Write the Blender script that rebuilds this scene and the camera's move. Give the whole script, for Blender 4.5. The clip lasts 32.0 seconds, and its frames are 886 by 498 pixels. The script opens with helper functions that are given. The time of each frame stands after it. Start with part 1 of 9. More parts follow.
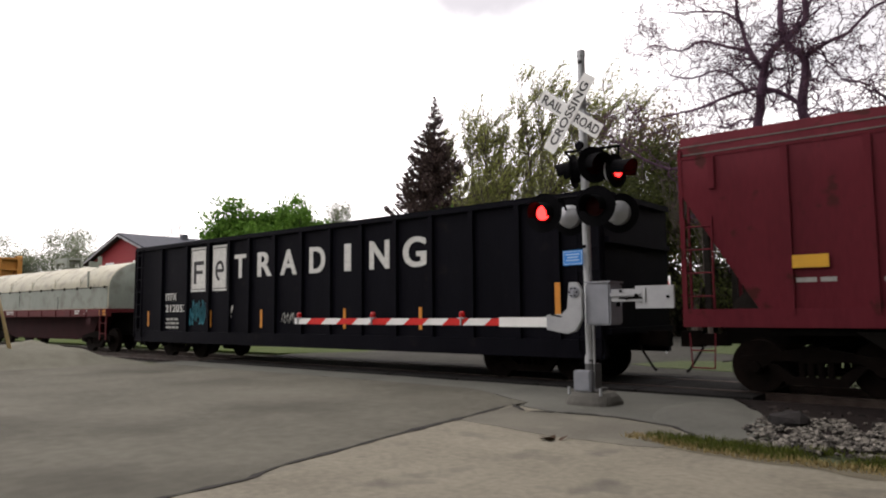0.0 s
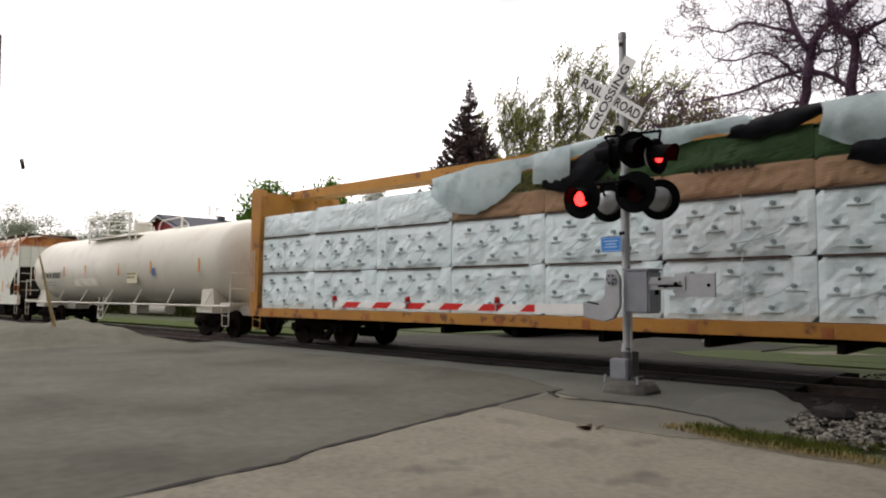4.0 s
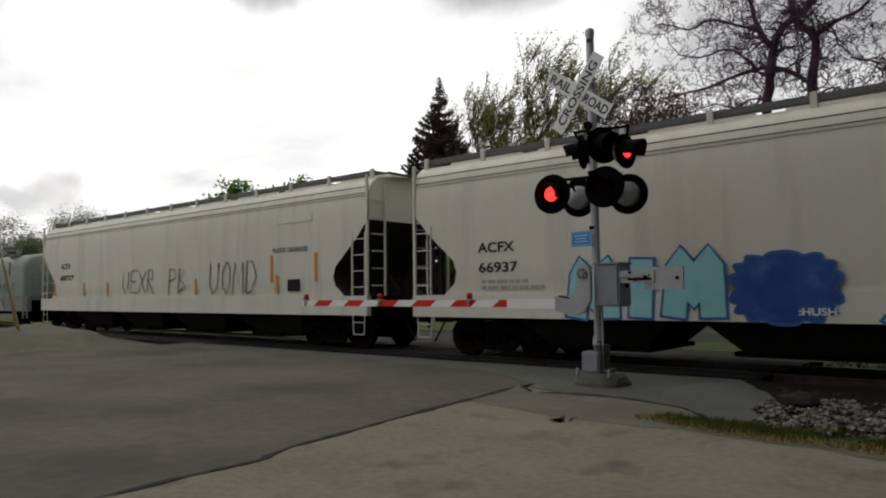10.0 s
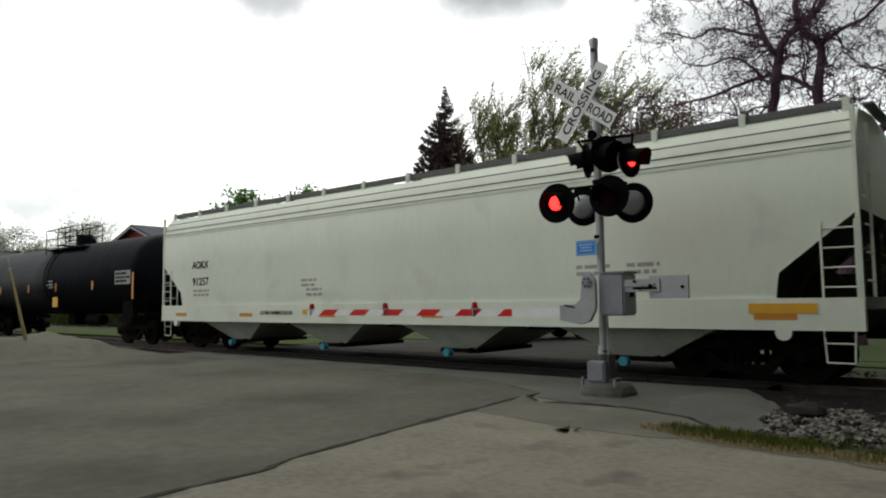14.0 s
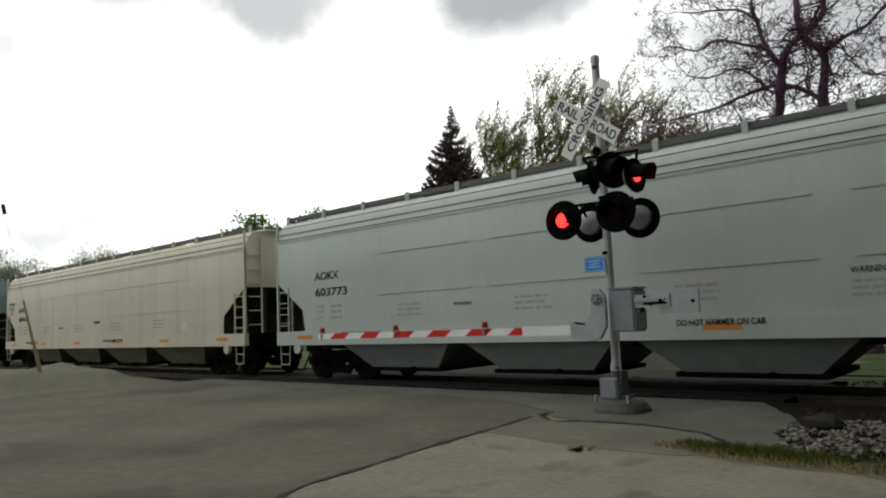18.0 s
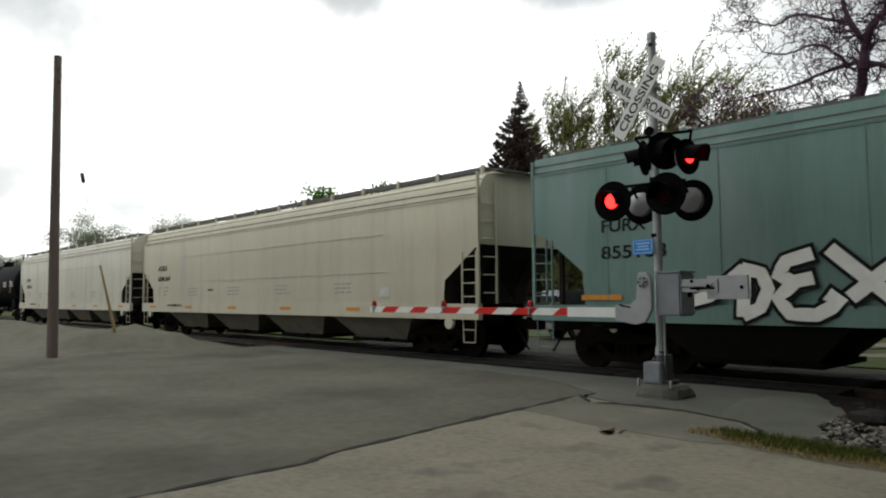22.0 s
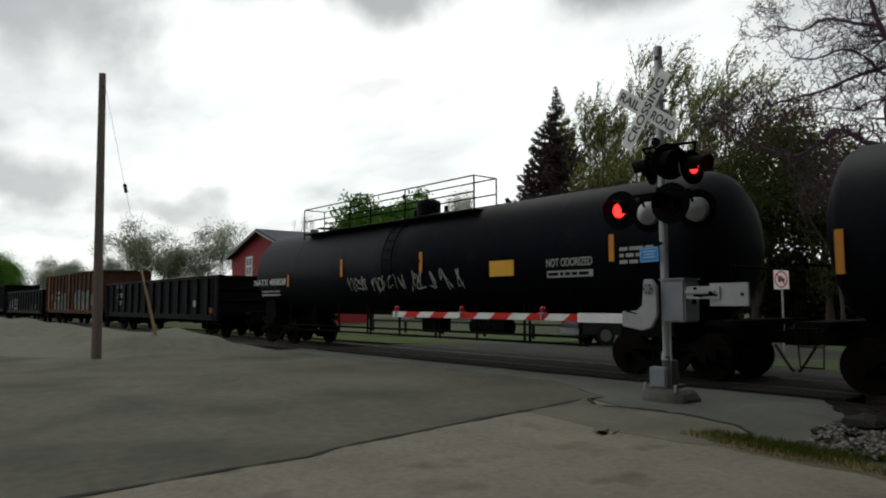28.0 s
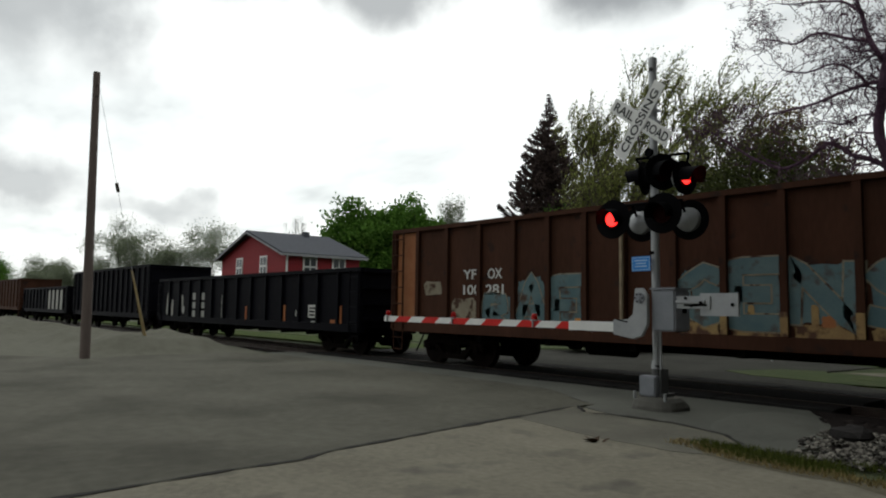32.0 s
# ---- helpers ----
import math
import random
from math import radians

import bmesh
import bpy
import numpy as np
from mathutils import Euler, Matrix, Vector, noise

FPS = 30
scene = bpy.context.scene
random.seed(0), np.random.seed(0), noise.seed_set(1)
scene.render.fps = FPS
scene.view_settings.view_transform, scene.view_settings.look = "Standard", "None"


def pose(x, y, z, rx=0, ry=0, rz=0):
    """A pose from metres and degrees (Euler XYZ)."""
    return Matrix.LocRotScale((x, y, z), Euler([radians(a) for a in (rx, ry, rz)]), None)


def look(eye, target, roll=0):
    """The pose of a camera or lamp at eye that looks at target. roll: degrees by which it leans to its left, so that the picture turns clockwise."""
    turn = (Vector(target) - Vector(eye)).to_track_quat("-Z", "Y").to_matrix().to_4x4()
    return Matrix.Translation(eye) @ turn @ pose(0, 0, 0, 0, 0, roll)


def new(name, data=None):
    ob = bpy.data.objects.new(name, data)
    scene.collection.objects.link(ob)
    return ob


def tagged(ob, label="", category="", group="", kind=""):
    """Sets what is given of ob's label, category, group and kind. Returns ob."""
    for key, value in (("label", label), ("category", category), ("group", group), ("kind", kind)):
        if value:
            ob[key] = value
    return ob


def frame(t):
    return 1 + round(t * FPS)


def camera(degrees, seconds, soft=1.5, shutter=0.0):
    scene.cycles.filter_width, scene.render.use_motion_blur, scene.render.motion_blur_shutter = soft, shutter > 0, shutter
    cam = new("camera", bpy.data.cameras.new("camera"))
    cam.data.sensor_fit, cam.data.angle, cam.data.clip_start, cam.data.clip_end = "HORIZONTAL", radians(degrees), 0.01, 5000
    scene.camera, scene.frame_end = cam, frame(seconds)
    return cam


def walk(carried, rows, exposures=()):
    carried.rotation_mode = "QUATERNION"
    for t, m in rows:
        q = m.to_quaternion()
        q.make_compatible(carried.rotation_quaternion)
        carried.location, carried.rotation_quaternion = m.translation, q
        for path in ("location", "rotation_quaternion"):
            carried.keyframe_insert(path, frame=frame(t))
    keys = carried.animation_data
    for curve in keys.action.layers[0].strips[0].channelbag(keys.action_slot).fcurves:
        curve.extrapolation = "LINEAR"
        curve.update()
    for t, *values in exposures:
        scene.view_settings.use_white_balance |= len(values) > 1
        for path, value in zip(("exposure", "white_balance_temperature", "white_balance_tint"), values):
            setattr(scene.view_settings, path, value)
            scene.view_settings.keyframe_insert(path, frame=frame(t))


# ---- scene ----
cam = camera(64.31, 32.0, soft=2.0, shutter=0.06)


def held(t, x, y, z, yaw, pitch, roll):
    """A hand-held row: seconds and the pose from place, heading, tilt and lean."""
    a, p = radians(yaw), radians(pitch)
    way = Vector((-math.sin(a) * math.cos(p), math.cos(a) * math.cos(p), math.sin(p)))
    eye = Vector((x, y, z))
    return t, look(eye, eye + way, roll)


walk(cam, [
    held(0, 0.043, -0.004, 1.408, 39.58, 5.04, -0.56),
    held(0.5, 0.028, -0.012, 1.412, 38.86, 5.46, -0.61),
    held(1, -0.021, -0.009, 1.419, 39.02, 4.60, -0.60),
    held(1.5, -0.018, 0.003, 1.426, 40.33, 4.41, -0.12),
    held(2, -0.001, 0.016, 1.417, 39.89, 4.65, -0.91),
    held(2.5, -0.025, 0.027, 1.418, 40.53, 4.19, -0.90),
    held(3, -0.027, 0.016, 1.425, 41.05, 4.48, -0.64),
    held(3.5, -0.031, 0.014, 1.438, 41.80, 4.10, -0.50),
    held(5.5, 0.025, -0.039, 1.423, 42.40, 2.76, 2.44),
    held(6, 0.015, -0.002, 1.409, 40.27, 3.89, 0.96),
    held(6.5, 0.008, 0.016, 1.413, 41.79, 2.57, 0.24),
    held(7, 0.011, 0.007, 1.426, 41.58, 3.57, 0.48),
    held(7.5, 0.004, -0.021, 1.420, 41.87, 3.40, -0.03),
    held(8, -0.003, 0.021, 1.425, 39.72, 3.53, 0.72),
    held(8.5, 0.038, -0.042, 1.406, 39.42, 4.71, -0.78),
    held(9, -0.013, -0.001, 1.421, 40.72, 4.36, -1.28),
    held(9.5, -0.003, -0.005, 1.425, 41.07, 3.95, -1.10),
    held(10, -0.015, -0.008, 1.409, 39.98, 3.56, -0.68),
    held(10.5, -0.024, 0.008, 1.410, 40.77, 3.98, -1.66),
    held(11, -0.004, 0.023, 1.405, 41.23, 3.95, -0.74),
    held(11.5, 0.008, 0.009, 1.413, 39.84, 4.36, 0.06),
    held(12, 0.016, -0.011, 1.410, 39.57, 3.65, -0.19),
    held(12.5, -0.029, -0.024, 1.421, 40.69, 3.41, -0.43),
    held(13, -0.062, 0.006, 1.446, 42.31, 3.78, 0.27),
    held(13.5, -0.019, -0.001, 1.421, 40.83, 4.62, -0.52),
    held(14, 0.008, 0.001, 1.422, 40.48, 4.25, -0.76),
    held(14.5, 0.030, -0.010, 1.425, 39.81, 4.85, -0.41),
    held(15, 0.033, -0.046, 1.433, 39.74, 4.58, 0.15),
    held(15.5, 0.016, -0.046, 1.414, 41.24, 5.11, -0.37),
    held(17.5, 0.045, 0.001, 1.455, 40.35, 5.24, -2.56),
    held(18, 0.049, 0.018, 1.451, 41.30, 5.80, -2.41),
    held(18.5, 0.074, -0.012, 1.438, 42.12, 5.02, -2.65),
    held(19, 0.075, -0.001, 1.442, 44.02, 4.94, -0.89),
    held(19.5, 0.057, 0.029, 1.448, 43.05, 4.64, -2.02),
    held(20, 0.097, -0.008, 1.426, 42.48, 3.76, -0.69),
    held(20.5, 0.092, -0.005, 1.430, 42.43, 4.09, -1.20),
    held(21, 0.066, 0.007, 1.450, 43.43, 3.89, -1.65),
    held(21.5, 0.101, 0.044, 1.444, 42.03, 3.70, -1.05),
    held(22, 0.344, 0.195, 1.462, 46.86, 3.96, -0.36),
    held(22.5, 0.701, 0.149, 1.454, 49.13, 3.23, 0.24),
    held(23, 0.906, 0.192, 1.458, 49.51, 1.63, -0.79),
    held(23.5, 1.021, 0.179, 1.465, 49.51, 3.91, 0.16),
    held(24, 1.043, 0.206, 1.431, 49.76, 4.12, -0.03),
    held(24.5, 1.091, 0.189, 1.455, 47.39, 5.11, -1.19),
    held(25, 1.081, 0.194, 1.459, 48.08, 5.72, -0.69),
    held(25.5, 1.036, 0.226, 1.469, 50.15, 4.87, -1.73),
    held(27.5, 1.012, 0.166, 1.472, 50.32, 4.67, -1.32),
    held(28, 0.983, 0.193, 1.475, 50.12, 4.37, -0.18),
    held(28.5, 0.997, 0.183, 1.464, 49.65, 4.82, 0.43),
    held(29, 0.977, 0.192, 1.486, 50.20, 5.96, -0.29),
    held(29.5, 1.013, 0.115, 1.471, 49.83, 5.31, -0.75),
    held(30, 1.002, 0.139, 1.474, 48.74, 4.02, 0.62),
    held(30.5, 0.978, 0.166, 1.470, 50.56, 4.99, -1.08),
    held(31, 0.984, 0.213, 1.455, 49.61, 5.39, -0.21),
    held(31.5, 0.985, 0.148, 1.478, 50.27, 4.71, 0.65),
    held(32, 0.988, 0.131, 1.485, 49.35, 4.76, 0.78),
], exposures=[(0, .82, 6850, 17), (2, .85, 6850, 16), (3.2, .85, 6850, 16), (6, -.25, 6800, 15), (8, -.27, 6750, 13), (10, -.28, 6700, 10), (11, .1, 6600, 7), (12, .18, 6600, 7), (15, .05, 6550, 5), (19, .1, 6650, 5), (22, .15, 6600, 5), (23, .15, 6650, 8), (24, -.42, 6600, 5), (25, -.48, 6550, 4), (28, -.35, 6500, 4), (32, -.25, 6500, 4)])

# ---- light ----
SUN_EL, SUN_AZ = 50.0, 300.0
world = bpy.data.worlds.new("overcast_sky")
scene.world = world
world.use_nodes = True


def sky_nodes():
    nt = world.node_tree
    nt.nodes.clear()
    N, L = nt.nodes.new, nt.links.new
    out, bg = N("ShaderNodeOutputWorld"), N("ShaderNodeBackground")
    sky = N("ShaderNodeTexSky")
    sky.sky_type, sky.sun_disc = "NISHITA", False
    sky.sun_elevation, sky.sun_rotation = radians(SUN_EL), radians(SUN_AZ)
    sky.dust_density = 3.0
    dim = N("ShaderNodeVectorMath")
    dim.operation = "SCALE"
    dim.inputs["Scale"].default_value = 0.12
    L(sky.outputs[0], dim.inputs[0])
    tc = N("ShaderNodeTexCoord")
    sep = N("ShaderNodeSeparateXYZ")
    L(tc.outputs["Generated"], sep.inputs[0])
    # cloud sheet: the view direction laid on a flat layer
    lift = N("ShaderNodeMath")
    lift.operation = "ADD"
    lift.inputs[1].default_value = 0.12
    L(sep.outputs["Z"], lift.inputs[0])
    top = N("ShaderNodeMath")
    top.operation = "MAXIMUM"
    top.inputs[1].default_value = 0.06
    L(lift.outputs[0], top.inputs[0])
    flat = N("ShaderNodeVectorMath")
    flat.operation = "DIVIDE"
    comb = N("ShaderNodeCombineXYZ")
    for k in range(3):
        L(top.outputs[0], comb.inputs[k])
    L(tc.outputs["Generated"], flat.inputs[0])
    L(comb.outputs[0], flat.inputs[1])
    shift = N("ShaderNodeMapping")
    shift.inputs["Location"].default_value = CLOUD_SHIFT
    shift.inputs["Rotation"].default_value = (0, 0, radians(40))
    shift.inputs["Scale"].default_value = (0.55, 1.0, 0.0)
    L(flat.outputs[0], shift.inputs[0])
    big, fine = N("ShaderNodeTexNoise"), N("ShaderNodeTexNoise")
    big.inputs["Scale"].default_value, big.inputs["Detail"].default_value, big.inputs["Roughness"].default_value = 1.3, 5, 0.5
    fine.inputs["Scale"].default_value, fine.inputs["Detail"].default_value = 4.5, 6
    for n in (big, fine):
        L(shift.outputs[0], n.inputs["Vector"])
    mix = N("ShaderNodeMix")
    mix.data_type = "FLOAT"
    mix.inputs[0].default_value = 0.25
    L(big.outputs[0], mix.inputs[2])
    L(fine.outputs[0], mix.inputs[3])
    ramp = N("ShaderNodeValToRGB")
    e = ramp.color_ramp.elements
    e[0].position, e[0].color = 0.30, (0.62, 0.64, 0.67, 1)
    e[1].position, e[1].color = 0.52, (SKY_L, SKY_L, SKY_L * 1.01, 1)
    mid = ramp.color_ramp.elements.new(0.40)
    mid.color = (0.98, 1.0, 1.02, 1)
    L(mix.outputs[0], ramp.inputs[0])
    both = N("ShaderNodeMix")
    both.data_type = "RGBA"
    both.inputs[0].default_value = 0.93
    L(dim.outputs[0], both.inputs[6])
    L(ramp.outputs[0], both.inputs[7])
    # heavier grey clouds: bearing and height in degrees, half widths, weight
    cut = N("ShaderNodeVectorMath")
    cut.operation = "NORMALIZE"
    L(tc.outputs["Generated"], cut.inputs[0])
    ax = N("ShaderNodeSeparateXYZ")
    L(cut.outputs[0], ax.inputs[0])
    bear, high, pair, puff, wob, moved = N("ShaderNodeMath"), N("ShaderNodeMath"), N("ShaderNodeCombineXYZ"), N("ShaderNodeTexNoise"), N("ShaderNodeVectorMath"), N("ShaderNodeVectorMath")
    bear.operation, high.operation = "ARCTAN2", "ARCSINE"
    L(ax.outputs["X"], bear.inputs[0])
    L(ax.outputs["Y"], bear.inputs[1])
    L(ax.outputs["Z"], high.inputs[0])
    L(bear.outputs[0], pair.inputs[0])
    L(high.outputs[0], pair.inputs[1])
    puff.inputs["Scale"].default_value, puff.inputs["Detail"].default_value = 9.0, 6
    L(cut.outputs[0], puff.inputs["Vector"])
    wob.operation = "MULTIPLY_ADD"
    wob.inputs[1].default_value, wob.inputs[2].default_value = (0.30, 0.11, 0), (-0.15, -0.055, 0)
    L(puff.outputs["Color"], wob.inputs[0])
    L(pair.outputs[0], moved.inputs[0])
    L(wob.outputs[0], moved.inputs[1])
    thick = None
    for caz, cel, raz, rel, amount in CLOUDS:
        off, ln, mr = N("ShaderNodeVectorMath"), N("ShaderNodeVectorMath"), N("ShaderNodeMapRange")
        off.operation, ln.operation = "MULTIPLY_ADD", "LENGTH"
        sx, sz = 1 / radians(raz), 1 / radians(rel)
        off.inputs[1].default_value, off.inputs[2].default_value = (sx, sz, 0), (-radians(caz) * sx, -radians(cel) * sz, 0)
        mr.interpolation_type = "SMOOTHSTEP"
        mr.inputs[1].default_value, mr.inputs[2].default_value, mr.inputs[3].default_value, mr.inputs[4].default_value = 0.3, 1.15, amount, 0.0
        L(moved.outputs[0], off.inputs[0])
        L(off.outputs[0], ln.inputs[0])
        L(ln.outputs["Value"], mr.inputs[0])
        if thick is None:
            thick = mr.outputs[0]
        else:
            mx = N("ShaderNodeMath")
            mx.operation = "MAXIMUM"
            L(thick, mx.inputs[0])
            L(mr.outputs[0], mx.inputs[1])
            thick = mx.outputs[0]
    grey = N("ShaderNodeMix")
    grey.data_type = "RGBA"
    L(thick, grey.inputs[0])
    L(both.outputs[2], grey.inputs[6])
    grey.inputs[7].default_value = (0.36, 0.37, 0.40, 1)
    both = grey
    # the overcast is brightest towards the hidden sun and dims smoothly away from it
    toward = N("ShaderNodeVectorMath")
    toward.operation = "DOT_PRODUCT"
    az = radians(SUN_AZ)
    toward.inputs[1].default_value = (math.sin(az), math.cos(az), 0.35)
    L(tc.outputs["Generated"], toward.inputs[0])
    fall = N("ShaderNodeMapRange")
    fall.interpolation_type = "SMOOTHSTEP"
    fall.inputs[1].default_value, fall.inputs[2].default_value = -0.8, 0.75
    fall.inputs[3].default_value, fall.inputs[4].default_value = SKY_BACK, SKY_FRONT
    L(toward.outputs["Value"], fall.inputs[0])
    lit = N("ShaderNodeVectorMath")
    lit.operation = "SCALE"
    L(both.outputs[2], lit.inputs[0])
    L(fall.outputs[0], lit.inputs["Scale"])
    L(lit.outputs[0], bg.inputs[0])
    bg.inputs[1].default_value = 1.0
    L(bg.outputs[0], out.inputs[0])


CLOUDS = ((-80, 21, 9, 6, 0.7), (-68, 27, 9, 5, 0.8), (-54.5, 25.5, 8, 4.2, 0.8), (-35, 25.5, 10, 4.6, 0.95), (-9, 19, 20, 7, 0.85), (-12, 31, 22, 6, 0.85), (-58, 36, 26, 5, 0.8), (-82, 8.6, 9, 2.2, 0.62), (-71.5, 7.6, 5, 1.3, 0.5), (-55, 16.7, 6, 1.0, 0.22), (-88, 12, 7, 2.0, 0.5))
SKY_L = 1.25
SKY_BACK, SKY_FRONT = 0.58, 1.15
CLOUD_SHIFT = (0.35, 0.2, 0.0)
sky_nodes()
sun = new("sun", bpy.data.lights.new("sun", "SUN"))
sun.data.energy, sun.data.angle, sun.data.color = 0.6, radians(25), (1.0, 0.96, 0.90)
a = radians(SUN_AZ)
sun.matrix_world = look(Vector((0, 0, 60)), Vector((0, 0, 60)) - Vector((math.sin(a) * math.cos(radians(SUN_EL)), math.cos(a) * math.cos(radians(SUN_EL)), math.sin(radians(SUN_EL)))))


# ---- materials ----
MATS = {}


def mat(name, c1, c2=None, scale=3.0, rough=0.7, metal=0.0, bump=0.0, bscale=60.0, fine=0.35, stretch=(1, 1, 1), sharp=(0.35, 0.7), rand=0.0,
        spots=None, sscale=8.0, sramp=(0.6, 0.66), coords="Object", glow=0.0, sstretch=(1, 1, 1), coat=0.0, spec=0.3):
    """A surface of two colours mixed by a coarse and a fine noise, with optional spots of a third and a fine relief."""
    if name in MATS:
        return MATS[name]
    m = MATS[name] = bpy.data.materials.new(name)
    m.use_nodes = True
    nt = m.node_tree
    N, L = nt.nodes.new, nt.links.new
    b = nt.nodes["Principled BSDF"]
    b.inputs["Roughness"].default_value, b.inputs["Metallic"].default_value = rough, metal
    b.inputs["Coat Weight"].default_value, b.inputs["Specular IOR Level"].default_value = coat, spec
    c2 = c2 or tuple(v * 0.75 for v in c1)
    tc = N("ShaderNodeTexCoord")

    def mapped(s):
        mp = N("ShaderNodeMapping")
        mp.inputs["Scale"].default_value = s
        L(tc.outputs[coords], mp.inputs[0])
        return mp

    mp = mapped(stretch)
    n1, n2 = N("ShaderNodeTexNoise"), N("ShaderNodeTexNoise")
    n1.inputs["Scale"].default_value, n1.inputs["Detail"].default_value = scale, 6
    n2.inputs["Scale"].default_value, n2.inputs["Detail"].default_value = scale * 14, 3
    L(mp.outputs[0], n1.inputs["Vector"])
    L(mp.outputs[0], n2.inputs["Vector"])
    mx = N("ShaderNodeMix")
    mx.data_type = "FLOAT"
    mx.inputs[0].default_value = fine
    L(n1.outputs[0], mx.inputs[2])
    L(n2.outputs[0], mx.inputs[3])
    rp = N("ShaderNodeValToRGB")
    e = rp.color_ramp.elements
    e[0].position, e[0].color, e[1].position, e[1].color = sharp[0], (*c1, 1), sharp[1], (*c2, 1)
    L(mx.outputs[0], rp.inputs[0])
    col = rp.outputs[0]
    if spots:
        n3 = N("ShaderNodeTexNoise")
        n3.inputs["Scale"].default_value, n3.inputs["Detail"].default_value = sscale, 5
        L(mapped(sstretch).outputs[0], n3.inputs["Vector"])
        r3 = N("ShaderNodeValToRGB")
        r3.color_ramp.elements[0].position, r3.color_ramp.elements[1].position = sramp
        L(n3.outputs[0], r3.inputs[0])
        m3 = N("ShaderNodeMix")
        m3.data_type = "RGBA"
        L(r3.outputs[0], m3.inputs[0])
        L(col, m3.inputs[6])
        m3.inputs[7].default_value = (*spots, 1)
        col = m3.outputs[2]
    if rand:
        oi, hs = N("ShaderNodeObjectInfo"), N("ShaderNodeHueSaturation")
        mr = N("ShaderNodeMapRange")
        mr.inputs[3].default_value, mr.inputs[4].default_value = 1 - rand, 1 + rand
        L(oi.outputs["Random"], mr.inputs[0])
        L(mr.outputs[0], hs.inputs["Value"])
        L(col, hs.inputs["Color"])
        col = hs.outputs[0]
    L(col, b.inputs["Base Color"])
    if glow:
        b.inputs["Emission Color"].default_value, b.inputs["Emission Strength"].default_value = (*c1, 1), glow
    if bump:
        nb, bp = N("ShaderNodeTexNoise"), N("ShaderNodeBump")
        nb.inputs["Scale"].default_value, nb.inputs["Detail"].default_value = bscale, 4
        L(tc.outputs[coords], nb.inputs["Vector"])
        bp.inputs["Strength"].default_value, bp.inputs["Distance"].default_value = bump, 0.02
        L(nb.outputs[0], bp.inputs["Height"])
        L(bp.outputs[0], b.inputs["Normal"])
    return m


def island_mat(name, c1, c2, rough=0.8, translucent=0.0):
    """Leaves, stones: each loose piece takes its own shade between two colours."""
    if name in MATS:
        return MATS[name]
    m = MATS[name] = bpy.data.materials.new(name)
    m.use_nodes = True
    nt = m.node_tree
    N, L = nt.nodes.new, nt.links.new
    b = nt.nodes["Principled BSDF"]
    b.inputs["Roughness"].default_value, b.inputs["Specular IOR Level"].default_value = rough, 0.15
    g, r = N("ShaderNodeNewGeometry"), N("ShaderNodeValToRGB")
    r.color_ramp.elements[0].color, r.color_ramp.elements[1].color = (*c1, 1), (*c2, 1)
    L(g.outputs["Random Per Island"], r.inputs[0])
    L(r.outputs[0], b.inputs["Base Color"])
    if translucent:
        t, ms = N("ShaderNodeBsdfTranslucent"), N("ShaderNodeMixShader")
        ms.inputs[0].default_value = translucent
        L(r.outputs[0], t.inputs[0])
        L(b.outputs[0], ms.inputs[1])
        L(t.outputs[0], ms.inputs[2])
        L(ms.outputs[0], nt.nodes["Material Output"].inputs[0])
    return m


# ---- mesh helpers ----
def quad(bm, *pts):
    return bm.faces.new([bm.verts.new(p) for p in pts])


def bx(bm, x0, x1, y0, y1, z0, z1):
    v = [bm.verts.new((x, y, z)) for x in (x0, x1) for y in (y0, y1) for z in (z0, z1)]
    for f in ((0, 1, 3, 2), (4, 6, 7, 5), (0, 4, 5, 1), (2, 3, 7, 6), (0, 2, 6, 4), (1, 5, 7, 3)):
        bm.faces.new([v[k] for k in f])
    return bm


def rod(bm, p0, p1, r0, r1=None, n=8, caps=True):
    """A round bar from p0 to p1."""
    p0, p1 = Vector(p0), Vector(p1)
    r1 = r0 if r1 is None else r1
    d = (p1 - p0).normalized()
    u = d.orthogonal().normalized()
    w = d.cross(u)
    a, b = [], []
    for k in range(n):
        q = u * math.cos(math.tau * k / n) + w * math.sin(math.tau * k / n)
        a.append(bm.verts.new(p0 + q * r0))
        b.append(bm.verts.new(p1 + q * r1))
    for k in range(n):
        bm.faces.new((a[k], a[(k + 1) % n], b[(k + 1) % n], b[k]))
    if caps:
        bm.faces.new(a[::-1])
        bm.faces.new(b)
    return bm


def slab(bm, pts, y0, y1):
    """A polygon in x and z, given thickness from y0 to y1."""
    a = [bm.verts.new((x, y0, z)) for x, z in pts]
    b = [bm.verts.new((x, y1, z)) for x, z in pts]
    n = len(pts)
    bm.faces.new(a)
    bm.faces.new(b[::-1])
    for k in range(n):
        bm.faces.new((a[k], b[k], b[(k + 1) % n], a[(k + 1) % n]))
    return bm


def beam(bm, pts, x0, x1):
    """A polygon in y and z, drawn out from x0 to x1."""
    a = [bm.verts.new((x0, y, z)) for y, z in pts]
    b = [bm.verts.new((x1, y, z)) for y, z in pts]
    n = len(pts)
    bm.faces.new(a)
    bm.faces.new(b[::-1])
    for k in range(n):
        bm.faces.new((a[k], b[k], b[(k + 1) % n], a[(k + 1) % n]))
    return bm


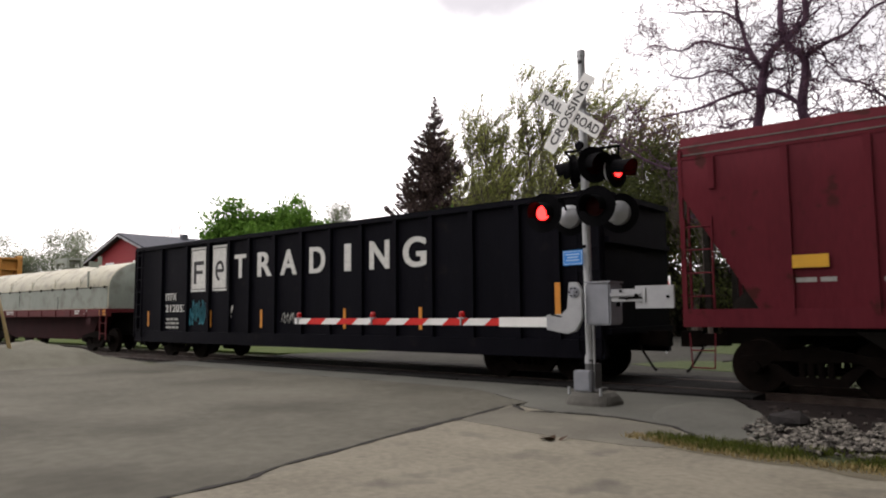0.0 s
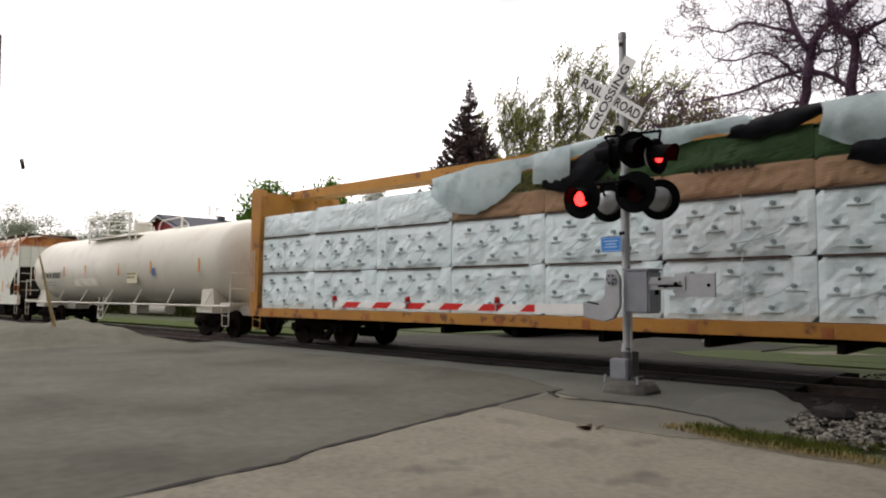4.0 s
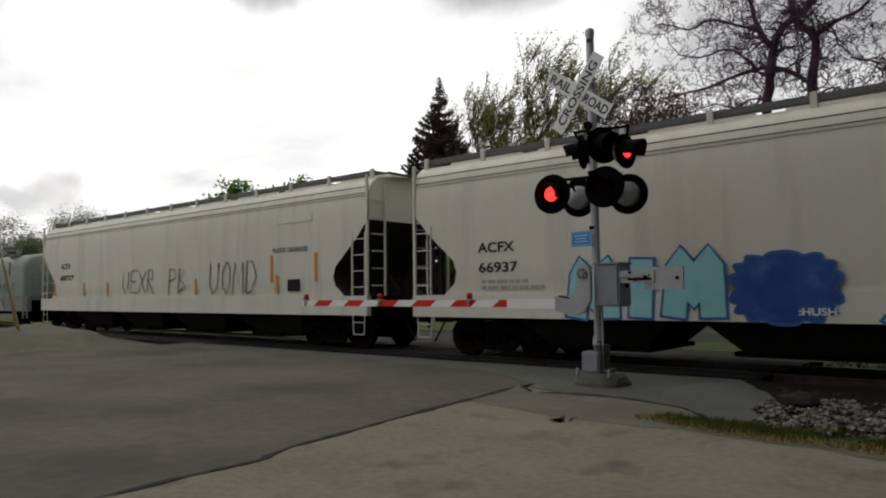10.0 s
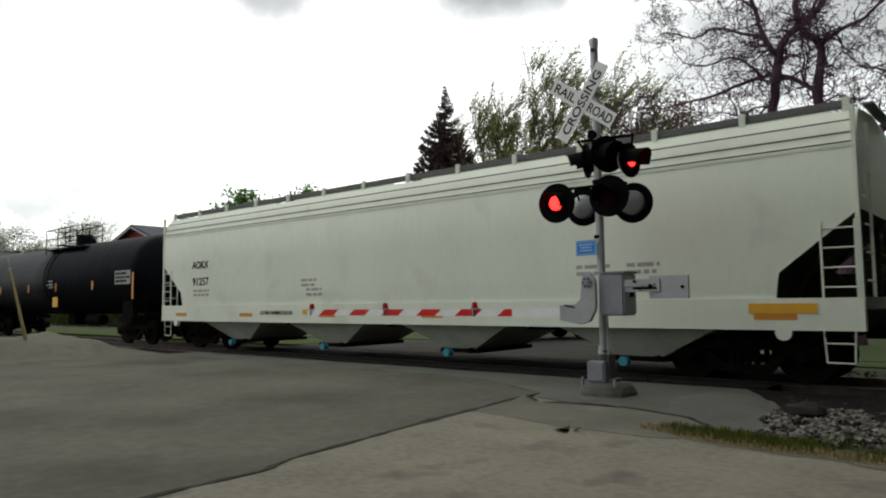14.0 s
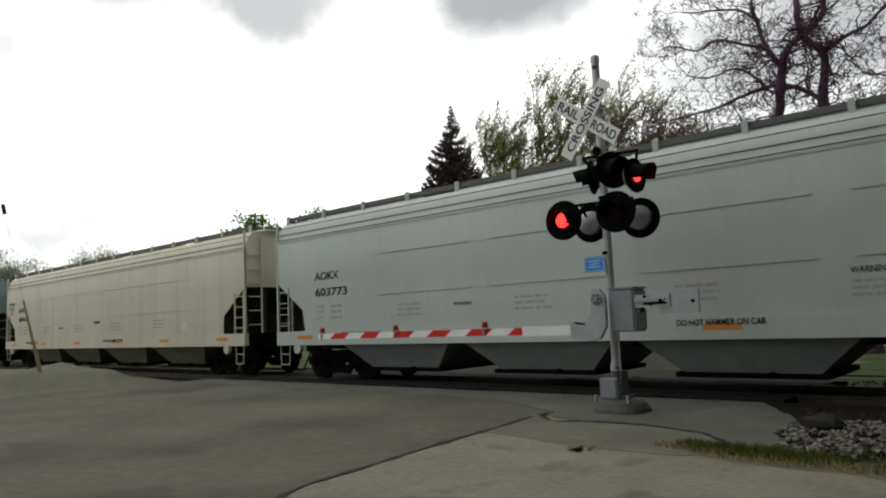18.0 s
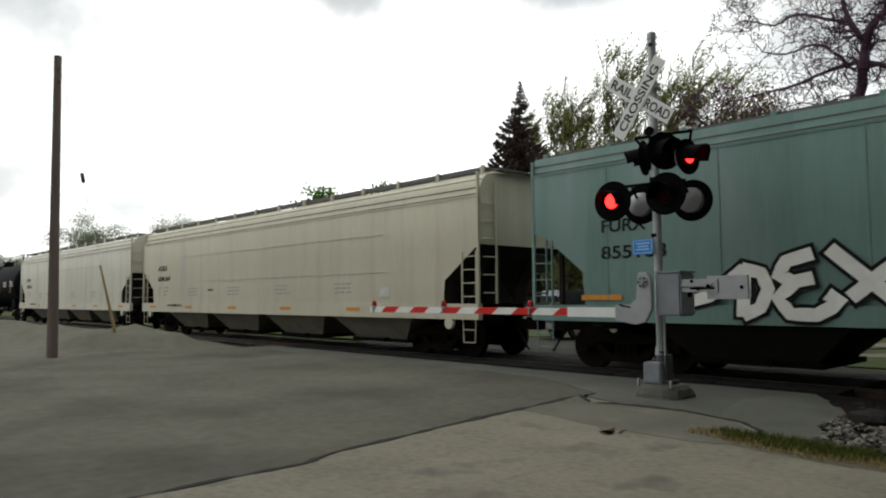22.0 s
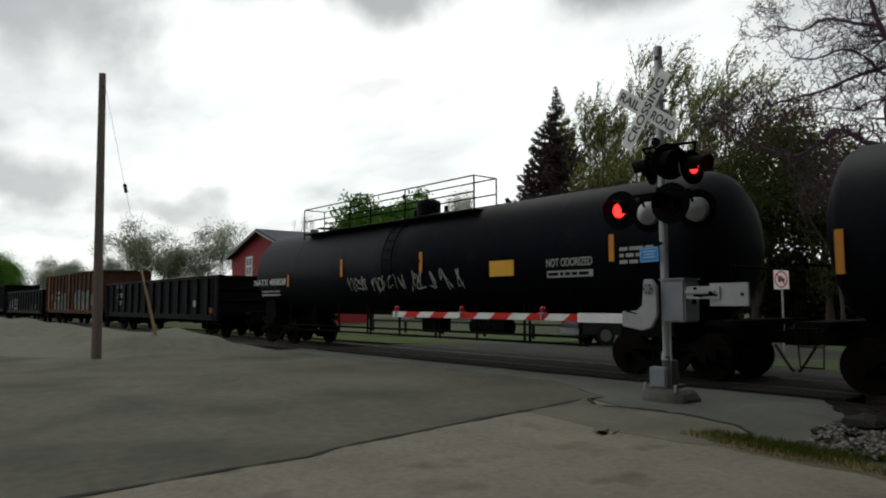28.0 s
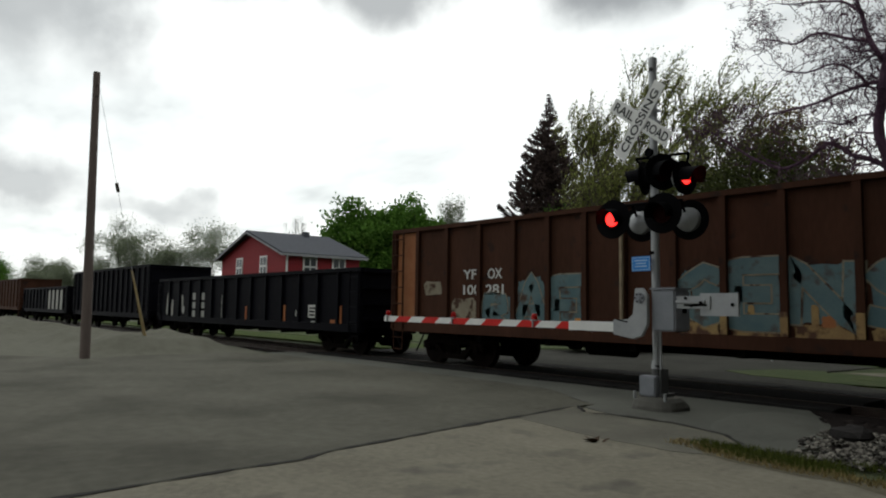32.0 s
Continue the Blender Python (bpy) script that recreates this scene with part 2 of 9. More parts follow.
def ribbon(bm, pts, w, y):
    """A flat painted stroke through points in x and z, on the plane y."""
    prev = None
    for k, p in enumerate(pts):
        q0, q1 = pts[max(k - 1, 0)], pts[min(k + 1, len(pts) - 1)]
        d = Vector((q1[0] - q0[0], q1[1] - q0[1]))
        d = d.normalized() if d.length > 1e-6 else Vector((1, 0))
        nx, nz = -d.y * w / 2, d.x * w / 2
        yy = y(p[1]) if callable(y) else y
        cur = (bm.verts.new((p[0] + nx, yy, p[1] + nz)), bm.verts.new((p[0] - nx, yy, p[1] - nz)))
        if prev:
            bm.faces.new((prev[0], prev[1], cur[1], cur[0]))
        prev = cur
    return bm


def mesh_of(name, bm, material, smooth=False):
    bmesh.ops.recalc_face_normals(bm, faces=bm.faces)
    me = bpy.data.meshes.new(name)
    bm.to_mesh(me)
    bm.free()
    me.materials.append(material)
    if smooth:
        me.polygons.foreach_set("use_smooth", [True] * len(me.polygons))
        me.set_sharp_from_angle(angle=radians(38))
    return me


def part(name, bm, material, parent=None, label="", smooth=False, at=None):
    """Links a bmesh, or a ready mesh, as one object under a thing or a part."""
    me = bm if isinstance(bm, bpy.types.Mesh) else mesh_of(name, bm, material, smooth)
    ob = new(name, me)
    ob.parent = parent
    if at is not None:
        ob.matrix_basis = at
    if label:
        tagged(ob, label)
    return ob


def thing(name, label, category, group="", at=None, kind=""):
    ob = tagged(new(name), label, category, group, kind)
    ob.empty_display_size = 0.1
    if at is not None:
        ob.matrix_basis = at
    return ob


B = bmesh.new


def boxes(*dims):
    bm = B()
    for q in dims:
        bx(bm, *q)
    return bm


GLYPHS = {}


def text_mesh(text, h, material):
    """Built-in lettering, upright in x and z, facing -y; h is the height of a capital."""
    key = (text, h, material.name)
    if key not in GLYPHS:
        cu = bpy.data.curves.new("lettering", "FONT")
        cu.body, cu.size = text, h / 0.69
        cu.extrude, cu.offset = 0.002, h * 0.022
        ob = new("lettering", cu)
        me = bpy.data.meshes.new_from_object(ob)
        bpy.data.objects.remove(ob)
        bpy.data.curves.remove(cu)
        me.transform(Matrix(((1, 0, 0, 0), (0, 0, -1, 0), (0, 1, 0, 0), (0, 0, 0, 1))))
        me.materials.clear()
        me.materials.append(material)
        GLYPHS[key] = me
    return GLYPHS[key]


def lettering(parent, text, x, y, z, h, material, width=None, m=None):
    me = text_mesh(text, h, material)
    xs = [v.co.x for v in me.vertices]
    k = (width / (max(xs) - min(xs))) if width else 1.0
    ob = tagged(part("lettering", me, material, parent), kind="stuff")
    ob.matrix_basis = (m if m is not None else Matrix()) @ Matrix.Translation((x, y, z)) @ Matrix.Diagonal((k, 1, 1, 1))
    return ob

# ---- ground and track ----
RAIL_Y, GAUGE = 13.45, 0.72

M_soil = mat("soil_grass", (0.022, 0.034, 0.010), (0.045, 0.052, 0.02), scale=0.5, rough=0.95, bump=0.6, bscale=25, spots=(0.065, 0.055, 0.037), sscale=0.8, sramp=(0.55, 0.7))
M_asphalt = mat("asphalt", (0.066, 0.064, 0.051), (0.118, 0.114, 0.092), scale=0.42, fine=0.4, rough=0.92, bump=0.5, bscale=180, spots=(0.050, 0.048, 0.038), sscale=0.5, sramp=(0.5, 0.75), spec=0.12)
M_concrete = mat("weathered_concrete", (0.205, 0.191, 0.15), (0.115, 0.106, 0.083), scale=0.9, rough=0.9, bump=0.7, bscale=70, fine=0.45, spots=(0.10, 0.094, 0.078), sscale=1.6, sramp=(0.56, 0.72), spec=0.12)
M_slab = mat("crossing_concrete", (0.105, 0.106, 0.092), (0.072, 0.073, 0.064), scale=0.9, rough=0.9, bump=0.4, bscale=90, spec=0.12)
M_gravel = mat("gravel_bed", (0.135, 0.131, 0.105), (0.078, 0.077, 0.060), scale=2.5, rough=0.95, bump=1.0, bscale=45, fine=0.6, spec=0.12)
# ballast almost black: the shadow under the train is part of its colour
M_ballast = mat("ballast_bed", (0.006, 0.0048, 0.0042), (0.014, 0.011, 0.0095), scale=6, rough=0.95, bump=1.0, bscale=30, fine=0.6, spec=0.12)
M_crack = mat("crack_dirt", (0.009, 0.008, 0.007), (0.024, 0.022, 0.019), scale=8, rough=1.0)
# panels between the rails darkened the same way, for the train's shadow
M_panel = mat("shade_dark_panel", (0.02, 0.019, 0.018), (0.012, 0.0115, 0.011), scale=1.5, rough=0.85, bump=0.4, spec=0.1)
M_rail = mat("worn_rail_steel", (0.09, 0.07, 0.06), (0.035, 0.022, 0.018), scale=4, rough=0.5, metal=0.6)
M_galv = mat("galvanised_steel", (0.40, 0.41, 0.42), (0.31, 0.32, 0.33), scale=6, rough=0.45, metal=0.35, bump=0.05)
M_alu = mat("grey_painted_metal", (0.26, 0.27, 0.30), (0.20, 0.21, 0.23), scale=5, rough=0.5, metal=0.2)
M_black = mat("black_paint", (0.008, 0.008, 0.009), (0.014, 0.014, 0.014), scale=5, rough=0.55, spec=0.08)


def ground_z(x, y):
    k = max(0.0, 1 - max(0.0, abs(y - RAIL_Y) - 1.7) / 0.8)
    return -0.03 - 0.17 * min(1, k)


bm = B()
xs = [-3000, -800, -300, -150, -100, -60, -40, -30, -20, -10, 0, 10, 20, 40, 80, 200, 800, 3000]
ys = [-3000, -500, -100, -20, 0, 6, 10.9, 11.3, 11.75, 12.5, 14.4, 15.15, 15.6, 16, 20, 30, 60, 100, 200, 500, 1500, 3000]
vs = [[bm.verts.new((x, y, ground_z(x, y))) for y in ys] for x in xs]
for i in range(len(xs) - 1):
    for j in range(len(ys) - 1):
        bm.faces.new((vs[i][j], vs[i + 1][j], vs[i + 1][j + 1], vs[i][j + 1]))
tagged(part("ground", bm, M_soil), "green and brown grassy ground beside the railway", "ground", kind="structure")


def sheet(name, pts, z, thick, material, label, category, seed=0, step=0.0):
    """A paved surface with edges, from an outline in x and y; step breaks its outline up into uneven stretches."""
    rng = random.Random(seed)
    out = []
    for k, p in enumerate(pts):
        q = pts[(k + 1) % len(pts)]
        n = max(1, int(math.dist(p, q) / step)) if step else 1
        for s in range(n):
            u = s / n
            j = rng.uniform(-0.04, 0.04) if (step and s) else 0
            out.append((p[0] + (q[0] - p[0]) * u + j, p[1] + (q[1] - p[1]) * u + j))
    bm = B()
    a = [bm.verts.new((x, y, z)) for x, y in out]
    b = [bm.verts.new((x, y, z - thick)) for x, y in out]
    bm.faces.new(a)
    for k in range(len(out)):
        bm.faces.new((a[k], b[k], b[(k + 1) % len(out)], a[(k + 1) % len(out)]))
    return tagged(part(name, bm, material), label, category, kind="structure")


EDGE = [(-4.95, -9), (-5.02, 0.6), (-5.08, 1.9), (-5.16, 2.9), (-5.15, 3.62), (-5.36, 4.12), (-5.46, 4.9), (-5.70, 6.4), (-5.84, 7.7), (-6.02, 8.9)]
sheet("road", [(-60, -9), *EDGE, (-6.0, 9.3), (-8.0, 10.4), (-19.2, 10.5), (-20.6, 9.2), (-20.4, 7.9), (-20.0, 5.6), (-22.3, 3.4), (-60, -1)], 0.0, 0.1, M_asphalt,
      "grey worn asphalt street before the level crossing", "road", 1, 0.4)
sheet("concrete_apron", [(x + 0.035, y) for x, y in EDGE] + [(-5.0, 8.55), (-4.2, 8.62), (-3.35, 8.35), (-2.9, 7.85), (-3.2, 7.6), (-2.85, 7.05), (-1.3, 6.95), (3, 6.5), (6.5, 6.2), (6.5, -9)], 0.004, 0.1,
      M_concrete, "pale weathered concrete apron with stains and cracks", "pavement", 2, 0.5)
sheet("crossing_approach", [(-19.6, 10.52), (-8.0, 10.42), (-5.97, 9.3), (-5.9, 8.95), (-4.95, 8.62), (-4.2, 8.68), (-3.3, 8.38), (-2.85, 7.8), (-2.5, 7.75), (-2.3, 8.5), (-2.75, 9.9), (-3.6, 11.45), (-5.9, 11.4), (-19.6, 11.5)],
      0.002, 0.25, M_slab, "smooth grey concrete approach strip at the rails", "pavement", 3, 0.5)
sheet("apron_strip", [(-5.72, 7.28), (-5.4, 7.2), (-4.9, 7.12), (-4.3, 6.98), (-3.6, 6.95), (-3.2, 6.93), (-2.98, 7.0), (-2.9, 7.06), (-3.22, 7.6), (-2.93, 7.84), (-3.37, 8.32), (-4.2, 8.59), (-4.98, 8.52), (-5.45, 8.36), (-5.93, 8.8), (-5.8, 7.75)], 0.0085, 0.05,
      mat("stained_concrete", (0.125, 0.119, 0.097), (0.088, 0.084, 0.070), scale=1.1, rough=0.9, bump=0.5, bscale=90, spots=(0.15, 0.142, 0.115), sscale=1.5, sramp=(0.55, 0.75), spec=0.12), "stained darker strip of old concrete with a ragged edge", "pavement", 4, 0.3)
bm = B()
rng = random.Random(5)
for path, w in ((EDGE[1:], 0.06), ([(-6.0, 8.9), (-5.5, 8.42), (-5.0, 8.58), (-4.75, 8.66), (-4.2, 8.63), (-3.33, 8.33), (-2.85, 7.82)], 0.04)):
    prev = None
    for k in range(len(path) - 1):
        for s in range(6):
            u = s / 6
            x, y = path[k][0] + (path[k + 1][0] - path[k][0]) * u, path[k][1] + (path[k + 1][1] - path[k][1]) * u
            ww = w * rng.uniform(0.25, 1.7)
            if y > 5.2:
                ww *= 1.7
            y += rng.uniform(-0.02, 0.02)
            d = Vector((path[k + 1][0] - path[k][0], path[k + 1][1] - path[k][1])).normalized()
            cur = [bm.verts.new((x + q * d.y * ww / 2 + 0.015, y - q * d.x * ww / 2, 0.0125)) for q in (-1, 1)]
            if prev:
                bm.faces.new((prev[0], prev[1], cur[1], cur[0]))
            prev = cur
tagged(part("pavement_crack", bm, M_crack), "dark ragged crack between asphalt and concrete", "crack", kind="structure")

# rounded hump where the approach ends
bm = B()
g = []
for i in range(19):
    row = []
    for j in range(19):
        u, v = -1 + i / 9, -1 + j / 9
        r2 = min(1.0, u * u + v * v + 0.12 * noise.noise(Vector((u * 2, v * 2, 3))))
        row.append(bm.verts.new((-3.38 + u * 0.85 - 0.26 * v, 9.55 + v * 1.75 - 0.2 * u, -0.035 + 0.11 * (1 - r2) ** 1.2)))
    g.append(row)
for i in range(18):
    for j in range(18):
        bm.faces.new((g[i][j], g[i + 1][j], g[i + 1][j + 1], g[i][j + 1]))
tagged(part("approach_hump", bm, M_slab, smooth=True), "low rounded grey hump at the end of the crossing approach", "pavement", kind="structure")

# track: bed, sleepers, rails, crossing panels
sheet("ballast_bed", [(-220, 11.55), (60, 11.55), (60, 15.4), (-220, 15.4)], -0.175, 0.1, M_ballast, "dark ballast bed with train shade in its colour", "track bed")
# creosoted timber, darkened further for the shade under the train
M_tie = mat("creosoted_timber", (0.012, 0.009, 0.008), (0.028, 0.02, 0.017), scale=5, rough=0.9, stretch=(1, 0.2, 1), bump=0.5, rand=0.25)
track = thing("railway_track", "single track with worn steel rails on dark timber sleepers", "railway track", kind="structure")
prof = [(-0.075, -0.17), (0.075, -0.17), (0.07, -0.15), (0.012, -0.135), (0.012, -0.045), (0.036, -0.035), (0.036, -0.005), (0.028, 0.0), (-0.028, 0.0), (-0.036, -0.005), (-0.036, -0.035), (-0.012, -0.045), (-0.012, -0.135), (-0.07, -0.15)]
for s in (-1, 1):
    part("rail", beam(B(), [(RAIL_Y + s * (GAUGE + 0.036) + y, z) for y, z in prof], -230, 70), M_rail, track)
tie = mesh_of("sleeper", boxes((-0.11, 0.11, -1.28, 1.28, -0.19, -0.165)), M_tie)
for k in range(110):
    x = -62 + k * 0.62
    if not -20.5 < x < -3.4:
        part("sleeper", tie, M_tie, track, at=Matrix.Translation((x, RAIL_Y, 0)))
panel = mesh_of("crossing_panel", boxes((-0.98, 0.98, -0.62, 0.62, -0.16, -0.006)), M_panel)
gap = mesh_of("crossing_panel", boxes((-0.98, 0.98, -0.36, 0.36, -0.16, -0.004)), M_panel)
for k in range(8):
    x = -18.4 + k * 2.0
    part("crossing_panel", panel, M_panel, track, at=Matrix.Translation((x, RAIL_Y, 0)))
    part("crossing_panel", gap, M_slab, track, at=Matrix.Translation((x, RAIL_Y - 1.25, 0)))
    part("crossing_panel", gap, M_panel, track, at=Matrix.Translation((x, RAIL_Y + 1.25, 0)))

sheet("ballast_shoulder", [(-2.25, 8.1), (-1.2, 7.9), (9, 7.75), (40, 7.6), (40, 11.6), (-3.6, 11.6), (-2.7, 9.9), (-2.2, 8.5)], -0.012, 0.1, mat("stony_soil", (0.014, 0.010, 0.009), (0.007, 0.005, 0.0045), scale=9, rough=0.95, bump=1.0, bscale=40, spec=0.1), "dark stony shoulder beside the rails", "track bed", 8, 0.4)

bm = B()
prev = None
for k in range(61):
    x = -3.5 + k * 0.13
    c = 7.02 - 0.105 * (x + 1.3)
    cur = [bm.verts.new((x, c - 0.12 - 0.16 * (0.5 + noise.noise(Vector((x * 2.3, 0, 5)))), 0.008)), bm.verts.new((x, c + 0.06, 0.008))]
    if prev:
        bm.faces.new((prev[0], cur[0], cur[1], prev[1]))
    prev = cur
tagged(part("dirt_fringe", bm, mat("brown_dirt", (0.125, 0.112, 0.080), (0.085, 0.075, 0.052), scale=4, fine=0.6, rough=0.95, bump=0.8, bscale=60, spec=0.1)), "brown dirt washed over the concrete edge", "dirt", kind="structure")

# across the track
# far street's asphalt is darkened to stand for the train's shadow on it
sheet("far_road", [(-19.5, 15.08), (-3.2, 15.08), (-6.5, 17.5), (-5.5, 30), (-3, 75), (-22, 75), (-14.5, 30), (-15.6, 21), (-19.5, 16.4)], -0.004, 0.1, mat("train_shaded_asphalt", (0.030, 0.030, 0.026), (0.058, 0.057, 0.049), scale=0.6, fine=0.5, rough=0.92, bump=0.4, bscale=150, spec=0.1), "grey asphalt street running on beyond the rails", "road", 6, 0.5)
sheet("grass_verge", [(-120, 15.9), (-20.5, 15.6), (-19.7, 16.6), (-18.2, 18.0), (-19.5, 18.9), (-26.6, 18.15), (-36, 18.35), (-120, 19)], -0.016, 0.05, mat("verge_grass", (0.036, 0.060, 0.012), (0.065, 0.083, 0.024), scale=1.2, rough=0.95, bump=1.0, bscale=35, spec=0.1, spots=(0.075, 0.065, 0.036), sscale=0.7, sramp=(0.64, 0.78)), "rough green grass verge beyond the rails", "grass", 7, 1.0)

# ---- level-crossing signal with gate ----
M_white = mat("white_sign_paint", (0.80, 0.80, 0.78), (0.68, 0.68, 0.66), scale=4, rough=0.5)
M_red = mat("red_reflective", (0.62, 0.02, 0.015), (0.5, 0.015, 0.012), scale=6, rough=0.45)
M_ink = mat("black_ink", (0.015, 0.015, 0.016), (0.02, 0.02, 0.02), rough=0.6)
M_blue = mat("blue_sign_paint", (0.03, 0.22, 0.62), (0.03, 0.2, 0.55), rough=0.5)
M_cast = mat("cast_concrete", (0.11, 0.106, 0.093), (0.075, 0.072, 0.064), scale=5, rough=0.9, bump=0.5)
M_lit = mat("lit_red_lamp", (1.0, 0.022, 0.02), (1.0, 0.022, 0.02), glow=4.5)
M_dim = mat("unlit_red_lamp", (0.022, 0.002, 0.002), (0.014, 0.001, 0.001), rough=0.5, spec=0.05)
M_lamp = mat("lamp_black", (0.003, 0.003, 0.0035), (0.006, 0.006, 0.007), rough=0.8, spec=0.03)
MX, MY = -5.12, 9.72

signal = thing("crossing_signal", "grey mast with white crossbuck, black flasher lamps and gate box", "signal", at=Matrix.Translation((MX, MY, 0)))
bm = rod(B(), (0, 0, 0.62), (-0.02, 0, 5.40), 0.062, n=16)
part("mast", bm, M_galv, signal, smooth=True)
bm = rod(B(), (-0.02, 0, 5.38), (-0.021, 0, 5.47), 0.072, 0.068, n=16)
rod(bm, (-0.021, 0, 5.47), (-0.021, 0, 5.50), 0.06, 0.02, n=16)
part("cap", bm, M_galv, signal, smooth=True)
part("cap_hole", rod(B(), (-0.01, -0.07, 5.28), (-0.01, -0.02, 5.28), 0.034, n=10), M_ink, signal)
bm = B()
rings = []
for z, k in ((-0.05, 0.37), (0.05, 0.355), (0.13, 0.32), (0.185, 0.27), (0.2, 0.0)):
    rings.append([bm.verts.new((0.03 + k * 1.05 * math.copysign(abs(math.cos(q)) ** 0.45, math.cos(q)) * (1 + 0.07 * math.sin(3 * q + z * 9)), k * 0.9 * math.copysign(abs(math.sin(q)) ** 0.45, math.sin(q)) * (1 + 0.06 * math.cos(4 * q)), z)) for q in [math.tau * (i + 0.5) / 24 for i in range(24)]])
for p, q in zip(rings, rings[1:]):
    for i in range(24):
        bm.faces.new((p[i], p[(i + 1) % 24], q[(i + 1) % 24], q[i]))
bmesh.ops.remove_doubles(bm, verts=bm.verts, dist=1e-4)
part("foundation", bm, M_cast, signal, "grey concrete foundation block")
bm = boxes((-0.19, 0.10, -0.20, -0.05, 0.19, 0.50), (-0.17, 0.08, -0.215, -0.20, 0.22, 0.48))
bmesh.ops.bevel(bm, geom=list(bm.edges), offset=0.015, segments=2, affect="EDGES")
part("junction_box", bm, M_alu, signal)
bm = boxes((-0.16, 0.2, -0.12, 0.16, 0.2, 0.24), (0.10, 0.13, -0.1, 0.1, 0.2, 0.6), (-0.1, 0.1, 0.09, 0.12, 0.2, 0.6))
rod(bm, (0, 0, 0.24), (0, 0, 0.66), 0.08, n=12)
part("base_casting", bm, mat("dirty_cast_iron", (0.10, 0.10, 0.10), (0.06, 0.06, 0.06), scale=6, rough=0.7), signal)
# crossbuck: two blades, a little twisted on the mast
for ang, word in ((-36.0, "RAIL  ROAD"), (53.0, "CROSSING")):
    bm = boxes((-0.66, 0.66, -0.004, 0.004, -0.118, 0.118))
    blade = part("crossbuck_blade", bm, M_white, signal)
    blade.matrix_basis = pose(-0.19, -0.108 if ang < 0 else -0.12, 4.47, 0, 0, -4) @ Matrix.Rotation(radians(-ang), 4, "Y")
    if word == "CROSSING":
        lettering(blade, word, -0.55, -0.006, -0.068, 0.137, M_ink, width=1.08)
    else:
        lettering(blade, "RAIL", -0.61, -0.006, -0.068, 0.137, M_ink, width=0.45)
        lettering(blade, "ROAD", 0.13, -0.006, -0.068, 0.137, M_ink, width=0.49)
part("crossbuck_bracket", boxes((-0.16, 0.06, -0.095, -0.06, 4.44, 4.50), (-0.1, 0.08, -0.06, 0.07, 4.42, 4.46), (-0.1, 0.08, -0.06, 0.07, 4.6, 4.63)), M_galv, signal)
for z, r in ((4.38, 0.075), (3.82, 0.075), (3.2, 0.075), (2.35, 0.072)):
    part("clamp_band", rod(B(), (-0.03, 0, z), (-0.03, 0, z + 0.05), r, n=14), M_lamp, signal)


def disc(bm, c, r, y0, y1, n=28):
    rod(bm, (c[0], y0, c[2]), (c[0], y1, c[2]), r, n=n)
    return bm


lamp_discs = []


def lamp(x, y, z, turn, side, big=0.31, white_back=True, lens=0.115, hood=0.30):
    """One flasher: round dark background, long visor, lens ring, and in front an added disc that turns its glowing or
    its dull face out to imitate flashing.
    """
    unit = part("flasher_lamp", disc(B(), (0, 0, 0), big, 0.0, 0.012), M_lamp, signal, "round black lamp background with hood", smooth=True)
    unit.matrix_basis = pose(x, y, z, 0, 0, turn)
    bm = B()
    n = 14
    ring = [(0.165 * math.cos(radians(-20 + 220 * k / n)), 0.165 * math.sin(radians(-20 + 220 * k / n))) for k in range(n + 1)]
    for k in range(n):
        for r in (1.0, 0.96):
            (a0, b0), (a1, b1) = ring[k], ring[k + 1]
            d0, d1 = hood * (0.72 + 0.28 * max(0, b0 / 0.165)), hood * (0.72 + 0.28 * max(0, b1 / 0.165))
            quad(bm, (a0 * r, 0.0, b0 * r), (a1 * r, 0.0, b1 * r), (a1 * r, -d1, b1 * r - 0.03), (a0 * r, -d0, b0 * r - 0.03))
    part("visor", bm, M_lamp, unit, smooth=True)
    bm = B()
    rod(bm, (0, 0.012, 0), (0, 0.10, 0), 0.19, 0.18, n=20)
    rod(bm, (0, 0.10, 0), (0, 0.17, 0), 0.18, 0.08, n=20)
    part("lamp_housing", bm, M_galv if white_back else M_lamp, unit, smooth=True)
    part("lens_ring", rod(B(), (0, -0.02, 0), (0, 0.0, 0), 0.165, n=24, caps=False), M_lamp, unit)
    bm = rod(B(), (0, -0.006, 0), (0, -0.018, 0), 0.135, 0.10, n=24)
    part("dull_lens_rim", rod(B(), (0, -0.002, 0), (0, -0.006, 0), 0.15, n=24), M_dim, unit)
    piece = part("flash_disc", rod(B(), (0, -0.022, 0), (0, -0.034, 0), lens, lens * 0.72, n=24), M_lit, unit)
    bm = rod(B(), (0, 0.022, 0), (0, 0.034, 0), 0.118, 0.085, n=24)
    other = mesh_of("flash_disc", bm, M_dim)
    both = bmesh.new()
    both.from_mesh(piece.data)
    k0 = len(both.faces)
    both.from_mesh(other)
    both.faces.ensure_lookup_table()
    for f in both.faces[k0:]:
        f.material_index = 1
    both.to_mesh(piece.data)
    both.free()
    piece.data.materials.append(M_dim)
    lamp_discs.append((piece, side))
    return unit


# lower pair to the street, its back pair, and the upper pairs to the side road
lamp(-0.58, -0.30, 2.92, 4, 0)
lamp(0.31, -0.30, 2.94, 4, 1)
lamp(-0.42, 0.28, 2.90, 184, 1)
lamp(0.42, 0.28, 2.88, 184, 0)
lamp(0.27, -0.22, 3.58, 58, 1, big=0.28, lens=0.1, hood=0.30)
lamp(0.56, -0.08, 3.47, 80, 0, big=0.26, lens=0.1, hood=0.32)
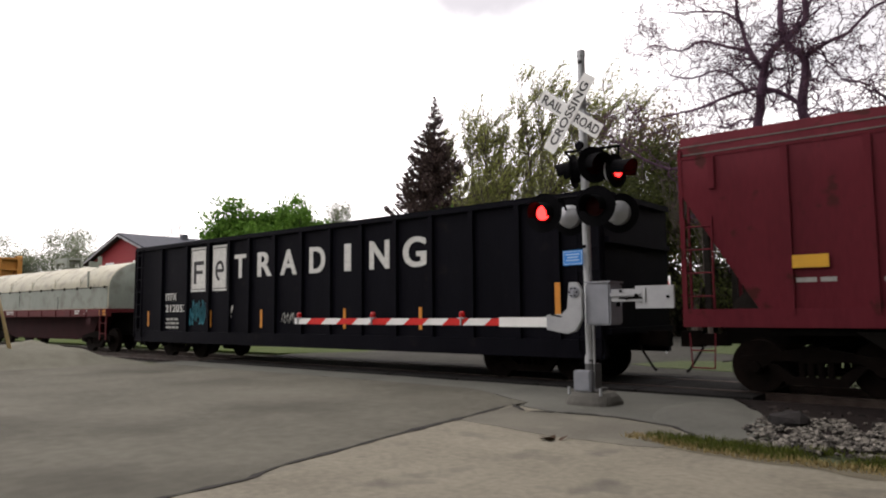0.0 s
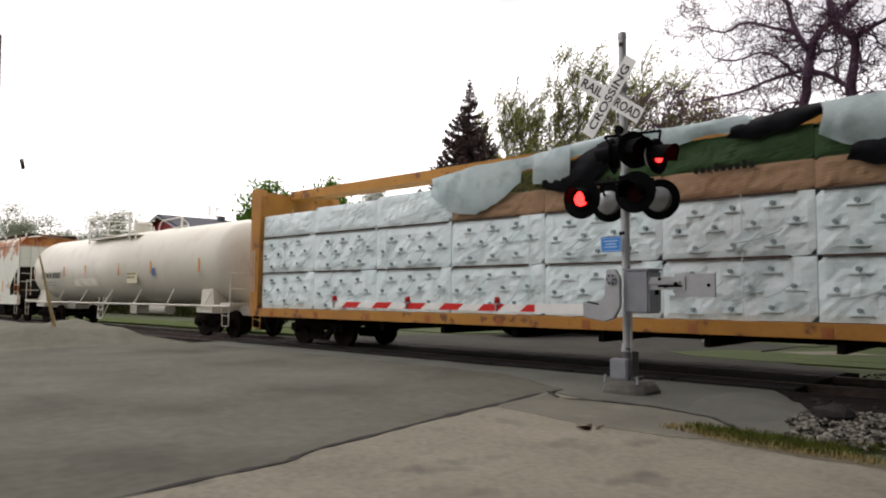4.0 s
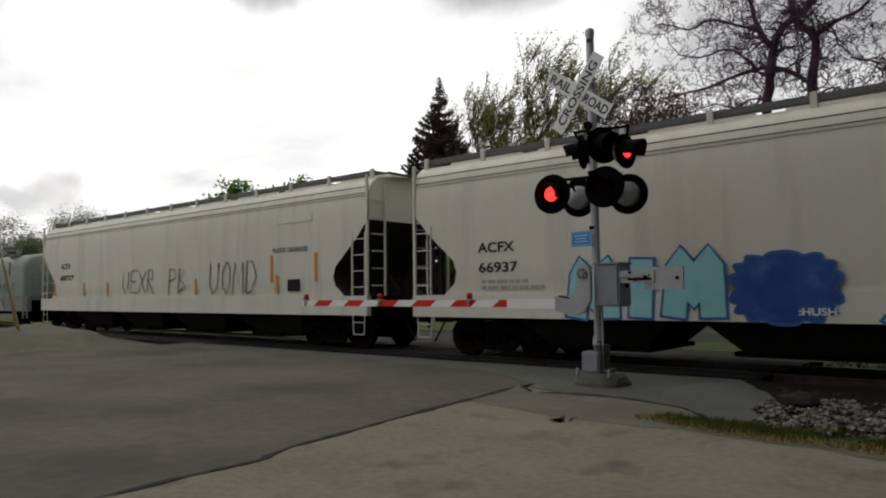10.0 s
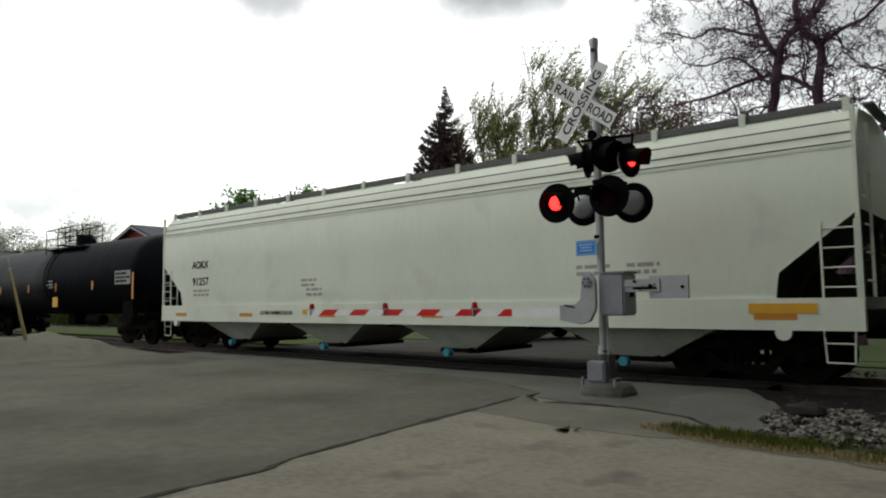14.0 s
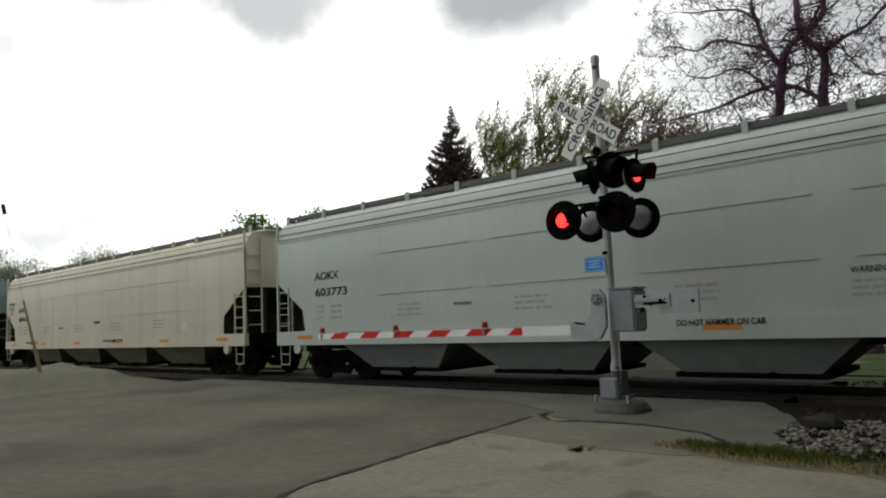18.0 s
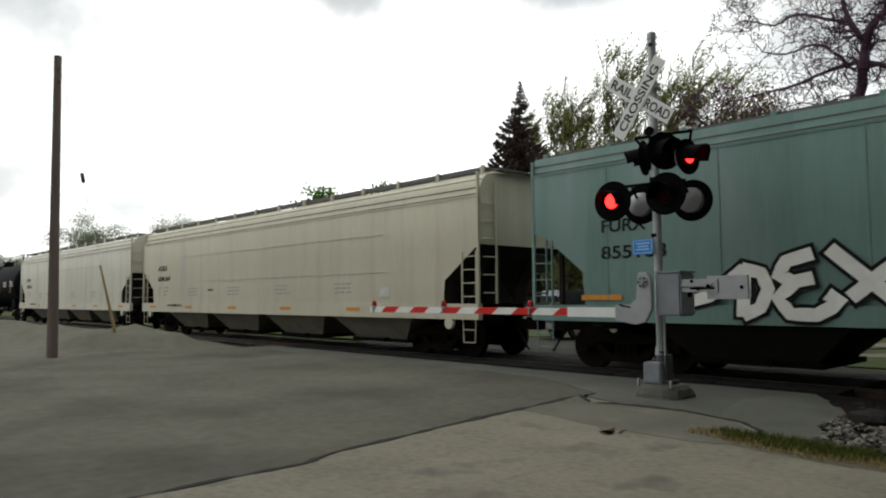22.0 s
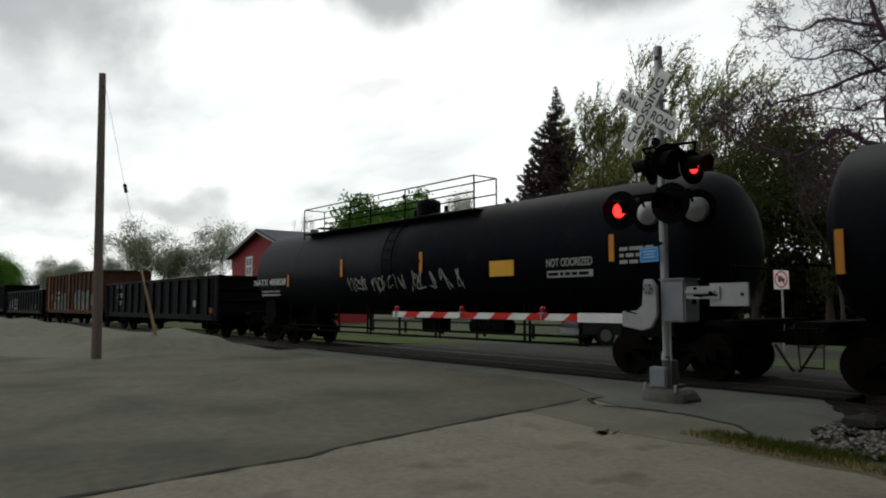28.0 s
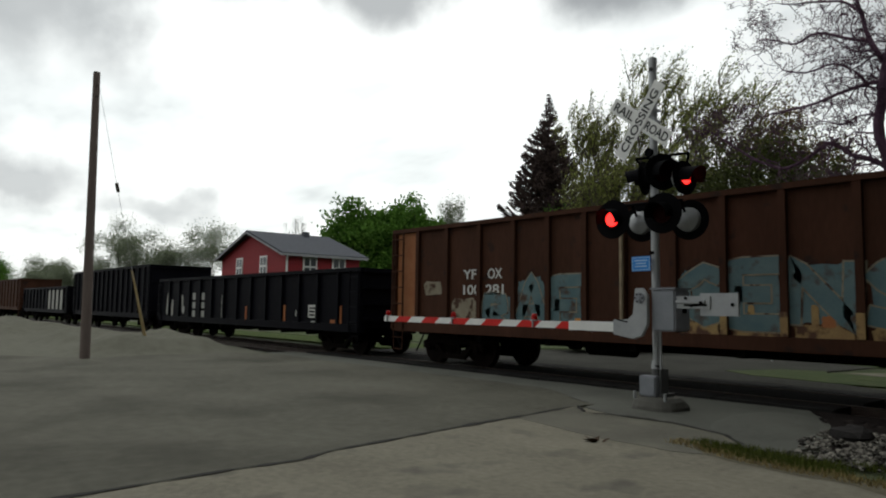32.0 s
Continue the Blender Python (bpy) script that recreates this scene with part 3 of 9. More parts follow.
lamp(-0.22, 0.04, 3.58, 282, 1, big=0.27, white_back=False, lens=0.1, hood=0.30)
bm = B()
rod(bm, (-0.58, -0.08, 3.16), (0.44, 0.04, 3.16), 0.024, n=8)
rod(bm, (-0.58, -0.1, 3.16), (-0.58, -0.16, 2.95), 0.02, n=8)
rod(bm, (0.31, -0.03, 3.16), (0.31, -0.16, 2.95), 0.02, n=8)
rod(bm, (-0.42, 0.0, 3.16), (-0.42, 0.16, 2.95), 0.02, n=8)
rod(bm, (0.42, 0.04, 3.16), (0.42, 0.16, 2.95), 0.02, n=8)
part("cross_arm", bm, M_lamp, signal)
bm = B()
rod(bm, (-0.34, 0.0, 3.90), (0.58, 0.02, 3.86), 0.022, n=8)
rod(bm, (0.27, 0, 3.87), (0.27, -0.1, 3.58), 0.02, n=8)
rod(bm, (0.58, 0, 3.86), (0.52, -0.02, 3.47), 0.02, n=8)
rod(bm, (-0.34, 0, 3.9), (-0.24, 0.07, 3.72), 0.02, n=8)
part("upper_cross_arm", bm, M_lamp, signal)
part("mast_junction", rod(B(), (-0.05, -0.1, 3.95), (-0.05, 0.1, 3.95), 0.07, n=12), M_lamp, signal)
# blue notice
notice = part("blue_notice", boxes((-0.185, 0.185, -0.003, 0.003, -0.115, 0.115)), M_blue, signal, "small blue notice plate with white border")
notice.matrix_basis = pose(-0.20, -0.10, 2.21, 0, 0, -8)
bm = boxes((-0.175, 0.175, -0.005, -0.003, 0.09, 0.1), (-0.175, 0.175, -0.005, -0.003, -0.1, -0.09), (-0.175, -0.165, -0.005, -0.003, -0.1, 0.1), (0.165, 0.175, -0.005, -0.003, -0.1, 0.1))
M_paleblue = mat("pale_blue_ink", (0.35, 0.55, 0.8), rough=0.5)
part("notice_border", bm, M_paleblue, notice)
for k, w in enumerate((0.26, 0.2, 0.24)):
    part("notice_bar", boxes((-w / 2, w / 2, -0.005, -0.003, 0.04 - k * 0.045, 0.06 - k * 0.045)), M_paleblue, notice)
# gate mechanism
bm = boxes((0.10, 0.50, -0.30, 0.12, 1.18, 1.80))
bmesh.ops.bevel(bm, geom=list(bm.edges), offset=0.025, segments=2, affect="EDGES")
part("gate_machine", bm, M_alu, signal, "grey sheet-metal gate machine box")
part("machine_lid", boxes((0.09, 0.51, -0.31, 0.13, 1.80, 1.825)), M_alu, signal)
part("machine_latch", boxes((0.50, 0.525, -0.1, -0.02, 1.45, 1.53)), M_lamp, signal)
part("machine_hinge", boxes((0.085, 0.098, -0.2, 0.02, 1.62, 1.66)), M_lamp, signal)
bm = slab(B(), [(-0.12, 1.82), (0.02, 1.82), (0.1, 1.70), (0.1, 1.28), (0.0, 1.1), (-0.16, 1.05), (-0.52, 1.11), (-0.52, 1.34), (-0.24, 1.34), (-0.14, 1.42)], -0.40, -0.33)
bmesh.ops.bevel(bm, geom=list(bm.edges), offset=0.012, segments=2, affect="EDGES")
part("gate_support", bm, M_galv, signal, "curved cast gate arm bracket")
bm = disc(B(), (-0.03, 0, 1.67), 0.085, -0.42, -0.40)
for k in range(6):
    a = math.tau * k / 6
    part("pivot_bolt", rod(B(), (-0.03 + 0.062 * math.cos(a), -0.432, 1.67 + 0.062 * math.sin(a)), (-0.03 + 0.062 * math.cos(a), -0.415, 1.67 + 0.062 * math.sin(a)), 0.013, n=6), M_lamp, signal)
rod(bm, (-0.03, -0.44, 1.67), (-0.03, -0.42, 1.67), 0.03, n=8)
part("pivot_flange", bm, M_alu, signal)
part("counterweight_arm", boxes((0.50, 1.02, -0.26, -0.235, 1.52, 1.70), (0.50, 0.95, -0.29, -0.26, 1.60, 1.64)), M_galv, signal)
part("counterweight", boxes((0.86, 1.42, -0.235, -0.19, 1.42, 1.74)), M_galv, signal)
for bxx, y0, y1, bz, br in ((0.9, -0.27, -0.30, 1.6, 0.03), (1.34, -0.25, -0.18, 1.58, 0.025), (0.66, -0.27, -0.30, 1.67, 0.02), (0.74, -0.265, -0.29, 1.56, 0.02)):
    part("counterweight_bolt", rod(B(), (bxx, y0, bz), (bxx, y1, bz), br, n=8), M_lamp, signal)
part("counterweight_slot", boxes((0.62, 0.98, -0.264, -0.258, 1.555, 1.585)), M_lamp, signal)
part("arm_cable", rod(B(), (0.05, -0.34, 1.24), (-0.42, -0.42, 1.34), 0.012, n=6), M_lamp, signal)
part("conduit", rod(B(), (0.085, -0.03, 0.3), (0.085, -0.03, 1.18), 0.018, n=8), M_galv, signal, smooth=True)
part("base_bolt", rod(B(), (0.28, -0.24, 0.15), (0.28, -0.24, 0.26), 0.022, n=6), M_galv, signal)
part("base_bolt", rod(B(), (-0.24, -0.24, 0.15), (-0.24, -0.24, 0.26), 0.022, n=6), M_galv, signal)
bm = B()
rod(bm, (-0.005, 0.0, 0.6), (-0.005, 0.0, 0.72), 0.085, 0.075, n=12)
part("mast_sleeve", bm, M_galv, signal, smooth=True)

# gate arm, down across the street
gate = thing("gate_arm", "lowered gate arm with red and white stripes and small red lamps", "barrier", at=Matrix.Translation((MX - 0.5, MY - 0.36, 1.225)))
cuts = [0.0, 0.68] + [0.68 + 0.449 * k for k in range(1, 13)]
rise = 0.001
for k in range(len(cuts) - 1):
    a, b = cuts[k], cuts[k + 1]
    lean = 0.075
    h = 0.058
    la, lb = (lean if k else 0), (lean if k < len(cuts) - 2 else 0)
    bm = slab(B(), [(-a - la, -h + a * rise), (-b - lb, -h + b * rise), (-b + lb, h + b * rise), (-a + la, h + a * rise)], -0.02, 0.02)
    part("stripe_panel", bm, M_red if k % 2 else M_white, gate)
part("arm_tube", boxes((-0.9, 0.05, -0.03, 0.03, -0.075, 0.075)), M_white, gate)
for px in (1.68, 3.80, 5.95):
    part("lamp_bracket", boxes((-px - 0.07, -px + 0.07, -0.045, 0.045, 0.052 + px * rise, 0.075 + px * rise), (-px - 0.012, -px + 0.012, -0.05, -0.025, -0.06 + px * rise, 0.07 + px * rise)), M_galv, gate)
    bm = B()
    rod(bm, (-px, 0, 0.075 + px * rise), (-px, 0, 0.15 + px * rise), 0.052, 0.05, n=12)
    rod(bm, (-px, 0, 0.15 + px * rise), (-px, 0, 0.18 + px * rise), 0.05, 0.03, n=12)
    part("arm_lamp", bm, mat("red_lens_plastic", (0.4, 0.01, 0.01), (0.3, 0.01, 0.01), rough=0.25), gate, "small round red arm lamp")

# ---- freight train ----
SPEED = 11.517
# the train gains a little on that pace: seconds, and metres a second on top of it
GAIN = ((0, 0.25), (4, 0.3), (8, 0.34), (12, 0.36), (16, 0.48), (20, 0.48), (23, 0.3), (26, 0.16), (29, 0.12), (30.8, 0.14), (31.2, 0.42), (32, 0.42))


def travel(t):
    """How far the train has come at t seconds, from its place at 16 s."""
    ts, vs = zip(*GAIN)
    grid = np.linspace(16, t, 65)
    pace = np.interp(grid, ts, vs)
    return SPEED * (t - 16) + float(np.sum((pace[1:] + pace[:-1]) / 2) * (t - 16) / 64)


def along(u):
    """The place on the train of what passes the mast at the steady pace's mark u."""
    t = 16 + (u - 6) / SPEED
    return u + travel(max(-3, min(36, t))) - SPEED * (max(-3, min(36, t)) - 16)


# undergear colours far below real iron, so the shade under the cars is included
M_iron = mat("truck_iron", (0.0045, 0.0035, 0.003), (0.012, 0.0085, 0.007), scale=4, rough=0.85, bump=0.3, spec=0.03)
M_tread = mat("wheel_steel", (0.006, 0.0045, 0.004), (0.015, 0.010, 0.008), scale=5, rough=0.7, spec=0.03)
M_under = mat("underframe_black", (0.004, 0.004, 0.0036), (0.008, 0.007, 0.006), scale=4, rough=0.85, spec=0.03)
M_orange = mat("orange_reflector", (0.62, 0.24, 0.03), (0.5, 0.2, 0.03), scale=6, rough=0.5)
M_yellow = mat("yellow_placard", (0.70, 0.38, 0.03), (0.6, 0.32, 0.03), scale=6, rough=0.5)
M_wlet = mat("white_stencil", (0.62, 0.62, 0.58), (0.42, 0.42, 0.40), scale=12, rough=0.7)
M_blet = mat("dark_stencil", (0.008, 0.008, 0.009), (0.022, 0.022, 0.022), scale=12, rough=0.7, spec=0.1)
M_glet = mat("faded_stencil", (0.28, 0.28, 0.26), (0.4, 0.4, 0.37), scale=12, rough=0.8)
M_hose = mat("rubber_hose", (0.012, 0.012, 0.012), rough=0.7, spec=0.06)
SIDE = 1.55
M_eave = mat("grimy_eave", (0.16, 0.155, 0.135), (0.10, 0.095, 0.085), scale=3, rough=0.8)
# near-black colour that holds the shade of the hoppers' recessed ends
M_slope = mat("shaded_slope_sheet", (0.02, 0.018, 0.016), (0.04, 0.036, 0.031), scale=2, rough=0.85, spec=0.1, stretch=(1, 1, 0.4))

# truck and wheelset, made once and shared
bm = B()
for s in (-1, 1):
    y = s * 1.0
    slab(bm, [(-1.13, 0.40), (-1.13, 0.60), (-0.72, 0.66), (-0.30, 0.74), (0.30, 0.74), (0.72, 0.66), (1.13, 0.60), (1.13, 0.40), (0.78, 0.42), (0.60, 0.55), (-0.60, 0.55), (-0.78, 0.42)], y - 0.07, y + 0.07)
    slab(bm, [(-0.72, 0.5), (-0.55, 0.5), (-0.30, 0.30), (0.30, 0.30), (0.55, 0.5), (0.72, 0.5), (0.42, 0.17), (-0.42, 0.17)], y - 0.06, y + 0.06)
    for k in (-0.2, -0.07, 0.07, 0.2):
        rod(bm, (k, y, 0.3), (k, y, 0.55), 0.055, n=8)
    for k in (-0.89, 0.89):
        rod(bm, (k, y - 0.02 * s, 0.44), (k, y + 0.12 * s, 0.44), 0.10, 0.09, n=10)
bx(bm, -0.2, 0.2, -1.05, 1.05, 0.52, 0.78)
bx(bm, -1.0, 1.0, -0.5, -0.44, 0.3, 0.36)
bx(bm, -1.0, 1.0, 0.44, 0.5, 0.3, 0.36)
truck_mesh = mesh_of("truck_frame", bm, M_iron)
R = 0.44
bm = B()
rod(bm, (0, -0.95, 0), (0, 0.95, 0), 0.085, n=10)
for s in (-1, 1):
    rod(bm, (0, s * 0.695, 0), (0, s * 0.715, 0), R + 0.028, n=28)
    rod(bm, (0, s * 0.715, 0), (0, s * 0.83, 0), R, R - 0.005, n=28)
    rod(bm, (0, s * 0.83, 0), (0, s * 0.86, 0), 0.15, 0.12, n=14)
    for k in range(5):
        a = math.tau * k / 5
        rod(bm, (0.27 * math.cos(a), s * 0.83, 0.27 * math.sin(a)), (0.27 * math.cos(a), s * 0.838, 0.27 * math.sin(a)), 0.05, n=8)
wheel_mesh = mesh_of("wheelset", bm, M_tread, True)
wheelsets = []
hose_mesh = None


def truck(car, x):
    t = part("truck", truck_mesh, M_iron, car, at=Matrix.Translation((x, 0, 0)))
    for k in (-0.89, 0.89):
        w = part("wheelset", wheel_mesh, M_tread, t)
        w.matrix_parent_inverse = Matrix.Translation((k, 0, R))
        wheelsets.append(w)
    return t


def coupler_ends(car, half, z=0.84):
    global hose_mesh
    if hose_mesh is None:
        bm = B()
        pts = [Vector((0, 0, 0)) + Vector((0.12 * math.sin(q * 2.6) + q * 0.25, 0, -0.46 * math.sin(q * math.pi * 0.62))) for q in [k / 8 for k in range(9)]]
        for k in range(8):
            rod(bm, pts[k], pts[k + 1], 0.024, n=6)
        hose_mesh = mesh_of("air_hose", bm, M_hose)
    for s in (-1, 1):
        bm = boxes((s * half - 0.25, s * half + 0.25, -0.11, 0.11, z - 0.12, z + 0.1))
        bx(bm, s * (half + 0.25) - 0.03, s * (half + 0.62), -0.15, 0.07, z - 0.15, z + 0.15) if s > 0 else bx(bm, s * (half + 0.62), s * (half + 0.25) + 0.03, -0.07, 0.15, z - 0.15, z + 0.15)
        part("coupler", bm, M_iron, car)
        h = part("air_hose", hose_mesh, M_hose, car)
        h.matrix_basis = Matrix.Translation((s * (half + 0.12), -0.32, z - 0.14)) @ Matrix.Rotation(0 if s > 0 else math.pi, 4, "Z")


def ladder(car, x, y, z0, z1, w, material, along="x", rungs=None, r=0.018):
    """Side or end ladder with two stiles and rungs."""
    bm = B()
    n = rungs or int((z1 - z0) / 0.38)
    for s in (0, w):
        p = (x + s, y) if along == "x" else (x, y + s)
        bx(bm, p[0] - r * 1.1, p[0] + r * 1.1, p[1] - 0.02, p[1] + 0.02, z0, z1)
    ob = part("ladder", bm, material, car)
    rung = mesh_of("rung", rod(B(), (0, 0, 0), (w, 0, 0) if along == "x" else (0, w, 0), r, n=6), material)
    for k in range(n):
        part("rung", rung, material, ob, at=Matrix.Translation((x, y, z0 + (k + 0.6) * (z1 - z0) / n)))
    return ob


def stirrup(car, x, material, y=-SIDE, w=0.42, z0=0.42, z1=1.0):
    bm = B()
    for a, b in (((x, y, z1), (x + 0.03, y, z0)), ((x + 0.03, y, z0), (x + w - 0.03, y, z0)), ((x + w - 0.03, y, z0), (x + w, y, z1)), ((x + 0.015, y, (z0 + z1) / 2), (x + w - 0.015, y, (z0 + z1) / 2))):
        rod(bm, a, b, 0.013, n=6)
    return part("stirrup_step", bm, material, car)


def patch(car, name, x, z, w, h, material, y=-SIDE, label="", proud=0.006):
    return part(name, boxes((x, x + w, y - proud, y + 0.002, z, z + h)), material, car, label)


def bars(car, x, z, w, rows, material, y=-SIDE, h=0.07, gapz=0.13, seed=0):
    """Small stencilling that cannot be read: broken bars of its size."""
    rng = random.Random(seed)
    bm = B()
    for k in range(rows):
        q = x
        end = x + w * rng.uniform(0.75, 1.0)
        while q < end - 0.05:
            l = min(rng.uniform(0.08, 0.32), end - q)
            bx(bm, q, q + l, y - 0.005, y + 0.002, z - k * gapz, z - k * gapz + h)
            q += l + 0.05
    return tagged(part("stencilling", bm, material, car), kind="stuff")


def scrawl(car, x, z, w, h, material, y=-SIDE, seed=0, letters=4, stroke=0.05, name="graffiti", lean=0.15):
    """A sprayed tag: one looping stroke a letter."""
    rng = random.Random(seed)
    bm = B()
    for k in range(letters):
        cx, lw = x + (k + 0.5) * w / letters, w / letters * 0.55
        knots = [(cx + rng.uniform(-1, 1) * lw + lean * v * h, z + h * v) for v in (rng.uniform(0, 0.2), rng.uniform(0.75, 1), rng.uniform(0.3, 0.6), rng.uniform(0.8, 1.0), rng.uniform(0, 0.25), rng.uniform(0.1, 0.5))]
        pts = []
        for i in range(len(knots) - 1):
            p0, p1, p2, p3 = knots[max(i - 1, 0)], knots[i], knots[i + 1], knots[min(i + 2, len(knots) - 1)]
            for s in range(6):
                u = s / 6
                pts.append(tuple(0.5 * (2 * p1[c] + (p2[c] - p0[c]) * u + (2 * p0[c] - 5 * p1[c] + 4 * p2[c] - p3[c]) * u * u + (3 * p1[c] - p0[c] - 3 * p2[c] + p3[c]) * u ** 3) for c in (0, 1)))
        ribbon(bm, pts, stroke * rng.uniform(0.8, 1.2), (lambda q: y(q) - 0.008) if callable(y) else y - 0.008)
    return tagged(part(name, bm, material, car), kind="stuff")


STROKES = {
    "A": (((0, 0), (0.5, 1), (1, 0)), ((0.2, 0.36), (0.8, 0.36))), "C": (((1, 0.85), (0.6, 1), (0.1, 0.7), (0.1, 0.3), (0.6, 0), (1, 0.15)),),
    "D": (((0.1, 0), (0.1, 1), (0.6, 0.95), (1, 0.5), (0.6, 0.05), (0.1, 0)),), "E": (((1, 1), (0.1, 1), (0.1, 0), (1, 0)), ((0.1, 0.5), (0.8, 0.5))),
    "I": (((0.5, 0), (0.5, 1)),), "J": (((0.2, 1), (0.9, 1)), ((0.6, 1), (0.6, 0.15), (0.3, 0), (0, 0.15))), "L": (((0.1, 1), (0.1, 0.02), (0.9, 0.02)),),
    "M": (((0, 0), (0.12, 1), (0.5, 0.35), (0.88, 1), (1, 0)),), "N": (((0, 0), (0.05, 1), (0.95, 0), (1, 1)),),
    "S": (((1, 0.85), (0.5, 1), (0.1, 0.78), (0.5, 0.5), (0.92, 0.25), (0.5, 0), (0, 0.12)),), "T": (((0, 0.98), (1, 0.98)), ((0.5, 0.98), (0.5, 0))),
    "U": (((0, 1), (0.05, 0.3), (0.4, 0), (0.8, 0.25), (0.9, 1)), ((0.9, 1), (0.75, 0.85))), "R": (((0.1, 0), (0.15, 1), (0.7, 0.95), (0.75, 0.6), (0.2, 0.5), (0.95, -0.1)),),
    "P": (((0.15, -0.05), (0.15, 1), (0.8, 0.95), (0.85, 0.6), (0.15, 0.5)),), "B": (((0.1, 0), (0.1, 1), (0.75, 0.85), (0.2, 0.55), (0.9, 0.3), (0.1, 0)),),
    "O": (((0.5, 1), (0.1, 0.7), (0.15, 0.2), (0.6, 0), (0.9, 0.4), (0.8, 0.85), (0.5, 1)),),
    "X": (((0, 1), (0.45, 0.55), (1, 0)), ((1, 1), (0.5, 0.5), (0, 0))), "Y": (((0, 1), (0.5, 0.5)), ((1, 1), (0.5, 0.5), (0.4, 0))),
}


def sprayed(car, strokes, fill, line, w, edge, y):
    """Outlined sprayed strokes: a dark band under a paler one, both flat on the car's side."""
    yy = y if callable(y) else (lambda q: y)
    under, over = B(), B()
    for raw in strokes:
        pts = []
        for p, q in zip(raw, raw[1:]):
            m = max(1, int(math.dist(p, q) / 0.12))
            pts += [(p[0] + (q[0] - p[0]) * k / m, p[1] + (q[1] - p[1]) * k / m) for k in range(m)]
        pts.append(tuple(raw[-1]))
        a, b = Vector(pts[0]), Vector(pts[1])
        a = a + (a - b).normalized() * edge
        c, d = Vector(pts[-1]), Vector(pts[-2])
        c = c + (c - d).normalized() * edge
        ribbon(under, [tuple(a), *pts[1:-1], tuple(c)], w + 2 * edge, lambda q: yy(q) - 0.006)
        ribbon(over, pts, w, lambda q: yy(q) - 0.010)
    tagged(part("graffiti_line", under, line, car), kind="stuff")
    tagged(part("graffiti_fill", over, fill, car), kind="stuff")


def spray_word(car, word, x, z, w, h, fill, line, stroke, edge, y, seed=0, lean=0.05):
    rng = random.Random(seed)
    for k, ch in enumerate(word):
        x0, lw = x + k * w / len(word), w / len(word) * 0.72
        z0, hh = z + rng.uniform(-0.04, 0.04) * h, h * rng.uniform(0.92, 1.06)
        sprayed(car, [[(x0 + u * lw + lean * v * hh, z0 + v * hh) for u, v in s] for s in STROKES[ch]], fill, line, stroke, edge, y)


def blot(x, z, w, hh, material, y, seed, name="graffiti_fill"):
    """A sprayed patch with an uneven edge."""
    rng = random.Random(seed)
    rim = []
    for k in range(28):
        a = math.tau * k / 28
        c, q = math.cos(a), math.sin(a)
        wob = 1 - 0.16 * rng.random()
        rim.append((x + w / 2 + w / 2 * math.copysign(abs(c) ** 0.35, c) * wob, z + hh / 2 + hh / 2 * math.copysign(abs(q) ** 0.35, q) * wob))
    part(name, slab(B(), rim, y, y + 0.003), material, car)


def car_root(name, label, u_front, u_back):
    car = thing(name, label, "rail car", "cars of the freight train")
    f, b = along(u_front), along(u_back)
    car["mid"] = -(f + b) / 2
    car.scale.x = (b - f) / (u_back - u_front)
    return car, (u_back - u_front)


def slide(car, body, dx):
    """Moves the marks on a car along it: all its parts but those of its body."""
    for o in car.children:
        if o not in body:
            o.location.x += dx


cars = []


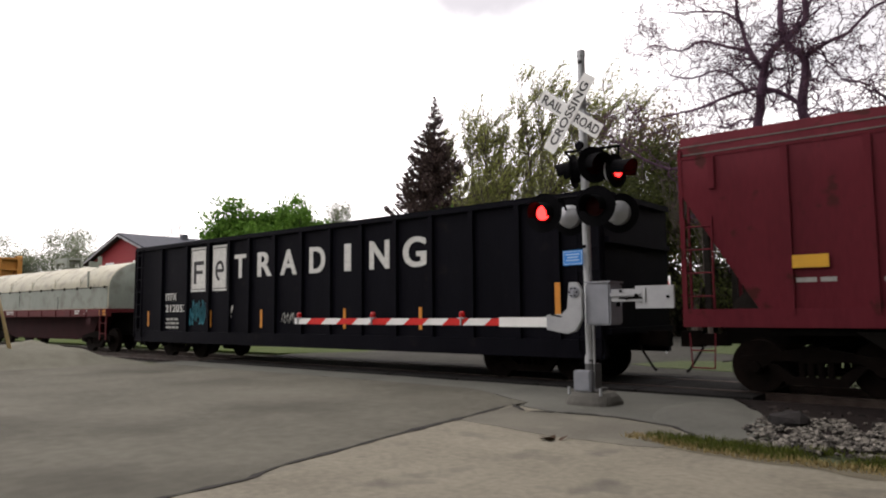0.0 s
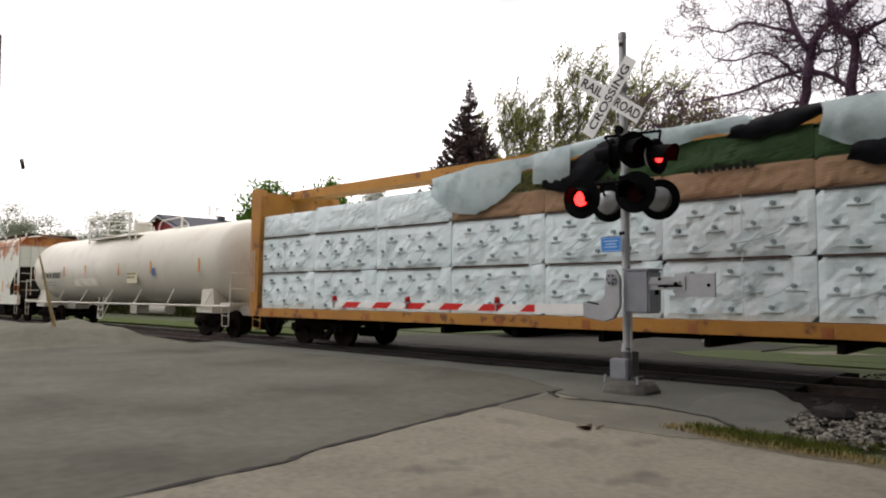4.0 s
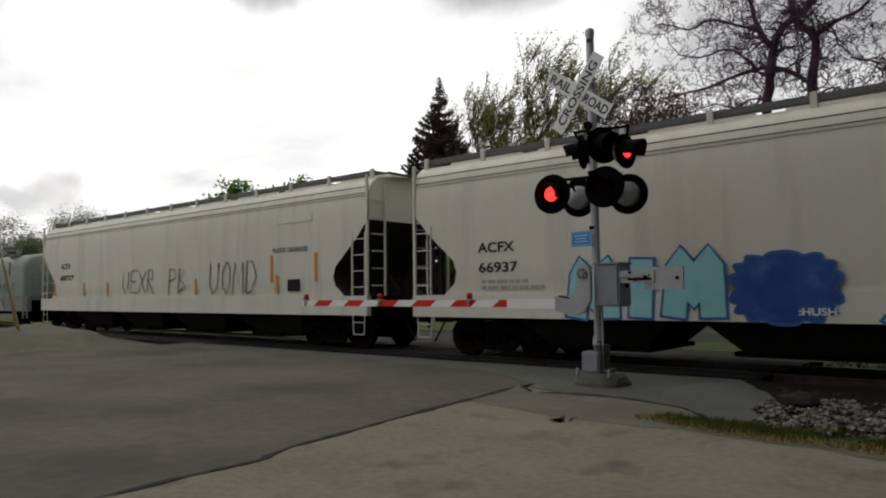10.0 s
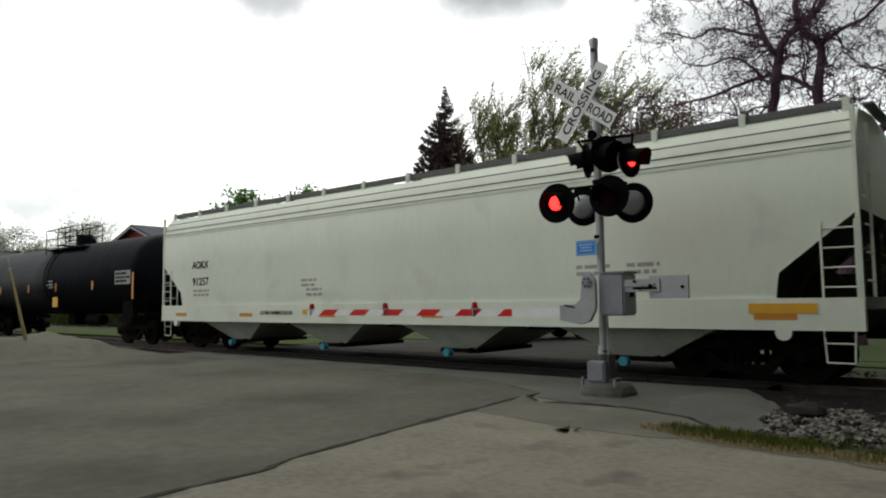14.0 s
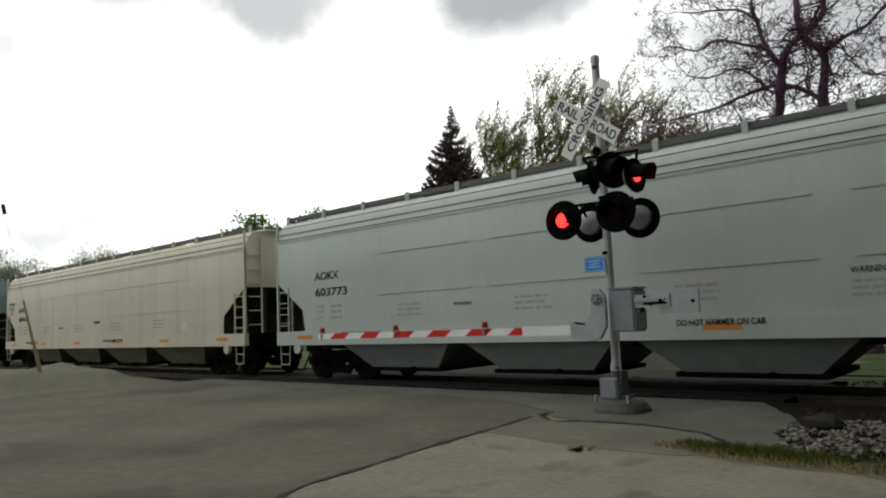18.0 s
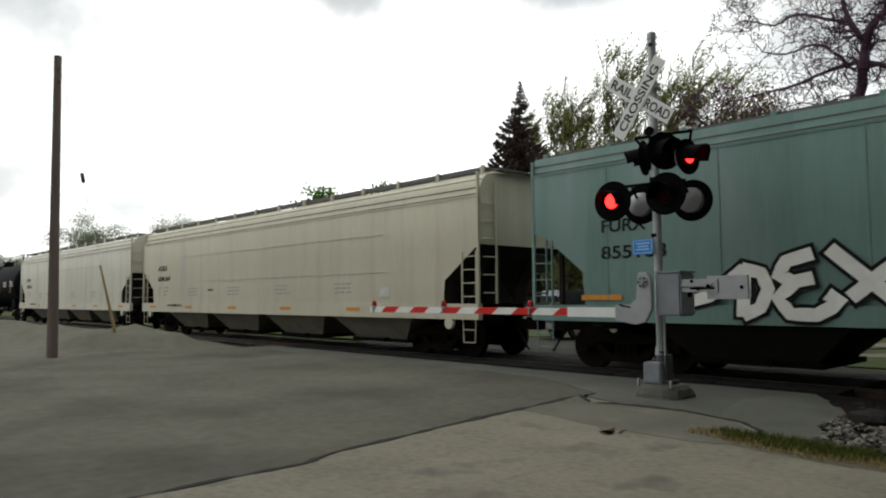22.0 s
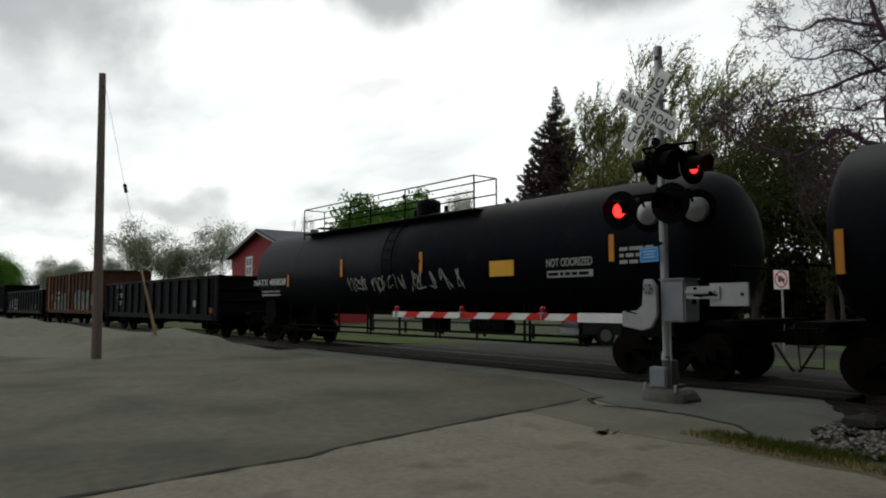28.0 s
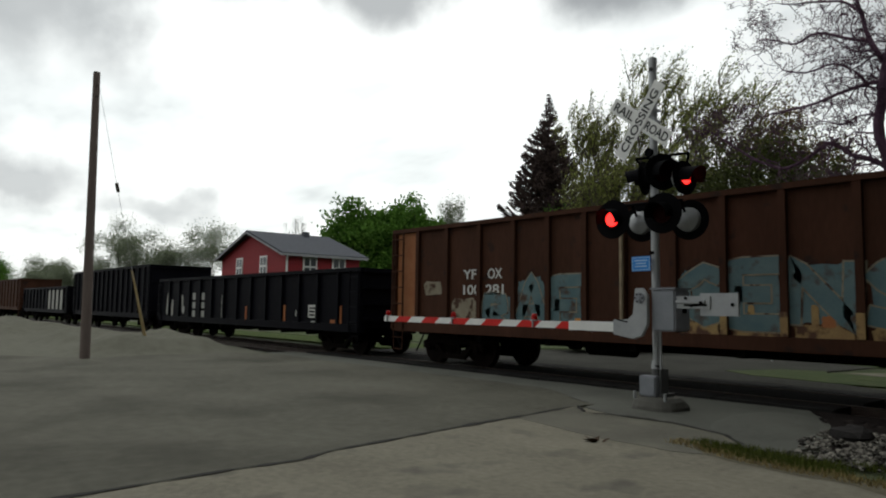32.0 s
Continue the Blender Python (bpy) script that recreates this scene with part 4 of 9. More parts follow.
def covered_hopper(u_front, u_back, label, body, frame, bay, bays=3, roof=4.45, cut=((2.5, 0.0), (1.25, 1.6)), round_side=False, ribs=0, sill=(0.88, 1.36), groove=3.86, marks=6, bay_w=1.0, bay_span=0.0, bay_foot=0.55, walk_mat=None):
    """Covered hopper: a shell with sloped ends, side sills, end cage, ladders, discharge bays and a roof walk. The shell's lower ends are cut back: cut lists heights, from the top down, and how deep the end lies there."""
    car, L = car_root("covered_hopper_car", label, u_front, u_back)
    half = L / 2
    top, foot, deep = cut[0][0], cut[-1][0], max(q[1] for q in cut)
    if round_side:
        prof = [(1.50, foot - 0.1), (1.545, 1.8), (1.55, 2.4), (1.55, 3.0), (1.54, 3.5), (1.51, groove), (1.46, groove + 0.16), (1.38, groove + 0.3), (1.2, roof - 0.12), (0.6, roof - 0.05), (0.0, roof)]
    else:
        prof = [(1.52, foot - 0.1), (1.55, foot + 0.3), (1.55, 2.6), (1.55, groove - 0.02), (1.54, groove), (1.51, groove + 0.03), (1.47, groove + 0.2), (1.41, groove + 0.38), (1.25, roof - 0.12), (0.75, roof - 0.05), (0.0, roof)]

    def xe(z):
        if z >= top:
            return half
        for (z0, d0), (z1, d1) in zip(cut, cut[1:]):
            if z >= z1:
                return half - d0 - (d1 - d0) * (z0 - z) / (z0 - z1)
        return half - cut[-1][1]

    zs = sorted({p[1] for p in prof} | {q[0] for q in cut})

    def yp(z):
        for (y0, z0), (y1, z1) in zip(prof, prof[1:]):
            if z <= z1:
                return y0 + (y1 - y0) * (z - z0) / max(1e-6, z1 - z0) if z > z0 else y0
        return 0.0

    ring = [(-yp(z), z) for z in zs] + [(yp(z), z) for z in zs[::-1][1:]]
    bm = B()
    a = [bm.verts.new((-xe(z), y, z)) for y, z in ring]
    b = [bm.verts.new((xe(z), y, z)) for y, z in ring]
    n = len(ring)
    for k in range(n):
        q = (k + 1) % n
        bm.faces.new((a[k], a[q], b[q], b[k]))
    m = n // 2
    for k in range(m):
        for e in (a, b):
            vs = [e[k], e[k + 1], e[n - 2 - k], e[n - 1 - k]]
            vs = list(dict.fromkeys(vs))
            if len(vs) > 2:
                bm.faces.new(vs)
    bm.faces.ensure_lookup_table()
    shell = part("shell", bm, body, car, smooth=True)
    # end faces below the cut get the darker sheet in place of shade
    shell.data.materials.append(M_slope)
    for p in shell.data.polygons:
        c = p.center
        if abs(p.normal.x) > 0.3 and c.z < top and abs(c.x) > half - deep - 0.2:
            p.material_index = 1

    def sy(z):
        return -yp(z)

    car["sy"] = 0
    # eave line, faint panel seams
    bm = beam(B(), [(-yp(groove) - 0.02, groove - 0.035), (-yp(groove) + 0.05, groove - 0.035), (-yp(groove) + 0.05, groove + 0.01), (-yp(groove) - 0.02, groove + 0.01)], -half, half)
    part("eave_rail", bm, frame, car)
    for z in (groove + 0.03, groove + 0.19) if round_side else (groove + 0.05, groove + 0.2, groove + 0.4):
        part("eave_bead", boxes((-half + 0.02, half - 0.02, -yp(z) - 0.012, -yp(z) + 0.03, z - 0.011, z + 0.011)), M_eave, car)
    for k in range(ribs):
        x = -half + (k + 0.5) * L / ribs
        z0 = foot if abs(x) < half - deep else top
        part("side_rib", boxes((x - 0.05, x + 0.05, -1.60, -1.54, z0, groove - 0.04)), body, car)
        part("side_rib", boxes((x - 0.05, x + 0.05, 1.54, 1.60, z0, groove - 0.04)), body, car)
    # side sills and end frame
    for s in (-1, 1):
        y0, y1 = (-1.58, -1.44) if s < 0 else (1.44, 1.58)
        part("side_sill", boxes((-half, half, y0, y1, *sill)), frame, car)
        for e in (-1, 1):
            x = e * (half - 0.03)
            part("corner_post", boxes((x - 0.03, x + 0.03, s * 1.535 - 0.03, s * 1.535 + 0.03, sill[1], roof - 0.1)), frame, car)
    for e in (-1, 1):
        x = e * half
        # end sill, struts and brake gear are darkened too, as the shaded end looks
        part("end_sill", boxes((min(x, x - e * 0.25), max(x, x - e * 0.25), -1.43, 1.43, sill[0] + 0.05, sill[1] - 0.2)), M_under, car)
        for y in (-0.75, 0.75):
            bm = boxes((x - e * 0.16 - 0.05, x - e * 0.16 + 0.05, y - 0.04, y + 0.04, sill[1], top + 0.6))
            rod(bm, (x - e * 0.16, y, top + 0.2), (x - e * deep * 0.95, y, sill[1]), 0.045, n=6)
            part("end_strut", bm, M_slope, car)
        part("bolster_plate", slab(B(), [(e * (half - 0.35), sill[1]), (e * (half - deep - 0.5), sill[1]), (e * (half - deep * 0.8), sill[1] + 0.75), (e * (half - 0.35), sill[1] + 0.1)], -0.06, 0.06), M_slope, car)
        bm = B()
        for z in [sill[1] + 0.25 + 0.42 * k for k in range(int((roof - sill[1] - 0.3) / 0.42))]:
            rod(bm, (x + e * 0.05, -1.45, z), (x + e * 0.05, -1.0, z), 0.016, n=6)
        bx(bm, x + e * 0.05 - 0.02, x + e * 0.05 + 0.02, -1.02, -0.98, sill[1], roof - 0.3)
        part("end_ladder", bm, frame, car)
        ladder(car, min(e * (half - 0.07), e * (half - 0.52)), -1.56, sill[1] - 0.02, min(top - 0.15, sill[1] + 1.55), 0.45, frame, r=0.013, rungs=4)
        stirrup(car, min(e * (half - 0.08), e * (half - 0.55)), frame, y=-1.52)
    bm = B()
    x = half - 0.7
    rod(bm, (x, 0.35, sill[1] + 0.45), (x + 0.9, 0.35, sill[1] + 0.45), 0.2, n=14) if deep > 1.5 else bx(bm, x, x + 0.3, 0.2, 0.5, sill[1], sill[1] + 0.4)
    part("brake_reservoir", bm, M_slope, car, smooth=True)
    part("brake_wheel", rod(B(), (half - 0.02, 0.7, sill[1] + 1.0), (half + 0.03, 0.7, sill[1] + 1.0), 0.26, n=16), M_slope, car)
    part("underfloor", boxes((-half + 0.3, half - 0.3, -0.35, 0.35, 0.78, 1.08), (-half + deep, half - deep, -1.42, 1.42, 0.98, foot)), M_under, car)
    # discharge bays
    span = bay_span or L - 2 * deep - 2.2
    for k in range(bays):
        c = -span / 2 + (k + 0.5) * span / bays
        w = span / bays * 0.5 * bay_w
        bm = B()
        lo = [bm.verts.new((c + sx * w * bay_foot, sy_ * 1.0, 0.36)) for sx, sy_ in ((-1, -1), (1, -1), (1, 1), (-1, 1))]
        hi = [bm.verts.new((c + sx * w * 0.94, sy_ * 1.46, 1.04)) for sx, sy_ in ((-1, -1), (1, -1), (1, 1), (-1, 1))]
        bm.faces.new(lo)
        for i in range(4):
            bm.faces.new((lo[i], lo[(i + 1) % 4], hi[(i + 1) % 4], hi[i]))
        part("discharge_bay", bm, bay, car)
        bm = boxes((c - w * (bay_foot + 0.06), c + w * (bay_foot + 0.06), -1.08, 1.08, 0.27, 0.36))
        rod(bm, (c + w * 0.2, -1.22, 0.33), (c + w * 0.2, -1.05, 0.33), 0.06, n=8)
        part("outlet_gate", bm, M_under, car)
    # roof walk on brackets
    for s in (-1, 1):
        part("roof_walk", boxes((-half + 0.1, half - 0.1, s * 0.98 - 0.2, s * 0.98 + 0.2, roof + 0.02, roof + 0.06)), walk_mat or M_grate, car)
        part("roof_walk_edge", boxes((-half + 0.1, half - 0.1, s * 1.19 - 0.012, s * 1.19 + 0.012, roof - 0.04, roof + 0.07)), walk_mat or M_grate, car)
    nb = int(L / 1.5)
    bracket = mesh_of("roof_walk_bracket", boxes((-0.05, 0.05, -0.03, 0.03, roof - 0.26, roof + 0.1)), frame)
    for k in range(nb + 1):
        for s in (-1, 1):
            part("roof_walk_bracket", bracket, frame, car, at=Matrix.Translation((-half + 0.15 + k * (L - 0.3) / nb, s * 1.23, 0)))
    for k in range(4 if not round_side else 8):
        c = -half + (k + 0.5) * L / (4 if not round_side else 8)
        w = L / (4 if not round_side else 8) * 0.4
        part("roof_hatch", boxes((c - w, c + w, -0.45, 0.45, roof - 0.05, roof + 0.1)), body, car)
    for e in (-1, 1):
        part("roof_crossover", boxes((min(e * half, e * (half + 0.3)), max(e * half, e * (half + 0.16)), -0.95, 0.95, roof + 0.0, roof + 0.03)), walk_mat or M_grate, car)
    for e in (-1, 1):
        truck(car, e * (half - 1.85))
    coupler_ends(car, half)
    # reflectors on the sill
    for k in range(0 if round_side or ribs else marks):
        x = -half + 0.9 + k * (L - 2.4) / 5
        patch(car, "reflector", x, sill[0] + 0.16, 0.62, 0.1, M_orange, y=-1.58)
    cars.append(car)
    return car, half, sy


def tank_car(u_front, u_back, label, shell, frame, radius=1.5, zc=2.62, dome=0.0, walk_len=2.4, walk_off=0.0, side_rail=False, long_walk=False, tip=0.55, cap=0.55):
    car, L = car_root("tank_car", label, u_front, u_back)
    half = L / 2
    th = half - tip
    q = cap / 0.55
    n = 40
    bm = B()
    stations = [(-th, 0.0), (-th + 0.015 * q, 0.3), (-th + 0.06 * q, 0.55), (-th + 0.16 * q, 0.78), (-th + 0.34 * q, 0.94), (-th + 0.55 * q, 1.0)]
    stations += [(-1.2, 1.0), (-1.15, 1.012), (1.15, 1.012), (1.2, 1.0)] + [(-x, r) for x, r in stations[::-1]]
    rings = []
    for x, r in stations:
        if r == 0:
            rings.append([bm.verts.new((x, 0, zc))])
        else:
            rings.append([bm.verts.new((x, radius * r * math.cos(math.tau * k / n), zc + radius * r * math.sin(math.tau * k / n))) for k in range(n)])
    for p, q in zip(rings, rings[1:]):
        for k in range(n):
            j = (k + 1) % n
            if len(p) == 1:
                bm.faces.new((p[0], q[k], q[j]))
            elif len(q) == 1:
                bm.faces.new((p[k], p[j], q[0]))
            else:
                bm.faces.new((p[k], p[j], q[j], q[k]))
    part("tank_shell", bm, shell, car, smooth=True)

    def sy(z):
        v = max(-0.999, min(0.999, (z - zc) / radius))
        return -radius * 1.004 * math.sqrt(1 - v * v)

    for x in (-th * 0.62, -th * 0.3, th * 0.3, th * 0.62):
        part("weld_band", rod(B(), (x - 0.012, 0, zc), (x + 0.012, 0, zc), radius * 1.003, n=n, caps=False), shell, car, smooth=True)
    for e in (-1, 1):
        x = e * (half - 1.75)
        bm = boxes((x - 0.5, x + 0.5, -1.35, 1.35, 0.82, 1.0))
        slab(bm, [(x - 0.42, 1.0), (x + 0.42, 1.0), (x + 0.34, 1.6), (x - 0.34, 1.6)], -1.25, -0.55)
        slab(bm, [(x - 0.42, 1.0), (x + 0.42, 1.0), (x + 0.34, 1.6), (x - 0.34, 1.6)], 0.55, 1.25)
        part("saddle", bm, frame, car)
        part("stub_sill", boxes((min(e * half, e * (half - 3.2)), max(e * half, e * (half - 3.2)), -0.32, 0.32, 0.72, 1.12)), frame, car)
        part("end_platform", boxes((min(e * (half - 0.02), e * (half - 0.55)), max(e * (half - 0.02), e * (half - 0.55)), -1.48, 1.48, 1.05, 1.15)), frame, car)
        bm = B()
        xx = e * (half - 0.06)
        for a, b in (((xx, -1.45, 1.12), (xx, -1.45, 2.1)), ((xx, 1.45, 1.12), (xx, 1.45, 2.1)), ((xx, -1.45, 2.1), (xx, 1.45, 2.1)), ((xx, -1.45, 1.6), (xx, -0.9, 1.6))):
            rod(bm, a, b, 0.022, n=6)
        part("end_handrail", bm, frame, car)
        stirrup(car, min(e * (half - 0.05), e * (half - 0.5)), frame, y=-1.46, z1=1.08)
        truck(car, e * (half - 1.75))
    if side_rail:
        bm = B()
        rod(bm, (-half + 0.1, -1.46, 1.05), (half - 0.1, -1.46, 1.05), 0.035, n=8)
        for k in range(7):
            x = -half + 1.6 + k * (L - 3.2) / 6
            rod(bm, (x, -1.46, 1.05), (x + 0.06, -1.2, 1.6), 0.03, n=6)
        part("side_handrail", bm, frame, car)
    # dome fittings and platform
    zt = zc + radius
    bm = rod(B(), (dome, 0, zt - 0.1), (dome, 0, zt + 0.36), 0.36, n=24)
    rod(bm, (dome, 0, zt + 0.36), (dome, 0, zt + 0.44), 0.39, 0.34, n=24)
    part("dome", bm, shell, car, smooth=True)
    for dx in (-0.75, 0.7):
        part("valve", rod(B(), (dome + dx, 0.1, zt - 0.06), (dome + dx, 0.1, zt + 0.24), 0.08, 0.06, n=10), frame, car)
    w, mid = walk_len / 2, dome + walk_off
    part("platform", boxes((mid - w, mid + w, -1.12, -0.62, zt - 0.24, zt - 0.20), (mid - w, mid + w, 0.62, 1.12, zt - 0.24, zt - 0.20), (mid - w, mid - w + 0.35, -0.62, 0.62, zt + 0.02, zt + 0.06)), frame, car)
    bm = B()
    back = -0.3
    if side_rail:
        a, b, c = mid - w, mid + w - 0.55, mid + w
        for y in (-1.1, 1.1):
            for x in (a, b):
                bx(bm, x - 0.065, x + 0.065, y - 0.02, y + 0.02, zt - 0.4, zt + 0.72)
            bx(bm, c - 0.04, c + 0.04, y - 0.02, y + 0.02, zt - 0.4, zt + 0.36)
            for h in (0.3, 0.7):
                rod(bm, (a, y, zt + h), (a + 1.45, y, zt + h), 0.024, n=6)
            bow = [(a + 1.85, zt - 0.2), (a + 1.85, zt + 0.35), (a + 1.95, zt + 0.55), (a + 2.15, zt + 0.66), (b, zt + 0.7)]
            for p, r in zip(bow, bow[1:]):
                rod(bm, (p[0], y, p[1]), (r[0], y, r[1]), 0.028, n=6)
            rod(bm, (a + 1.85, y, zt + 0.2), (b, y, zt + 0.3), 0.022, n=6)
            rod(bm, (b, y, zt + 0.68), (c, y, zt + 0.36), 0.016, n=6)
            rod(bm, (b, y, zt + 0.3), (c, y, zt + 0.3), 0.02, n=6)
        rod(bm, (a, -1.1, zt + 0.68), (a, 1.1, zt + 0.68), 0.02, n=6)
        rod(bm, (a, -1.1, zt + 0.3), (a, 1.1, zt + 0.3), 0.02, n=6)
    for y in () if side_rail else (-1.1, back):
        for k in range(4):
            x = mid - w + k * 2 * w / 3
            rod(bm, (x, y, zt - 0.4), (x, y, zt + 0.66), 0.022, n=6)
        for h in (0.24, 0.66):
            rod(bm, (mid - w, y, zt + h), (mid + w, y, zt + h), 0.02, n=6)
    for x in () if side_rail else (mid - w, mid + w):
        rod(bm, (x, -1.1, zt + 0.66), (x, back, zt + 0.66), 0.02, n=6)
    part("platform_railing", bm, frame, car)
    if long_walk:
        bm = B()
        for k in range(9):
            x = -th + 1.2 + k * (2 * th - 2.4) / 8
            rod(bm, (x, -0.75, zt - 0.25), (x, -0.75, zt + 0.6), 0.02, n=6)
        rod(bm, (-th + 1.2, -0.75, zt + 0.6), (th - 1.2, -0.75, zt + 0.6), 0.02, n=6)
        rod(bm, (-th + 1.2, -0.75, zt + 0.2), (th - 1.2, -0.75, zt + 0.2), 0.018, n=6)
        part("top_railing", bm, frame, car)
    bm = B()
    pts = [(-radius * 1.02 * math.cos(a), zc + radius * 1.02 * math.sin(a)) for a in [radians(-40 + 110 * k / 10) for k in range(11)]]
    for x in (dome - 0.22, dome + 0.22):
        for p, q in zip(pts, pts[1:]):
            rod(bm, (x, p[0] - 0.04, p[1]), (x, q[0] - 0.04, q[1]), 0.02, n=5, caps=False)
    if side_rail:
        bm.free()
    else:
        steps = part("side_ladder", bm, frame, car)
        rung = mesh_of("rung", rod(B(), (-0.22, 0, 0), (0.22, 0, 0), 0.014, n=5), frame)
        for p in pts:
            part("rung", rung, frame, steps, at=Matrix.Translation((dome, p[0] - 0.04, p[1])))
    part("bottom_outlet", boxes((-0.3, 0.3, -0.3, 0.3, 0.62, 1.15)), frame, car)
    bm = rod(B(), (2.2, -0.5, 0.86), (3.5, -0.5, 0.86), 0.21, n=14)
    part("air_reservoir", bm, frame, car, smooth=True)
    coupler_ends(car, half)
    cars.append(car)
    return car, half, sy


def gondola(u_front, u_back, label, body, z0, z1, ribs, rib_at=None, frame=None, deep_sill=0.14, rim=0.12):
    """Open gondola: ribbed sides and ends, heavy top rim, side sill and floor."""
    frame = frame or body
    car, L = car_root("gondola_car", label, u_front, u_back)
    half = L / 2
    for s in (-1, 1):
        y0, y1 = (-1.47, -1.43) if s < 0 else (1.43, 1.47)
        part("side_wall", boxes((-half, half, y0, y1, z0, z1)), body, car)
        y0, y1 = (-1.57, -1.40) if s < 0 else (1.40, 1.57)
        part("top_rim", boxes((-half - 0.02, half + 0.02, y0, y1, z1 - rim, z1)), frame, car)
        part("side_sill", boxes((-half, half, y0 + (0.02 if s < 0 else 0), y1 - (0.02 if s > 0 else 0), z0 - deep_sill, z0 + 0.1)), frame, car)
        rib = mesh_of("side_rib", slab(B(), [(-0.06, z0 + 0.1), (0.06, z0 + 0.1), (0.06, z1 - rim), (-0.06, z1 - rim)], -1.56 if s < 0 else 1.47, -1.47 if s < 0 else 1.56), frame)
        for x in rib_at or [-half + 0.08 + k * (L - 0.16) / ribs for k in range(ribs + 1)]:
            part("side_rib", rib, frame, car, at=Matrix.Translation((x, 0, 0)))
    for e in (-1, 1):
        x0, x1 = sorted((e * half, e * (half - 0.05)))
        part("end_wall", boxes((x0, x1, -1.45, 1.45, z0, z1 - 0.02)), body, car)
        x0, x1 = sorted((e * half, e * (half + 0.09)))
        for k in range(4):
            z = z0 + 0.2 + k * (z1 - z0 - 0.35) / 3
            part("end_rib", boxes((x0, x1, -1.45, 1.45, z, z + 0.11)), frame, car)
        ladder(car, min(e * (half - 0.05), e * (half - 0.5)), -1.60, z0 - 0.1, z1 - 0.1, 0.45, frame)
        stirrup(car, min(e * (half - 0.05), e * (half - 0.48)), frame, y=-1.55, z0=0.35, z1=z0)
        truck(car, e * (half - 1.9))
    part("floor", boxes((-half, half, -1.43, 1.43, z0, z0 + 0.06)), body, car)
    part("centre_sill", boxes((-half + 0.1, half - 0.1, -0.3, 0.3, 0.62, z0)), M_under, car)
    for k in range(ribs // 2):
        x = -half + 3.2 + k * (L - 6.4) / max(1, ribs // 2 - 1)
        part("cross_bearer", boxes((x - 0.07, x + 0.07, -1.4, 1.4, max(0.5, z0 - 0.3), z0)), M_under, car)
    part("brake_reservoir", rod(B(), (-1.5, -0.7, 0.7), (-0.4, -0.7, 0.7), 0.2, n=12), M_under, car, smooth=True)
    coupler_ends(car, half)
    cars.append(car)
    return car, half, (lambda z: -1.47)


